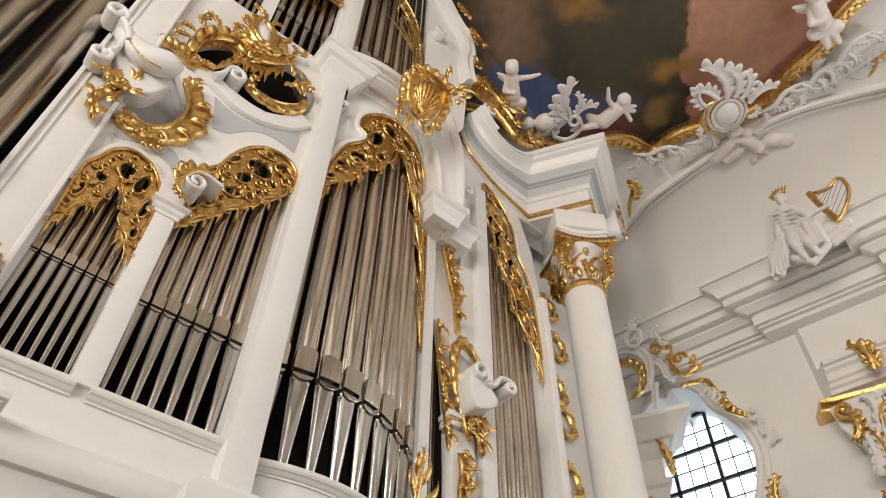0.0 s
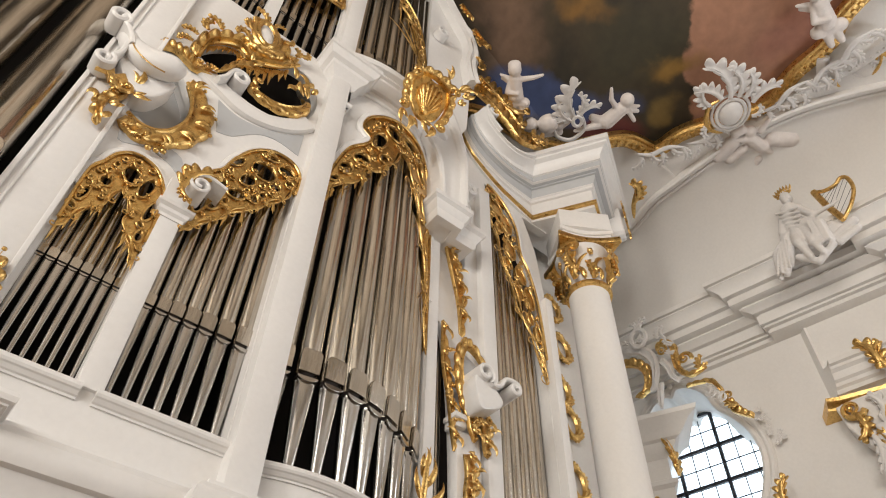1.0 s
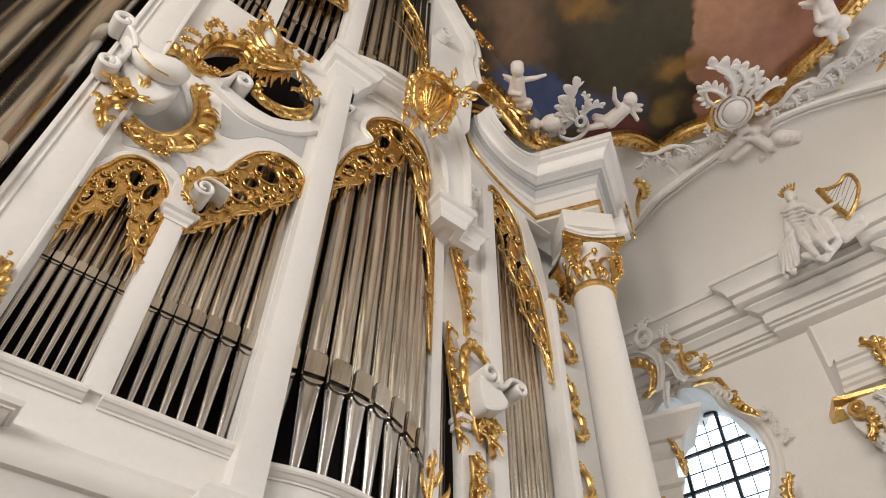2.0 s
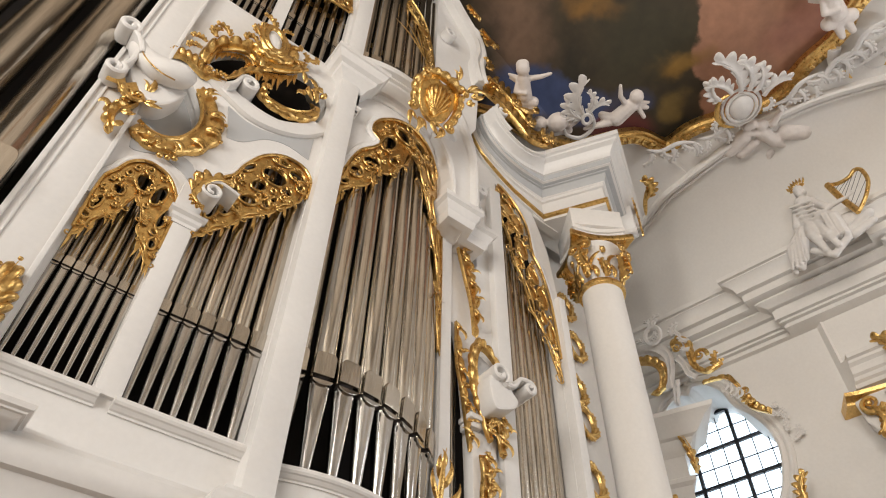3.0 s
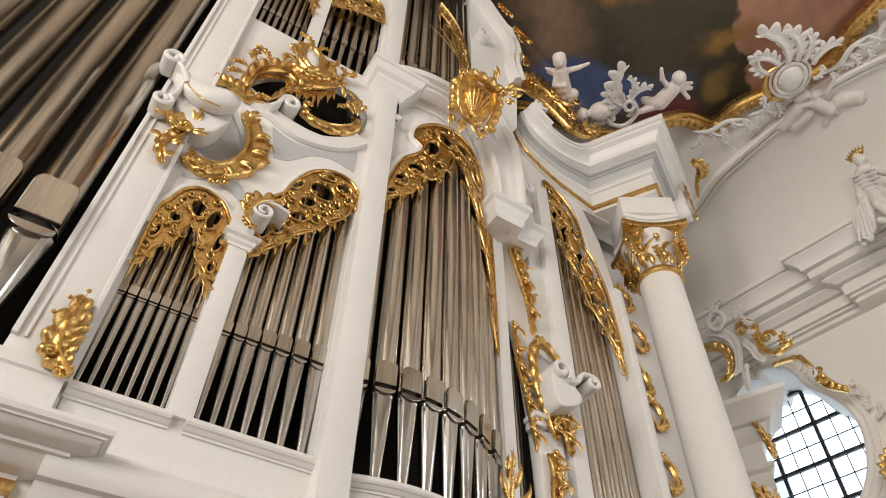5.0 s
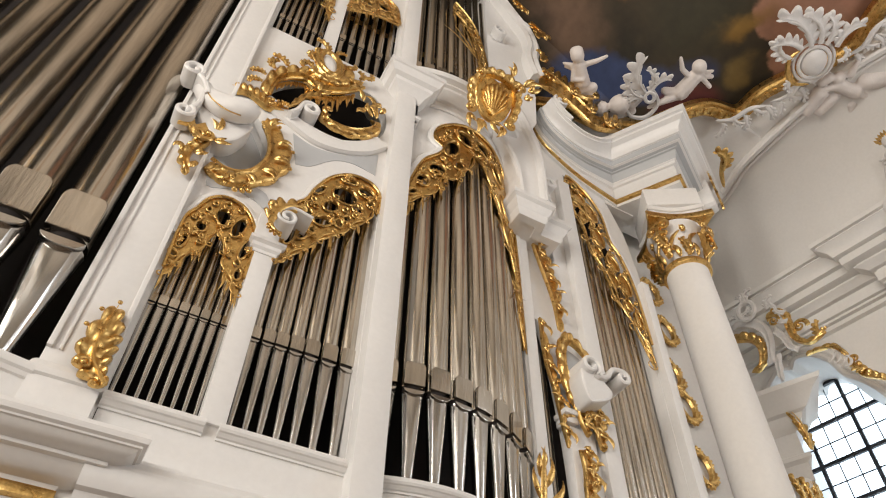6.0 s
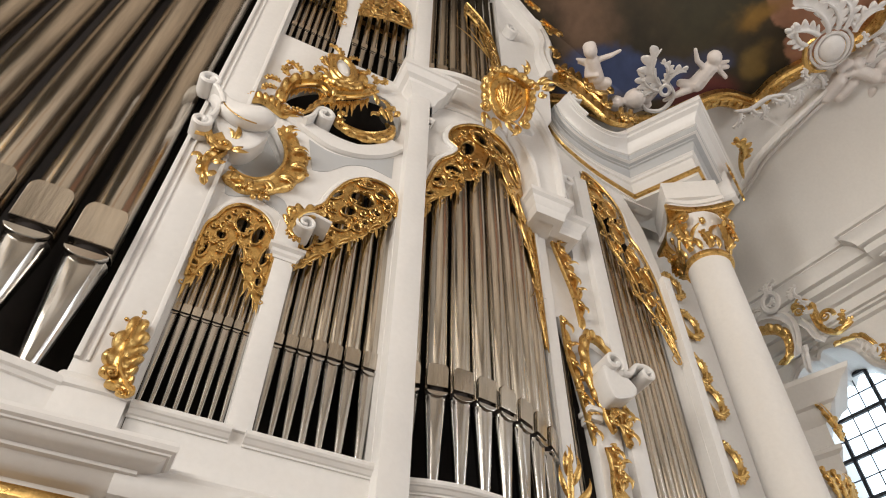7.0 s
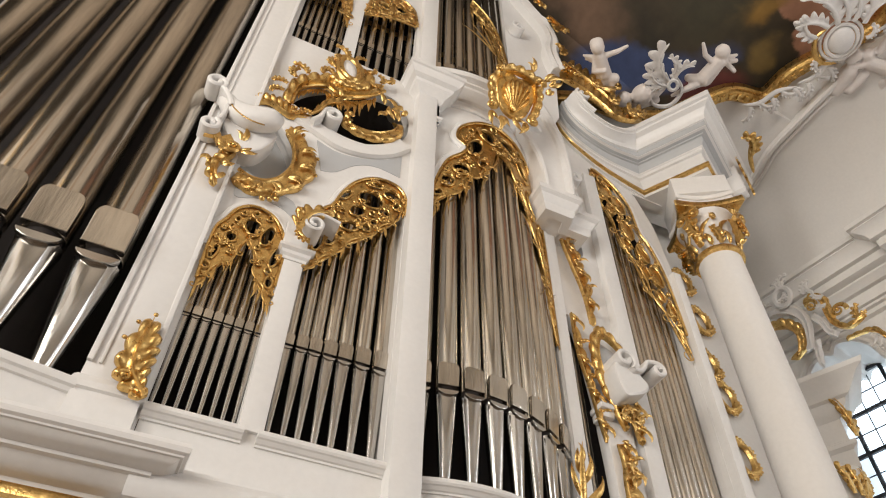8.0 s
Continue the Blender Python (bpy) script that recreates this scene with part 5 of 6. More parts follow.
    for x, z, r, a, t in ((-0.36, -0.3, 0.1, 90, -1.3), (0.34, -0.3, 0.1, 90, 1.3), (-0.34, 0.36, 0.1, -90, 1.3), (0.38, 0.42, 0.09, 200, -1.3)):
        c = Carving(0, matrix=m)
        c.spiral(x, z, r, a, t, 0.04, 0.06)
        c.done("curl", GOLD, sh)
    for x, z, a, ln, b in ((-0.34, -0.38, -100, 0.3, 50), (0.0, -0.34, -70, 0.34, 60), (0.2, -0.36, -80, 0.28, -60), (0.42, 0.5, 50, 0.36, -60), (0.2, 0.58, 80, 0.26, 60), (-0.2, -0.42, -60, 0.3, -70), (0.5, 0.46, 10, 0.26, 60), (-0.12, -0.4, -110, 0.3, 40), (0.46, 0.3, 0, 0.16, 80)):
        c = Carving(0, matrix=m)
        c.leaf(x, z, a, ln, b, 0.045, 0.04, 0.05)
        c.leaf(x, z, a + 30, ln * 0.7, b * 1.2, 0.035, 0.04, 0.05)
        c.done("leaf", GOLD, sh)
    # leaf on the corner post, and a bracket volute between the arches
    c = Carving(3.9)
    rib = smooth_line([(-0.18, 2.43), (-0.25, 2.5), (-0.31, 2.6), (-0.32, 2.76), (-0.3, 2.99)], 6)
    left = smooth_line([(-0.22, 2.4), (-0.34, 2.45), (-0.42, 2.58), (-0.41, 2.8), (-0.34, 3.02)], 6)
    right = smooth_line([(-0.16, 2.46), (-0.2, 2.56), (-0.19, 2.7), (-0.2, 2.84), (-0.26, 3.01)], 6)
    c.band(rib, left, 0.06, 6, 0.35, 0.01, 0.5)
    c.band(rib, right, 0.06, 7, 0.4, 0.01, 0.5)
    c.strand(rib, 0.016, 0.9, 0.06, "tail")
    for x, z in ((-0.38, 2.94), (-0.3, 3.03), (-0.42, 2.8), (-0.19, 2.43), (-0.22, 2.41)):
        c.ball(x, z, 0.018, 0.04)
    c.spiral(-0.33, 2.52, 0.05, 200, -1.1, 0.018, 0.05)
    c.done("post_leaf", GOLD, organ, "gilded acanthus leaf")
    bm = bmesh.new()
    bm_ribbon(bm, coil(0.56, 4.33, 0.085, 180, 1.3)[::-1] + smooth_line([(0.5, 4.4), (0.6, 4.45), (0.76, 4.42)], 5), 3.78, 4.0, 0.03)
    part("bracket_volute", bm, LACQUER, organ, "white bracket volute")
    c = Carving(3.86)
    c.acanthus(0.44, 4.22, 85, 0.36, -60, 0.035, 4, 0.04)
    c.acanthus(0.44, 4.22, -80, 0.14, 60, 0.03, 3, 0.04)
    c.ball(0.42, 4.42, 0.05, 0.05)
    c.done("bracket_leaf", GOLD, organ)
    # sprig at the foot of the side post
    c = Carving(4.03)
    for z, a, ln, b in ((2.45, 95, 0.62, -20), (2.6, 140, 0.28, -70), (2.7, 50, 0.3, 60), (2.8, 120, 0.2, -60), (2.55, 30, 0.32, 60), (2.85, 70, 0.2, 50)):
        c.leaf(2.97, z, a, ln, b, 0.03, 0.05, 0.06)
    c.done("leaf_sprig", GOLD, organ)
    # crossed gilded rays before the upper tower pipes
    c = Carving(3.9, tower_y)
    for a in (-60, -45, -75, 120, 135, 105):
        c.leaf(2.5, 9.0, a, 0.75, 8, 0.018, 0.03, 0.0)
    c.done("ray_sprig", GOLD, organ)
    for x, z, a, ln, b in ((3.58, 11.3, -80, 0.4, 50), (3.66, 10.8, 80, 0.35, -60), (3.3, 11.9, -80, 0.35, 50), (3.64, 10.0, 60, 0.3, 60), (3.66, 9.75, -70, 0.3, 60)):
        c = Carving(3.9)
        c.acanthus(x, z, a, ln, b, 0.042, 4, 0.05)
        c.done("gilt_leaf", GOLD, organ)
    for x, z, k in ((3.05, 10.72, 1), (3.55, 11.45, -1)):
        bm = bmesh.new()
        bm_ribbon(bm, coil(x, z, 0.12, 90, 1.3 * k), 3.98, 4.14, 0.05)
        part("white_roll", bm, LACQUER, organ)
    # the recess: chains of leaves, an oval frame, a white volute
    def chain(name, left, right, y, lobes, label):
        c = Carving(y)
        a, b = smooth_line(left, 6), smooth_line(right, 6)
        c.band(a, b, 0.05, lobes, 0.35)
        top = c.done(name, GOLD, organ, label)
        s = 1
        for k in range(2, len(a) - 2, 3):
            p = Vector(a[k][:2]).lerp(Vector(b[k][:2]), 0.5)
            c = Carving(y - 0.03)
            c.spiral(p.x, p.y, random.uniform(0.035, 0.06), 90 * s, 1.2 * s, 0.018, 0.03)
            c.leaf(p.x, p.y, -90 + 50 * s, random.uniform(0.12, 0.18), -80 * s, 0.026, 0.03, 0.03)
            c.leaf(p.x, p.y, 90 + 50 * s, random.uniform(0.1, 0.16), 80 * s, 0.022, 0.03, 0.03)
            c.done("leaf", GOLD, top)
            s = -s

    lab = "gilded chain of leaves"
    chain("leaf_chain", [(3.46, 6.43), (3.53, 6.07), (3.6, 5.78), (3.69, 5.38), (3.72, 4.98)], [(3.69, 6.6), (3.69, 6.22), (3.78, 5.88), (3.84, 5.46), (3.8, 4.94)], 4.44, 9, lab)
    chain("leaf_chain", [(3.5, 5.06), (3.51, 4.53), (3.58, 4.14), (3.63, 3.77), (3.67, 3.54)], [(3.54, 5.12), (3.61, 4.58), (3.66, 4.17), (3.7, 3.79), (3.72, 3.55)], 4.47, 9, lab)
    chain("leaf_chain", [(3.98, 4.02), (3.98, 3.84), (4.02, 3.6)], [(4.14, 4.04), (4.14, 3.8), (4.08, 3.58)], 4.42, 4, lab)
    chain("leaf_chain", [(3.76, 3.94), (3.78, 3.8), (3.84, 3.66)], [(3.98, 4.0), (3.94, 3.84), (3.88, 3.66)], 4.38, 4, lab)
    chain("leaf_chain", [(3.74, 3.5), (3.76, 3.3), (3.74, 3.1), (3.74, 2.6), (3.76, 2.2)], [(3.9, 3.56), (3.94, 3.3), (3.92, 3.1), (3.92, 2.6), (3.94, 2.2)], 4.4, 8, lab)
    c = Carving(4.38)
    c.band(smooth_line([(4.0, 4.6), (3.86, 4.72), (3.77, 4.73), (3.71, 4.56), (3.71, 4.34), (3.77, 4.12), (3.82, 3.92)], 6), smooth_line([(4.08, 4.66), (3.88, 4.85), (3.74, 4.9), (3.62, 4.67), (3.61, 4.37), (3.67, 4.05), (3.78, 3.86)], 6), 0.06, 10, 0.15)
    c.done("oval_frame", GOLD, organ, "gilded frame of shell-work")
    me = plate([smooth_line([(3.99, 4.58), (3.86, 4.7), (3.77, 4.71), (3.71, 4.56), (3.71, 4.34), (3.77, 4.12), (3.84, 3.95), (4.0, 4.1)], 4, True)], 0.02)
    me.transform(Matrix.Translation((0, 4.43, 0)))
    mesh_object("oval_panel", me, PANEL, organ)
    bm = bmesh.new()
    bm_ribbon(bm, coil(3.8, 4.3, 0.12, -60, 1.2)[::-1] + smooth_line([(3.88, 4.2), (3.98, 4.22), (4.06, 4.34), (4.16, 4.37)], 5) + coil(4.19, 4.29, 0.08, 90, -1.2), 4.08, 4.36, 0.045)
    part("volute", bm, LACQUER, organ, "white rolled volute")
    me = plate([smooth_line([(3.7, 4.25), (3.86, 4.36), (3.98, 4.2), (4.06, 4.1), (4.02, 4.0), (3.88, 3.92), (3.76, 3.9), (3.7, 4.05)], 5, True)], 0.22, 0.03)
    me.transform(Matrix.Translation((0, 4.14, 0)))
    mesh_object("volute_body", me, LACQUER, organ)


build_ornaments()


# ---------------------------------------------------------------- column capital
def build_capital():
    z = CAP_Z
    r = COL_R
    # abacus with hollow sides, turned to face the nave
    turn = radians(-31.5)
    out = []
    for k in range(4):
        a = turn + k * math.pi / 2 + math.pi / 4
        b = a + math.pi / 2
        p, q = Vector((math.cos(a), math.sin(a))) * r * 2.35, Vector((math.cos(b), math.sin(b))) * r * 2.35
        n = ((p + q) / 2).normalized()
        for t in np.linspace(0.03, 0.97, 9):
            v = p.lerp(q, t) - n * r * 0.32 * math.sin(math.pi * t)
            out.append((v.x, v.y))
    for nm, k, z0, z1, mat in (("abacus", 1.0, 0.76, 0.87, GOLD), ("abacus_top", 0.8, 0.875, 0.99, PLASTER), ("abacus_cap", 0.86, 0.992, 1.07, PLASTER)):
        me = plate([[(x * k, y * k) for x, y in out]], z1 - z0, 0.015)
        bm = bmesh.new()
        bm.from_mesh(me)
        for v in bm.verts:
            v.co = Vector((v.co.x, v.co.z, z + z0 + v.co.y))
        part(nm, bm, mat, column, "gilded hollow-sided abacus" if mat is GOLD else "")
    bm = bmesh.new()
    bm_box(bm, -0.38, 0.38, -0.38, 0.38, z + 1.07, 8.03, 0.01)
    bmesh.ops.rotate(bm, verts=bm.verts[:], cent=(0, 0, 0), matrix=Matrix.Rotation(turn, 3, "Z"))
    part("impost", bm, PLASTER, column)
    for k in range(16):  # leaves low, scrolls at the corners
        a = turn + k * math.pi / 8
        m = Matrix.Rotation(a + math.pi / 2, 4, "Z")
        c = Carving(-r * 1.0, matrix=m)
        if k % 4 == 2:
            c.y = -r * 1.15
            c.spiral(-0.1, z + 0.6, 0.12, -90, 1.4, 0.045, 0.12)
            c.spiral(0.1, z + 0.6, 0.12, -90, -1.4, 0.045, 0.12)
            c.band(smooth_line([(-0.03, z + 0.12), (-0.04, z + 0.35), (-0.02, z + 0.6)], 5), smooth_line([(0.05, z + 0.12), (0.06, z + 0.35), (0.05, z + 0.6)], 5), 0.1, 5, 0.3, 0.02)
            c.leaf(0, z + 0.14, 90, 0.4, 10, 0.05, 0.02, 0.08)
            c.acanthus(0, z + 0.55, -90, 0.28, 20, 0.04, 4, 0.12)
        elif k % 4 == 0:
            c.acanthus(0, z + 0.12, 90, 0.3, 15, 0.04, 4, 0.01)
            c.acanthus(0, z + 0.6, 90, 0.2, -20, 0.05, 4, 0.04)
            c.ball(0, z + 0.62, 0.05, 0.06)
        else:
            c.c_scroll((-0.08, z + 0.3), (0.1, z + 0.6), 0.05 if k % 2 else -0.05, 0.03, 0.03)
            c.leaf(0, z + 0.12, 90, 0.22, 30 * (1 if k % 2 else -1), 0.04, 0.01, 0.05)
        c.done("acanthus_leaf" if k % 4 != 2 else "corner_scroll", GOLD, column, "gilded carved leaf")


build_capital()


def build_block_end():
    """Gilded leaf chain and white console at the outer end of the entablature block."""
    d = Vector((0.865, 0.5, 0))
    m = Matrix(((d.x, -d.y, 0, 5.69), (d.y, d.x, 0, 3.68), (0, 0, 1, 8.42), (0, 0, 0, 1)))
    end = thing("console", "white console with a gilded chain of leaves on the entablature", "console")
    me = plate([smooth_line([(0.86, -0.1), (1.1, -0.1), (1.16, 0.3), (1.24, 0.6), (1.3, 0.95), (1.0, 0.95), (0.94, 0.6), (0.88, 0.3)], 4, True)], 0.3, 0.03)
    me.transform(m @ Matrix.Translation((0, -0.32, 0)))
    mesh_object("body", me, LACQUER, end)
    ln = smooth_line([(0.95, -0.05), (0.97, 0.3), (1.05, 0.65), (1.12, 0.95)], 4)
    for k, p in enumerate(ln):
        c = Carving(-0.34, matrix=m)
        c.acanthus(p[0], p[1], 90 + (45 if k % 2 else -45), 0.2, 70 if k % 2 else -70, 0.035, 4, 0.03)
        c.done("leaf", GOLD, end, "gilded leaf")


build_block_end()


# ---------------------------------------------------------------- vault: gilded frame and stucco
def ceiling_frame(x, y, z, up):
    """A plane on the vault: local up is the way `up` (degrees in plan), out is down into the room."""
    u = Vector((math.cos(radians(up)), math.sin(radians(up)), 0))
    return Matrix(((-u.y, 0, u.x, x), (u.x, 0, u.y, y), (0, 1, 0, z), (0, 0, 0, 1)))


def build_vault():
    bm = bmesh.new()
    ring = [(p[0], p[1]) for p in FRESCO_EDGE]
    bm_sweep(bm, [(-.15, 10.42), (-.15, 10.34), (-.11, 10.3), (-.07, 10.31), (-.05, 10.25), (.02, 10.22), (.09, 10.24), (.11, 10.29), (.15, 10.3), (.15, 10.42)], ring, True)
    frame_ob = tagged(part("painting_frame", bm, GOLD), "broad gilded moulded frame round the ceiling painting", "frame")
    bm = bmesh.new()
    bm_box(bm, -0.035, 0.035, -0.05, 0.05, -0.05, 0.02, 0.012)
    me = bpy.data.meshes.new("tooth")
    bm.to_mesh(me)
    bm.free()
    me.materials.append(GOLD)
    # teeth, evenly along the part of the frame by the column and wall
    dist = 0.0
    for a, b in zip(ring[15:], ring[16:84]):
        a, b = Vector(a), Vector(b)
        d = (b - a)
        while dist < d.length:
            p = a + d * (dist / d.length)
            ob = new("tooth", me)
            ob.parent = frame_ob
            ob.matrix_basis = pose(p.x, p.y, 10.25, 0, 0, math.degrees(math.atan2(d.y, d.x)))
            dist += 0.13
        dist -= d.length
    # moulding along the cove's upper edge
    bm = bmesh.new()
    bm_sweep(bm, [(o, ARCH_Z + z) for o, z in ((-0.1, 0.06), (-0.1, -0.02), (-0.06, -0.05), (-0.03, -0.045), (-0.02, -0.02), (0.02, -0.02), (0.03, -0.07), (0.09, -0.08), (0.12, -0.05), (0.12, 0.06))], [tuple(p) for p in ARCH])
    tagged(part("trim", bm, PLASTER), "white moulding along the edge of the vault", "moulding", kind="structure")


build_vault()


def stucco(name, label, m, draw, mat=None, category="ornament"):
    """draw: a function that carves, or a list of them, each of which makes a part of its own."""
    if callable(draw):
        c = Carving(0, matrix=m)
        draw(c)
        return tagged(c.done(name, mat or STUCCO, None), label, category)
    top = tagged(new(name), label, category)
    for d in draw:
        c = Carving(0, matrix=m)
        d(c)
        c.done("leaf", mat or STUCCO, top)
    return top


def fern(c):
    c.strand(smooth_line([(0.22, 0.0), (0.24, -0.3), (0.0, -0.5), (-0.25, -0.4), (-0.3, -0.2)], 7), 0.045, 0.7, 0.08)
    for x, z, a, ln, b in ((0.1, -0.05, 120, 0.85, -55), (0.05, -0.1, 150, 0.6, -60), (0.15, -0.05, 70, 0.5, -70), (0.15, 0.1, 50, 0.4, 60), (0.0, -0.05, 170, 0.5, 50)):
        c.acanthus(x, z, a, ln * 0.85, b, 0.03, 3, 0.1)
    c.ring(0.12, -0.1, 0.08, 0.1, 0, 0.035, 0.12)


def build_cartouche(m):
    c = Carving(0, matrix=m)
    bmesh.ops.create_uvsphere(c.bm, u_segments=18, v_segments=10, radius=1, matrix=Matrix.LocRotScale((0, -0.06, -0.1), None, (0.22, 0.12, 0.26)))
    boss = tagged(c.done("stucco_cartouche", STUCCO, None), "white stucco cartouche with an oval boss and feathered leaves", "ornament")
    c = Carving(0, matrix=m)
    c.ring(0, -0.1, 0.26, 0.3, 0, 0.035, 0.08)
    c.ring(0, -0.1, 0.34, 0.38, 0, 0.03, 0.05)
    c.done("ring", STUCCO, boss)
    c = Carving(0, matrix=m)
    c.strand(smooth_line([(-0.2, 0.24), (-0.4, 0.12), (-0.44, -0.15), (-0.34, -0.4), (-0.1, -0.5)], 6), 0.05, 0.8, 0.1)
    c.done("side_scroll", GOLD, boss, "gilded side scroll")
    for x, z, a, ln, b in ((-0.05, 0.25, 95, 0.95, 50), (0.1, 0.25, 80, 0.75, 50), (0.2, 0.2, 60, 0.6, 45), (-0.35, 0.1, 150, 0.55, -60), (-0.2, 0.24, 125, 0.6, 50), (0.36, 0.1, 70, 0.6, -60), (0.38, -0.2, 10, 0.3, 90), (-0.38, -0.3, 220, 0.3, 90)):
        c = Carving(0, matrix=m)
        c.acanthus(x, z, a, ln * 0.85, b, 0.06, 3, 0.08)
        c.done("leaf", STUCCO, boss)


def fringe_leaves(c):
    for k in range(5):
        c.acanthus(-0.35 + 0.17 * k, 0.05 * (k % 2), -100 + 12 * k, 0.26, 60 if k % 2 else -50, 0.045, 3, 0.04)
    c.strand(smooth_line([(-0.45, 0.1), (-0.2, 0.0), (0.1, 0.08), (0.4, 0.0)], 5), 0.05, 0.6, 0.05)


# positions lie along the frame
stucco("stucco_fern", "white stucco fern leaves curling over the painting's frame", ceiling_frame(5.3, 3.5, 9.95, 222) @ Matrix.Scale(0.9, 4), fern)
build_cartouche(ceiling_frame(7.22, 1.76, 10.0, 222) @ Matrix.Scale(0.88, 4))
for fx, fy, up in ((7.25, 3.1, 215), (7.65, 2.3, 195), (7.95, 1.1, 180), (8.05, 0.55, 175), (8.0, 0.0, 170)):
    stucco("stucco_leaf", "grey-white stucco leaves below the gilded frame", ceiling_frame(fx * 0.985, fy * 0.985, 10.12, up), fringe_leaves, category="ornament")
def ledge(c):
    lo = smooth_line([(3.66, 9.5), (3.99, 9.42), (4.3, 9.2), (4.55, 9.0), (4.85, 9.1), (5.1, 9.3)], 6)
    hi = smooth_line([(3.72, 10.1), (4.1, 10.2), (4.42, 9.92), (4.7, 9.5), (4.95, 9.45), (5.15, 9.5)], 6)
    mid = [(p[0] * 0.5 + q[0] * 0.5, p[1] * 0.5 + q[1] * 0.5) for p, q in zip(lo, hi)]
    c.band(lo, mid, 0.1, 12, 0.2)
    c.band(mid[:18], hi[:18], 0.12, 8, 0.3)
    for k, r, t in ((3, 0.13, 1.3), (9, 0.12, -1.3), (15, 0.11, 1.3), (21, 0.1, -1.3), (26, 0.09, 1.3)):
        c.spiral(hi[k][0], mid[k][1], r, 90, t, 0.045, 0.1)
        c.leaf(hi[k][0], mid[k][1] + 0.05, 110, 0.28, -80, 0.05, 0.08, 0.05)
        c.leaf(hi[k][0], mid[k][1], 40, 0.24, 80, 0.045, 0.08, 0.05)


stucco("gilded_ledge", "gilded leafy scroll edging the wing's top", Matrix.Translation((0, 4.02, 0)), ledge, GOLD)
stucco("gilded_scroll", "gilded scroll beside the standing cherub", Matrix.Translation((0, 3.95, 0)), lambda c: [c.spiral(4.66, 9.96, 0.12, 250, 1.3, 0.05, 0.05), c.strand(smooth_line([(4.3, 9.6), (4.5, 9.66), (4.66, 9.84)], 5), 0.06, 0.8, 0.05)], GOLD)
stucco("stucco_scroll", "white beaded stucco scroll with a gilded line", ceiling_frame(8.2, -0.1, 10.25, 175), lambda c: [c.strand(smooth_line([(-0.4, 0.5), (-0.55, 0.25), (-0.3, 0.0), (0.3, -0.1), (1.0, -0.05)], 8), 0.1, 0.6, 0.05, "even")] + [c.acanthus(x, -0.12, -90, 0.3, 60, 0.04, 3, 0.03) for x in (-0.3, 0, 0.3, 0.6)] + [c.beads([(-0.3, 0.0), (0.3, -0.1), (1.0, -0.05)], 12, 0.03, 0.11)])
stucco("gilded_scroll", "gilded acanthus scroll on the white vault", ceiling_frame(8.55, 0.1, 10.3, 185), [lambda c: c.acanthus(-0.1, -0.1, 170, 0.5, -80, 0.06, 4, 0.05), lambda c: c.acanthus(-0.1, -0.1, 10, 0.6, 50, 0.06, 4, 0.05), lambda c: c.spiral(-0.45, 0.0, 0.14, 0, 1.3, 0.05)], GOLD)
stucco("gilded_scroll", "gilded acanthus scroll beside the entablature", ceiling_frame(7.35, 3.95, 9.9, 200), [lambda c: c.acanthus(0, -0.1, 40, 0.45, 60, 0.05, 4, 0.05), lambda c: c.strand(smooth_line([(-0.15, -0.5), (-0.05, -0.2), (0.1, 0.1)], 5), 0.04)], GOLD)


def figure(name, label, m, limbs, mat, voxel=0.018, slim=0.84):
    """A plain rounded stucco form, one mesh: tapered limbs run together."""
    bm = bmesh.new()
    for (x0, y0, z0), (x1, y1, z1), r0, r1 in limbs:
        r0, r1 = r0 * slim, r1 * slim
        n = max(2, int((Vector((x1, y1, z1)) - Vector((x0, y0, z0))).length / (min(r0, r1) * 0.5)))
        for i in range(n + 1):
            t = i / n
            bmesh.ops.create_icosphere(bm, subdivisions=2, radius=r0 + (r1 - r0) * t, matrix=Matrix.Translation((x0 + (x1 - x0) * t, y0 + (y1 - y0) * t, z0 + (z1 - z0) * t)))
    bm.transform(m)
    mesh = bpy.data.meshes.new(name)
    bm.to_mesh(mesh)
    bm.free()
    ob = new(name, mesh)
    mesh.materials.append(mat)
    rm = ob.modifiers.new("blend", "REMESH")
    rm.mode, rm.voxel_size, rm.use_smooth_shade = "VOXEL", voxel, True
    sm = ob.modifiers.new("soften", "SMOOTH")
    sm.iterations, sm.factor = 2, 0.5
    return tagged(ob, label, "statue")


HEAD = [((0, 0, 0.62), (0, 0, 0.64), 0.12, 0.12)]
standing = HEAD + [((0, 0, 0.45), (0, 0, 0.1), 0.11, 0.14), ((0.1, 0, 0.42), (0.32, -0.05, 0.46), 0.055, 0.045), ((0.32, -0.05, 0.46), (0.5, -0.05, 0.5), 0.045, 0.03),
                   ((-0.08, 0, 0.42), (-0.16, -0.08, 0.22), 0.055, 0.045), ((-0.16, -0.08, 0.22), (0.02, -0.14, 0.2), 0.045, 0.035), ((0.06, 0, 0.05), (0.1, -0.05, -0.3), 0.085, 0.05), ((-0.06, 0, 0.05), (-0.05, -0.05, -0.3), 0.085, 0.05),
                   ((-0.1, 0.08, 0.4), (-0.26, 0.1, 0.5), 0.06, 0.025), ((-0.12, 0.08, 0.36), (-0.24, 0.1, 0.42), 0.05, 0.025), ((-0.03, 0.03, 0.7), (0.03, 0.03, 0.7), 0.09, 0.09), ((-0.15, 0, -0.02), (0.16, 0, -0.08), 0.1, 0.1)]
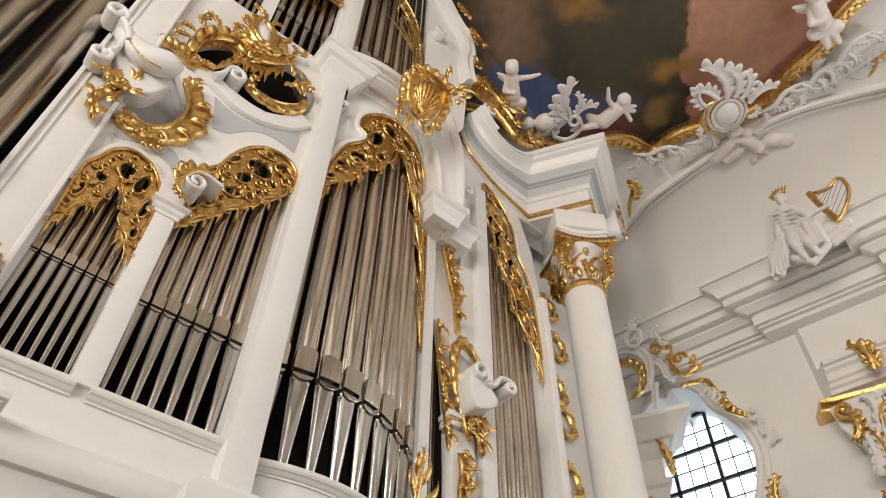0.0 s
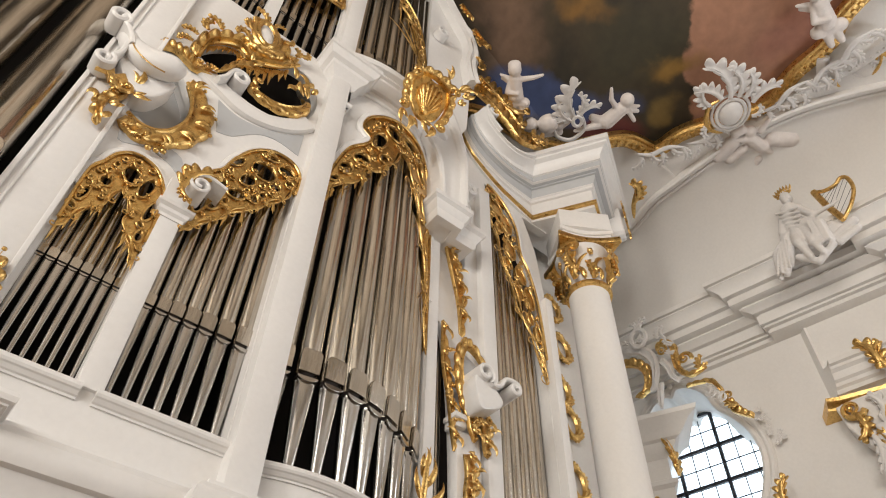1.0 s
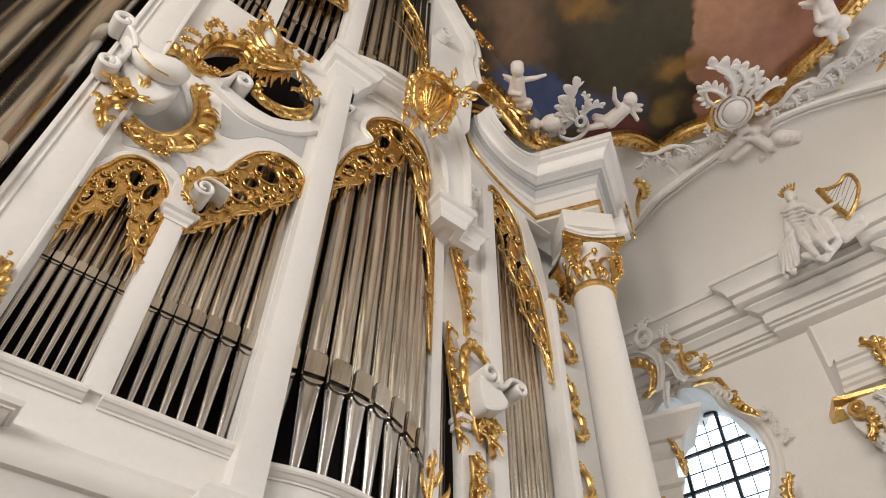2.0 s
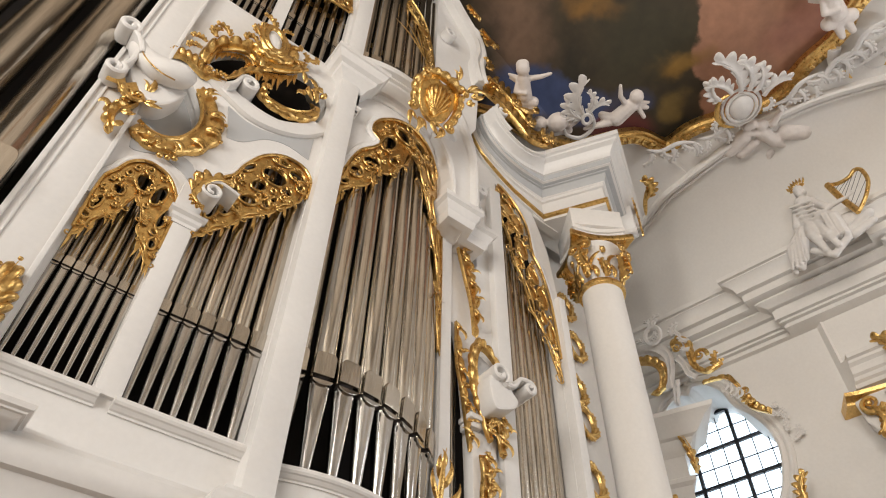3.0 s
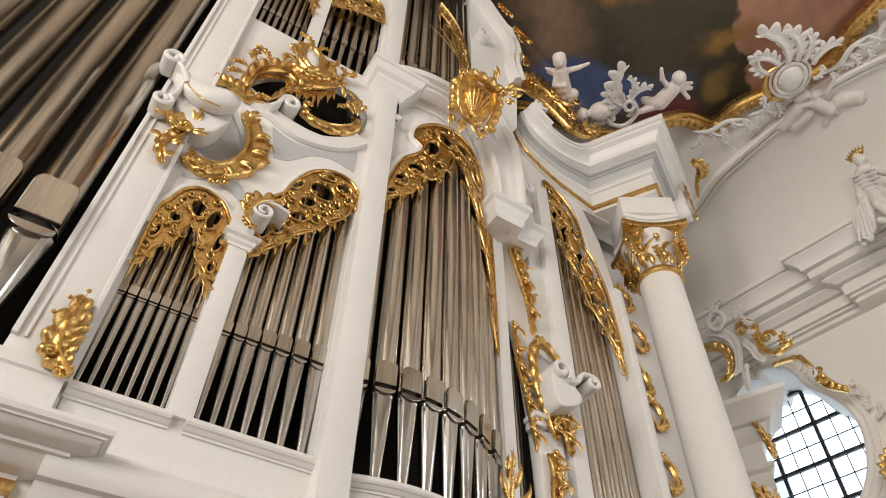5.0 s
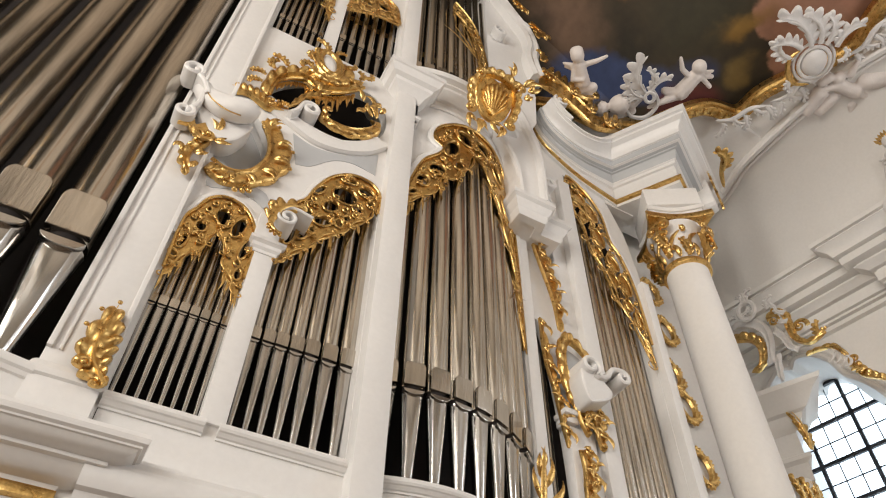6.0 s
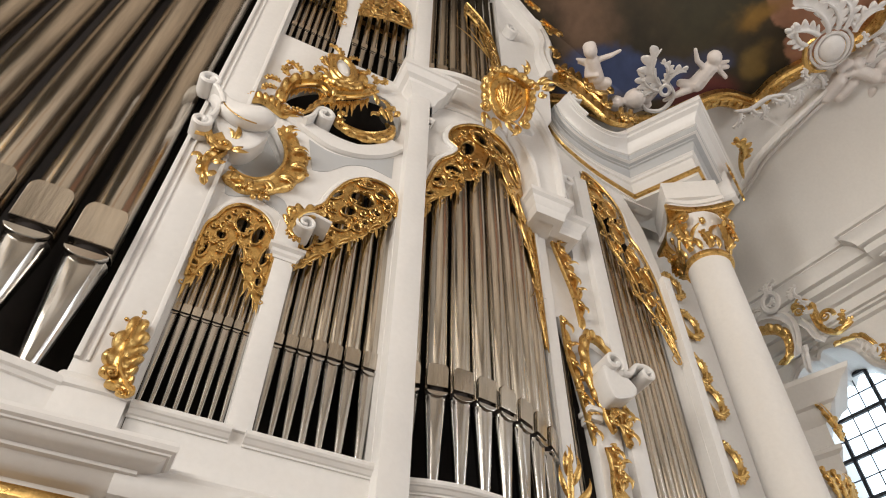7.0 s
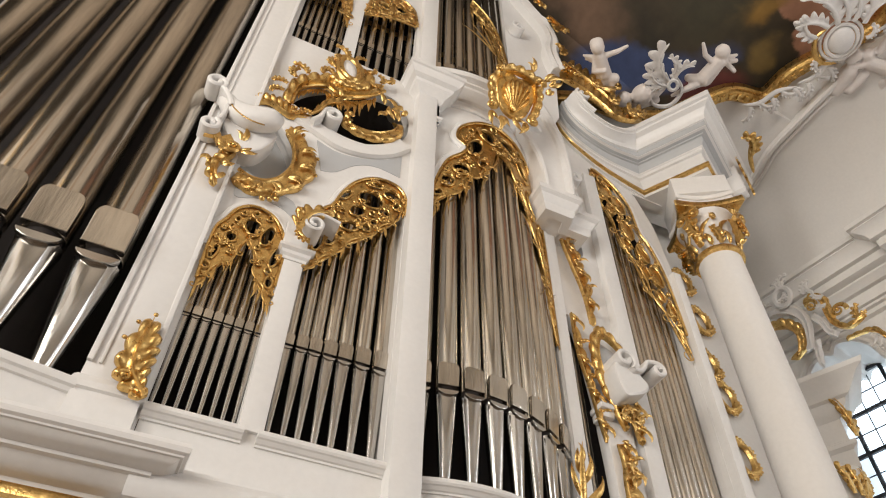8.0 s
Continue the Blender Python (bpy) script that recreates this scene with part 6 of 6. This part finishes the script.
reclining = [((0.3, 0, 0.42), (0.3, 0, 0.44), 0.12, 0.12), ((0.22, 0, 0.28), (-0.05, 0, 0.05), 0.12, 0.14), ((0.12, 0, 0.3), (0.02, -0.04, 0.5), 0.055, 0.045), ((0.02, -0.04, 0.5), (0.02, -0.04, 0.72), 0.045, 0.03),
             ((0.3, 0, 0.26), (0.42, -0.03, 0.02), 0.05, 0.04), ((-0.08, 0, 0.02), (-0.35, -0.05, 0.0), 0.095, 0.06), ((-0.35, -0.05, 0.0), (-0.62, -0.05, -0.04), 0.06, 0.035), ((-0.1, 0, 0.05), (-0.3, 0.02, 0.15), 0.09, 0.07), ((0.3, 0.08, 0.2), (0.5, 0.1, 0.12), 0.06, 0.04), ((0.3, 0.08, 0.26), (0.52, 0.1, 0.22), 0.05, 0.03)]
cloud_group = [((-0.1, 0, 0.3), (0.0, 0, 0.3), 0.12, 0.12), ((0.15, 0, 0.15), (0.16, 0, 0.17), 0.13, 0.13), ((0.1, 0, 0.0), (0.25, 0, -0.35), 0.15, 0.15), ((0.25, 0, -0.35), (0.35, 0, -0.55), 0.12, 0.07), ((-0.25, 0.05, 0.05), (-0.6, 0.05, -0.15), 0.17, 0.14),
               ((-0.4, 0.05, -0.3), (-0.1, 0.05, -0.2), 0.15, 0.14), ((0.5, 0.08, -0.3), (0.8, 0.1, -0.5), 0.2, 0.22), ((0.6, 0.1, -0.6), (0.4, 0.1, -0.6), 0.16, 0.16), ((0.1, 0.02, -0.6), (-0.2, 0.02, -1.0), 0.11, 0.05), ((0.35, -0.02, 0.1), (0.55, -0.02, 0.25), 0.09, 0.05), ((-0.2, 0, 0.15), (0.1, -0.05, 0.0), 0.08, 0.07)]
pair_heads = [((0, 0, 0), (0.02, 0, 0.02), 0.2, 0.19), ((-0.28, 0, 0.02), (-0.3, 0, 0.0), 0.15, 0.14), ((0.2, 0.05, -0.08), (0.35, 0.05, -0.02), 0.1, 0.05), ((-0.1, 0.05, -0.2), (0.2, 0.05, -0.2), 0.1, 0.08)]
figure("cherub_statue", "pale stucco cherub standing on the gilded ledge", ceiling_frame(4.42, 3.85, 9.9, 225) @ Matrix.Scale(0.85, 4), standing, PINKISH, 0.016, 1.08)
figure("cherub_statue", "pale stucco cherub reclining on the gilded frame", ceiling_frame(5.93, 3.2, 9.95, 222) @ Matrix.Scale(0.92, 4), reclining, PINKISH, 0.016, 1.05)
figure("cherub_statue", "white stucco cherub seated on the gilded frame", ceiling_frame(7.1, 0.02, 9.9, 195), standing, PINKISH, 0.016, 1.08)
figure("cherub_statue", "pale stucco cherub heads and small clouds above the wing", ceiling_frame(5.13, 3.85, 9.9, 225), pair_heads, PINKISH)
figure("cloud_statue", "pale stucco cherubs on drifting clouds below the frame", ceiling_frame(8.0, 2.0, 10.05, 198) @ Matrix.Scale(0.82, 4), cloud_group, PINKISH, 0.018, 0.95)


def build_king():
    m = Matrix(((0, 1, 0, 8.78), (-1, 0, 0, 2.0), (0, 0, 1, 8.3), (0, 0, 0, 1)))
    limbs = [((-0.06, -0.03, 0.8), (-0.06, -0.04, 0.86), 0.105, 0.1), ((-0.07, -0.06, 0.66), (-0.07, -0.05, 0.74), 0.06, 0.06), ((-0.06, -0.1, 0.72), (-0.05, -0.11, 0.7), 0.06, 0.05), ((-0.09, -0.08, 0.5), (-0.14, -0.08, 0.1), 0.16, 0.17), ((-0.21, -0.08, 0.46), (0.04, -0.08, 0.42), 0.1, 0.1),
             ((-0.22, -0.1, 0.46), (-0.31, -0.14, 0.1), 0.08, 0.09), ((0.04, -0.1, 0.42), (0.21, -0.18, 0.06), 0.08, 0.07), ((0.21, -0.18, 0.06), (0.51, -0.18, 0.02), 0.055, 0.03), ((0.51, -0.18, 0.02), (0.6, -0.18, 0.1), 0.03, 0.015), ((0.51, -0.18, 0.02), (0.62, -0.18, 0.03), 0.025, 0.015),
             ((-0.3, -0.08, 0.0), (0.0, -0.08, 0.0), 0.15, 0.15), ((-0.15, -0.15, -0.05), (-0.13, -0.33, -0.4), 0.12, 0.095), ((-0.13, -0.33, -0.4), (-0.08, -0.3, -0.72), 0.08, 0.055), ((0.0, -0.15, -0.1), (0.06, -0.33, -0.54), 0.12, 0.09), ((0.06, -0.33, -0.54), (0.1, -0.3, -0.78), 0.07, 0.05),
             ((0.08, -0.2, -0.05), (0.24, -0.28, -0.27), 0.12, 0.1), ((0.24, -0.28, -0.27), (0.27, -0.28, -0.66), 0.09, 0.06), ((0.25, -0.24, -0.7), (-0.02, -0.24, -0.84), 0.06, 0.06), ((-0.02, -0.24, -0.84), (-0.25, -0.24, -0.57), 0.06, 0.06),
             ((-0.26, -0.2, -0.05), (-0.54, -0.23, -0.28), 0.07, 0.06), ((-0.54, -0.23, -0.28), (-0.62, -0.23, -0.72), 0.06, 0.05), ((-0.3, -0.2, -0.1), (-0.5, -0.25, -0.72), 0.08, 0.07), ((-0.26, -0.2, -0.15), (-0.4, -0.24, -0.6), 0.07, 0.06), ((0.3, -0.13, -0.52), (0.62, -0.13, -0.42), 0.08, 0.08), ((0.32, -0.13, -0.62), (0.62, -0.13, -0.58), 0.07, 0.06), ((-0.1, 0.0, -0.1), (0.3, 0.0, -0.3), 0.2, 0.2)]
    limbs += [((-0.26 + 0.02 * k, -0.22, 0.46 - 0.1 * k), (0.06, -0.26, 0.3 - 0.1 * k), 0.025, 0.03) for k in range(5)]  # folds of the robe
    limbs += [((0.12 + 0.05 * k, -0.36, -0.14 - 0.04 * k), (0.12 + 0.05 * k, -0.35, -0.66), 0.022, 0.026) for k in range(4)]
    limbs += [((-0.3 - 0.06 * k, -0.3, -0.16 - 0.05 * k), (-0.4 - 0.07 * k, -0.32, -0.72), 0.024, 0.026) for k in range(4)]
    figure("king_statue", "white stucco seated statue in draped robes on the cornice", m, limbs, STUCCO, 0.014, 0.92)
    c = Carving(0, matrix=m @ Matrix.Translation((-0.05, -0.04, -0.1)))
    c.ring(-0.01, 1.03, 0.115, 0.03, 0, 0.02, 0.0)
    for k in range(7):
        c.leaf(-0.12 + 0.037 * k, 1.04, 110 - 7 * k, 0.14, 0, 0.024, 0.05 * math.sin(math.pi * k / 6), 0.0)
    tagged(c.done("crown", GOLD, None), "gilded spiked crown on the statue's head", "crown")
    harp = thing("harp", "gilded harp with thin strings beside the seated statue", "harp", (0, 0, 0))
    c = Carving(-0.13, matrix=m)
    neck = smooth_line([(0.36, 0.5), (0.5, 0.4), (0.67, 0.38), (0.78, 0.44), (0.86, 0.36), (0.85, 0.1), (0.7, -0.14), (0.52, -0.3)], 7)
    c.strand(neck, 0.032, 0.9, 0.0, "even", 8)
    c.done("pillar_and_neck", GOLD, harp)
    c = Carving(-0.13, matrix=m)
    c.strand([(0.36, 0.51), (0.42, 0.1), (0.52, -0.3)], 0.05, 0.9, 0.0, "even", 8)
    c.done("soundboard", GOLD, harp)
    for k in range(8):
        c = Carving(-0.13, matrix=m)
        p = neck[5 + 4 * k]
        c.strand([(0.38 + 0.015 * k, 0.4 - 0.085 * k), (float(p[0]), float(p[1]))], 0.005, 1, 0.0, "even", 4)
        c.done("string", IRON, harp)


build_king()


# ---------------------------------------------------------------- the window and the side wall's ornaments
_d = Vector((-0.2, 1)).normalized()
WALL = Matrix(((_d.x, _d.y, 0, 9.95), (_d.y, -_d.x, 0, 1.0), (0, 0, 1, 0), (0, 0, 0, 1)))
# local to the wall: x runs towards the organ, seen from the room it runs to the left; out is the room's side


def build_window():
    win = tagged(new("window_1"), "tall curved window of clear leaded panes with black bars", "window", kind="structure")
    bm = bmesh.new()
    ln = window_outline(-0.0) + window_outline(-0.0)[:1]
    bm_strip(bm, ln, lambda x: 0.0, [(-0.02, 0.0), (0.05, 0.0), (0.07, -0.04), (0.05, -0.08), (0.03, -0.09), (0.06, -0.13), (0.06, -0.17), (0.03, -0.2), (-0.02, -0.2)])
    bm.transform(WALL)
    part("window_frame", bm, PLASTER, win)
    x0, z0, dx, dz = 3.04, 3.29, 0.25, 0.32

    def bars(nm, w, d, vertical, at):
        bm = bmesh.new()
        if vertical:
            bm_box(bm, at - w / 2, at + w / 2, 0.86 - d, 0.86, 3.3, 7.5)
        else:
            bm_box(bm, WIN - 1.5, WIN + 1.5, 0.86 - d, 0.86, at - w / 2, at + w / 2)
        bm.transform(WALL)
        part(nm, bm, IRON, win, smooth=False)

    for i in range(12):
        thick = i % 3 == 1
        bars("iron_bar" if thick else "lead_came", 0.055 if thick else 0.014, 0.05 if thick else 0.02, True, x0 + dx * i)
    for i in range(14):
        thick = i % 2 == 0
        bars("iron_bar" if thick else "lead_came", 0.055 if thick else 0.014, 0.05 if thick else 0.02, False, z0 + dz * i)
    bm = bmesh.new()
    bm_box(bm, 0, dx, 0.862, 0.868, 0, dz)
    bm.transform(WALL.to_3x3().to_4x4())
    me = bpy.data.meshes.new("pane")
    bm.to_mesh(me)
    bm.free()
    me.materials.append(GLASS)
    for i in range(11):
        for j in range(13):
            ob = new("pane", me)
            ob.parent = win
            ob.location = WALL @ Vector((x0 + dx * i, 0, z0 + dz * j))
            ob.visible_shadow = False
    # bright overcast sky outside
    m = bpy.data.materials.new("white_sky")
    m.use_nodes = True
    nt = m.node_tree
    nt.nodes.remove(nt.nodes["Principled BSDF"])
    em = nt.nodes.new("ShaderNodeEmission")
    em.inputs[0].default_value, em.inputs[1].default_value = (0.80, 0.91, 1.0, 1), 4.0
    nt.links.new(em.outputs[0], nt.nodes["Material Output"].inputs[0])
    bm = bmesh.new()
    bm_box(bm, 0.5, 9, 4.0, 4.1, -1, 13)
    bm.transform(WALL)
    tagged(part("backdrop", bm, m), "bright white overcast sky outside the window", "sky", kind="structure")


build_window()


def wall_ornament(name, label, draw, mat, out=0.0):
    c = Carving(-out, matrix=WALL)
    draw(c)
    return tagged(c.done(name, mat, None), label, "ornament")


def build_crest():
    """Rocaille over the window, curling forward under the cornice."""
    top = tagged(new("window_crest"), "white stucco rocaille crest with gilded scrolls over the window", "ornament")

    def piece(name, out, mat, draw, label=""):
        c = Carving(-out, matrix=Matrix.Scale(0.97, 4) @ WALL)
        draw(c)
        c.done(name, mat, top, label)

    def band(name, out, mat, a, b, h, lobes, label=""):
        piece(name, out, mat, lambda c: c.band(smooth_line(a, 6), smooth_line(b, 6), h, lobes, 0.12), label)

    gl, wl = "gilded scroll", "white stucco scroll"
    piece("ring", 0.55, STUCCO, lambda c: c.ring(4.43, 8.05, 0.14, 0.18, 0, 0.045, 0.05))
    for x, z, a, ln, b in ((4.5, 8.2, 130, 0.24, -80), (4.42, 8.24, 90, 0.26, 70), (4.32, 8.15, 50, 0.22, 80), (4.56, 8.05, 200, 0.2, -80), (4.3, 7.95, 20, 0.2, 80), (4.1, 7.88, 80, 0.24, 70), (3.98, 7.84, 50, 0.22, 60), (3.86, 7.66, 20, 0.22, 60), (3.88, 7.5, 0, 0.18, 60), (4.86, 7.98, 120, 0.22, 70)):
        piece("leaf", 0.5, STUCCO, lambda c: c.acanthus(x, z, a, ln, b, 0.04, 3, 0.06))
    band("white_scroll", 0.46, STUCCO, [(4.86, 7.92), (4.55, 7.8), (4.36, 7.5), (4.41, 7.1), (4.5, 6.98)], [(4.81, 8.04), (4.48, 7.98), (4.26, 7.72), (4.24, 7.39), (4.36, 7.0)], 0.1, 0, wl)
    band("gilt_scroll", 0.44, GOLD, [(4.84, 7.69), (4.64, 7.57), (4.53, 7.34), (4.6, 7.08), (4.78, 7.04)], [(4.86, 7.88), (4.56, 7.75), (4.38, 7.46), (4.44, 7.1), (4.66, 6.96)], 0.1, 8, gl)
    band("gilt_scroll", 0.5, GOLD, [(4.21, 7.71), (4.06, 7.76), (3.96, 7.63), (3.98, 7.37), (3.94, 7.12), (3.75, 6.94), (3.52, 6.98)], [(4.21, 7.83), (4.01, 7.86), (3.84, 7.66), (3.86, 7.37), (3.84, 7.16), (3.71, 7.03), (3.46, 7.08)], 0.09, 10, gl)
    piece("gilt_curl", 0.52, GOLD, lambda c: c.spiral(4.1, 7.62, 0.12, 60, 1.4, 0.035, 0.05), gl)
    piece("gilt_curl", 0.5, GOLD, lambda c: c.spiral(3.77, 7.3, 0.13, 200, -1.4, 0.04, 0.05), gl)
    band("white_scroll", 0.44, STUCCO, [(4.24, 7.5), (4.14, 7.3), (4.1, 7.1), (4.0, 6.98)], [(4.14, 7.6), (4.04, 7.36), (4.0, 7.14), (3.92, 7.04)], 0.08, 0, wl)
    band("drop", 0.4, STUCCO, [(4.36, 7.15), (4.4, 6.9), (4.42, 6.68)], [(4.24, 7.15), (4.3, 6.9), (4.36, 6.66)], 0.08, 3, wl)
    for x, z, a, ln, b in ((3.55, 7.02, 60, 0.26, 60), (3.48, 7.02, 20, 0.22, 80), (3.6, 6.98, 100, 0.18, 70)):
        piece("gilt_leaf", 0.42, GOLD, lambda c: c.acanthus(x, z, a, ln, b, 0.03, 4, 0.06), "gilded leaf")
    band("gilt_scroll", 0.24, GOLD, [(3.96, 6.98), (3.75, 6.95), (3.56, 6.88), (3.46, 6.68)], [(3.96, 7.04), (3.74, 7.02), (3.5, 6.95), (3.39, 6.68)], 0.07, 5, gl)
    for k in range(4):
        piece("white_rib", 0.2, STUCCO, lambda c: c.c_scroll((3.68 - 0.06 * k, 6.72 - 0.07 * k), (3.6 - 0.06 * k, 6.9 - 0.08 * k), 0.05, 0.026, 0.04))
    band("gilt_leaf", 0.1, GOLD, [(3.45, 6.6), (3.43, 6.38), (3.31, 6.25), (3.15, 6.13)], [(3.35, 6.62), (3.29, 6.46), (3.22, 6.34), (3.11, 6.22)], 0.07, 5, "gilded leaf")
    piece("gilt_curl", 0.12, GOLD, lambda c: c.spiral(3.38, 6.62, 0.09, -60, 1.3, 0.032, 0.05), gl)
    piece("gilt_leaf", 0.12, GOLD, lambda c: c.acanthus(3.3, 6.4, 20, 0.24, 70, 0.03, 4, 0.05), "gilded leaf")
    piece("gilt_leaf", 0.1, GOLD, lambda c: c.acanthus(3.12, 4.7, 80, 0.4, 40, 0.036, 4, 0.05), "gilded leaf")


build_crest()


def blossoms(c):
    for k in range(16):
        t = k / 15
        x, z = 3.08 - 0.2 * t + random.uniform(-0.07, 0.07), 6.26 - 0.62 * t + random.uniform(-0.08, 0.08)
        c.shell(x, z, 0.06, 0, 300, 6, 0.016, 0.04)


wall_ornament("stucco_blossom", "grey stucco blossoms trailing down beside the window", blossoms, STUCCO, 0.06)


def build_pilaster():
    pil = thing("pilaster", "white wall pilaster with a gilded leaf capital", "pilaster")
    w = WALL

    def bx(nm, x0, x1, out, z0, z1, mat, bev=0.01):
        bm = bmesh.new()
        bm_box(bm, x0, x1, -out, 0.02, z0, z1, bev)
        bm.transform(w)
        return part(nm, bm, mat, pil)

    bx("shaft", 0.7, 1.75, 0.2, -1.6, 4.75, PLASTER)
    prof = [(-0.05, 6.0), (0.16, 6.0), (0.17, 6.06), (0.21, 6.09), (0.22, 6.14), (0.26, 6.17), (0.28, 6.27), (0.33, 6.31), (0.335, 6.35), (0.38, 6.37), (0.39, 6.43), (0.2, 6.46), (0.1, 6.5), (0.1, 7.3), (-0.05, 7.3)]
    bm = bmesh.new()
    bm_sweep(bm, [(o, z) for o, z in prof], [(9.52, 3.0), (9.58, 2.95), (9.9, 1.2), (10.0, 0.2)])
    part("impost", bm, PLASTER, pil)
    bm = bmesh.new()
    bm_sweep(bm, [(-0.05, 5.7), (0.3, 5.7), (0.31, 5.73), (0.34, 5.74), (0.37, 5.78), (0.4, 5.79), (0.41, 5.84), (-0.05, 5.84)], [(9.45, 3.2), (9.58, 3.02), (9.8, 2.45), (9.9, 1.9)])
    part("abacus", bm, GOLD, pil, "gilded curved abacus")
    me = plate([[(0.75, 4.6), (1.7, 4.6), (1.8, 5.0), (2.0, 5.4), (2.05, 5.78), (0.5, 5.78), (0.6, 5.2)]], 0.3, 0.03)
    me.transform(WALL @ Matrix.Translation((0, -0.3, 0)))
    mesh_object("bell", me, PLASTER, pil)
    for x, z, a, ln, b, k in ((1.85, 5.55, -120, 0.4, 60, 0), (1.75, 5.2, -100, 0.5, 30, 1), (1.5, 4.7, 80, 0.6, 20, 1), (1.65, 4.65, 110, 0.5, -40, 0), (1.3, 4.7, 90, 0.8, 0, 0), (1.2, 5.3, 60, 0.4, 60, 1), (1.55, 5.3, 120, 0.4, -60, 1), (1.6, 4.55, -60, 0.3, 50, 0), (1.35, 4.5, -90, 0.25, 30, 0), (0.9, 4.9, 70, 0.6, 30, 0)):
        c = Carving(-0.31, matrix=WALL)
        c.acanthus(x, z, a, ln, b, 0.05, 4, 0.04)
        c.done("leaf", STUCCO if k else GOLD, pil, "white carved leaf" if k else "gilded leaf")
    c = Carving(-0.32, matrix=WALL)
    c.spiral(1.85, 5.6, 0.16, 200, 1.5, 0.05, 0.04)
    c.ring(1.35, 5.3, 0.14, 0.2, 0, 0.05, 0.05)
    c.done("corner_scroll", GOLD, pil)
    c = Carving(-0.34, matrix=WALL)
    c.acanthus(1.3, 6.0, 110, 0.5, -60, 0.06, 4, 0.05)
    c.acanthus(1.2, 6.0, 60, 0.4, 60, 0.06, 4, 0.05)
    c.done("crowning_leaf", GOLD, pil)


build_pilaster()


def build_far_columns():
    # a pier behind the first column, with gilded cartouches
    pier = thing("pier", "white pier beside the organ with gilded cartouches", "pier")
    bm = bmesh.new()
    bm_box(bm, 5.75, 7.3, 5.05, 5.6, -1.6, 8.4, 0.02)
    part("shaft", bm, PLASTER, pier)
    for x, z in ((5.98, 5.62), (6.08, 5.15), (6.05, 4.3), (6.0, 7.1), (6.1, 6.4)):
        c = Carving(5.04)
        c.ring(x, z, 0.13, 0.2, 10, 0.05, 0.04)
        for a in range(0, 360, 60):
            c.acanthus(x + 0.12 * math.cos(radians(a)), z + 0.19 * math.sin(radians(a)), a + 70, 0.17, 70, 0.03, 4, 0.05)
        c.done("cartouche", GOLD, pier, "gilded cartouche")
    # capital block of the next column, before the window
    blk = thing("far_column", "white column with its stepped entablature block before the window", "column", (0, 0, 0))
    bm = bmesh.new()
    prof = [(-0.2, 4.75), (0.0, 4.75), (0.0, 5.0), (0.06, 5.04), (0.06, 5.1), (0.0, 5.14), (0.0, 5.45), (0.05, 5.5), (0.12, 5.58), (0.14, 5.64), (0.2, 5.66), (0.26, 5.72), (0.34, 5.82), (0.44, 5.88), (0.46, 5.94), (-0.2, 5.97)]
    bm_sweep(bm, prof, [(7.92, 5.95), (7.96, 5.35), (8.12, 5.0), (8.45, 5.3)])
    part("block", bm, PLASTER, blk)
    bm = bmesh.new()
    bm_lathe(bm, [(0.24, -1.6), (0.24, 4.3), (0.3, 4.5), (0.36, 4.7), (0.36, 4.76)], (8.08, 5.4, 0), 32)
    part("shaft", bm, PLASTER, blk)
    c = Carving(5.1)
    for x, a in ((7.85, 100), (7.98, 90), (8.1, 80), (8.02, 60)):
        c.acanthus(x, 4.35, a, 0.35, 20, 0.05, 4, 0.02)
    c.done("capital_leaf", GOLD, blk)
    c = Carving(4.95)
    c.acanthus(8.16, 5.15, 90, 0.5, 30, 0.05, 4, 0.03)
    c.done("corner_leaf", GOLD, blk)


build_far_columns()
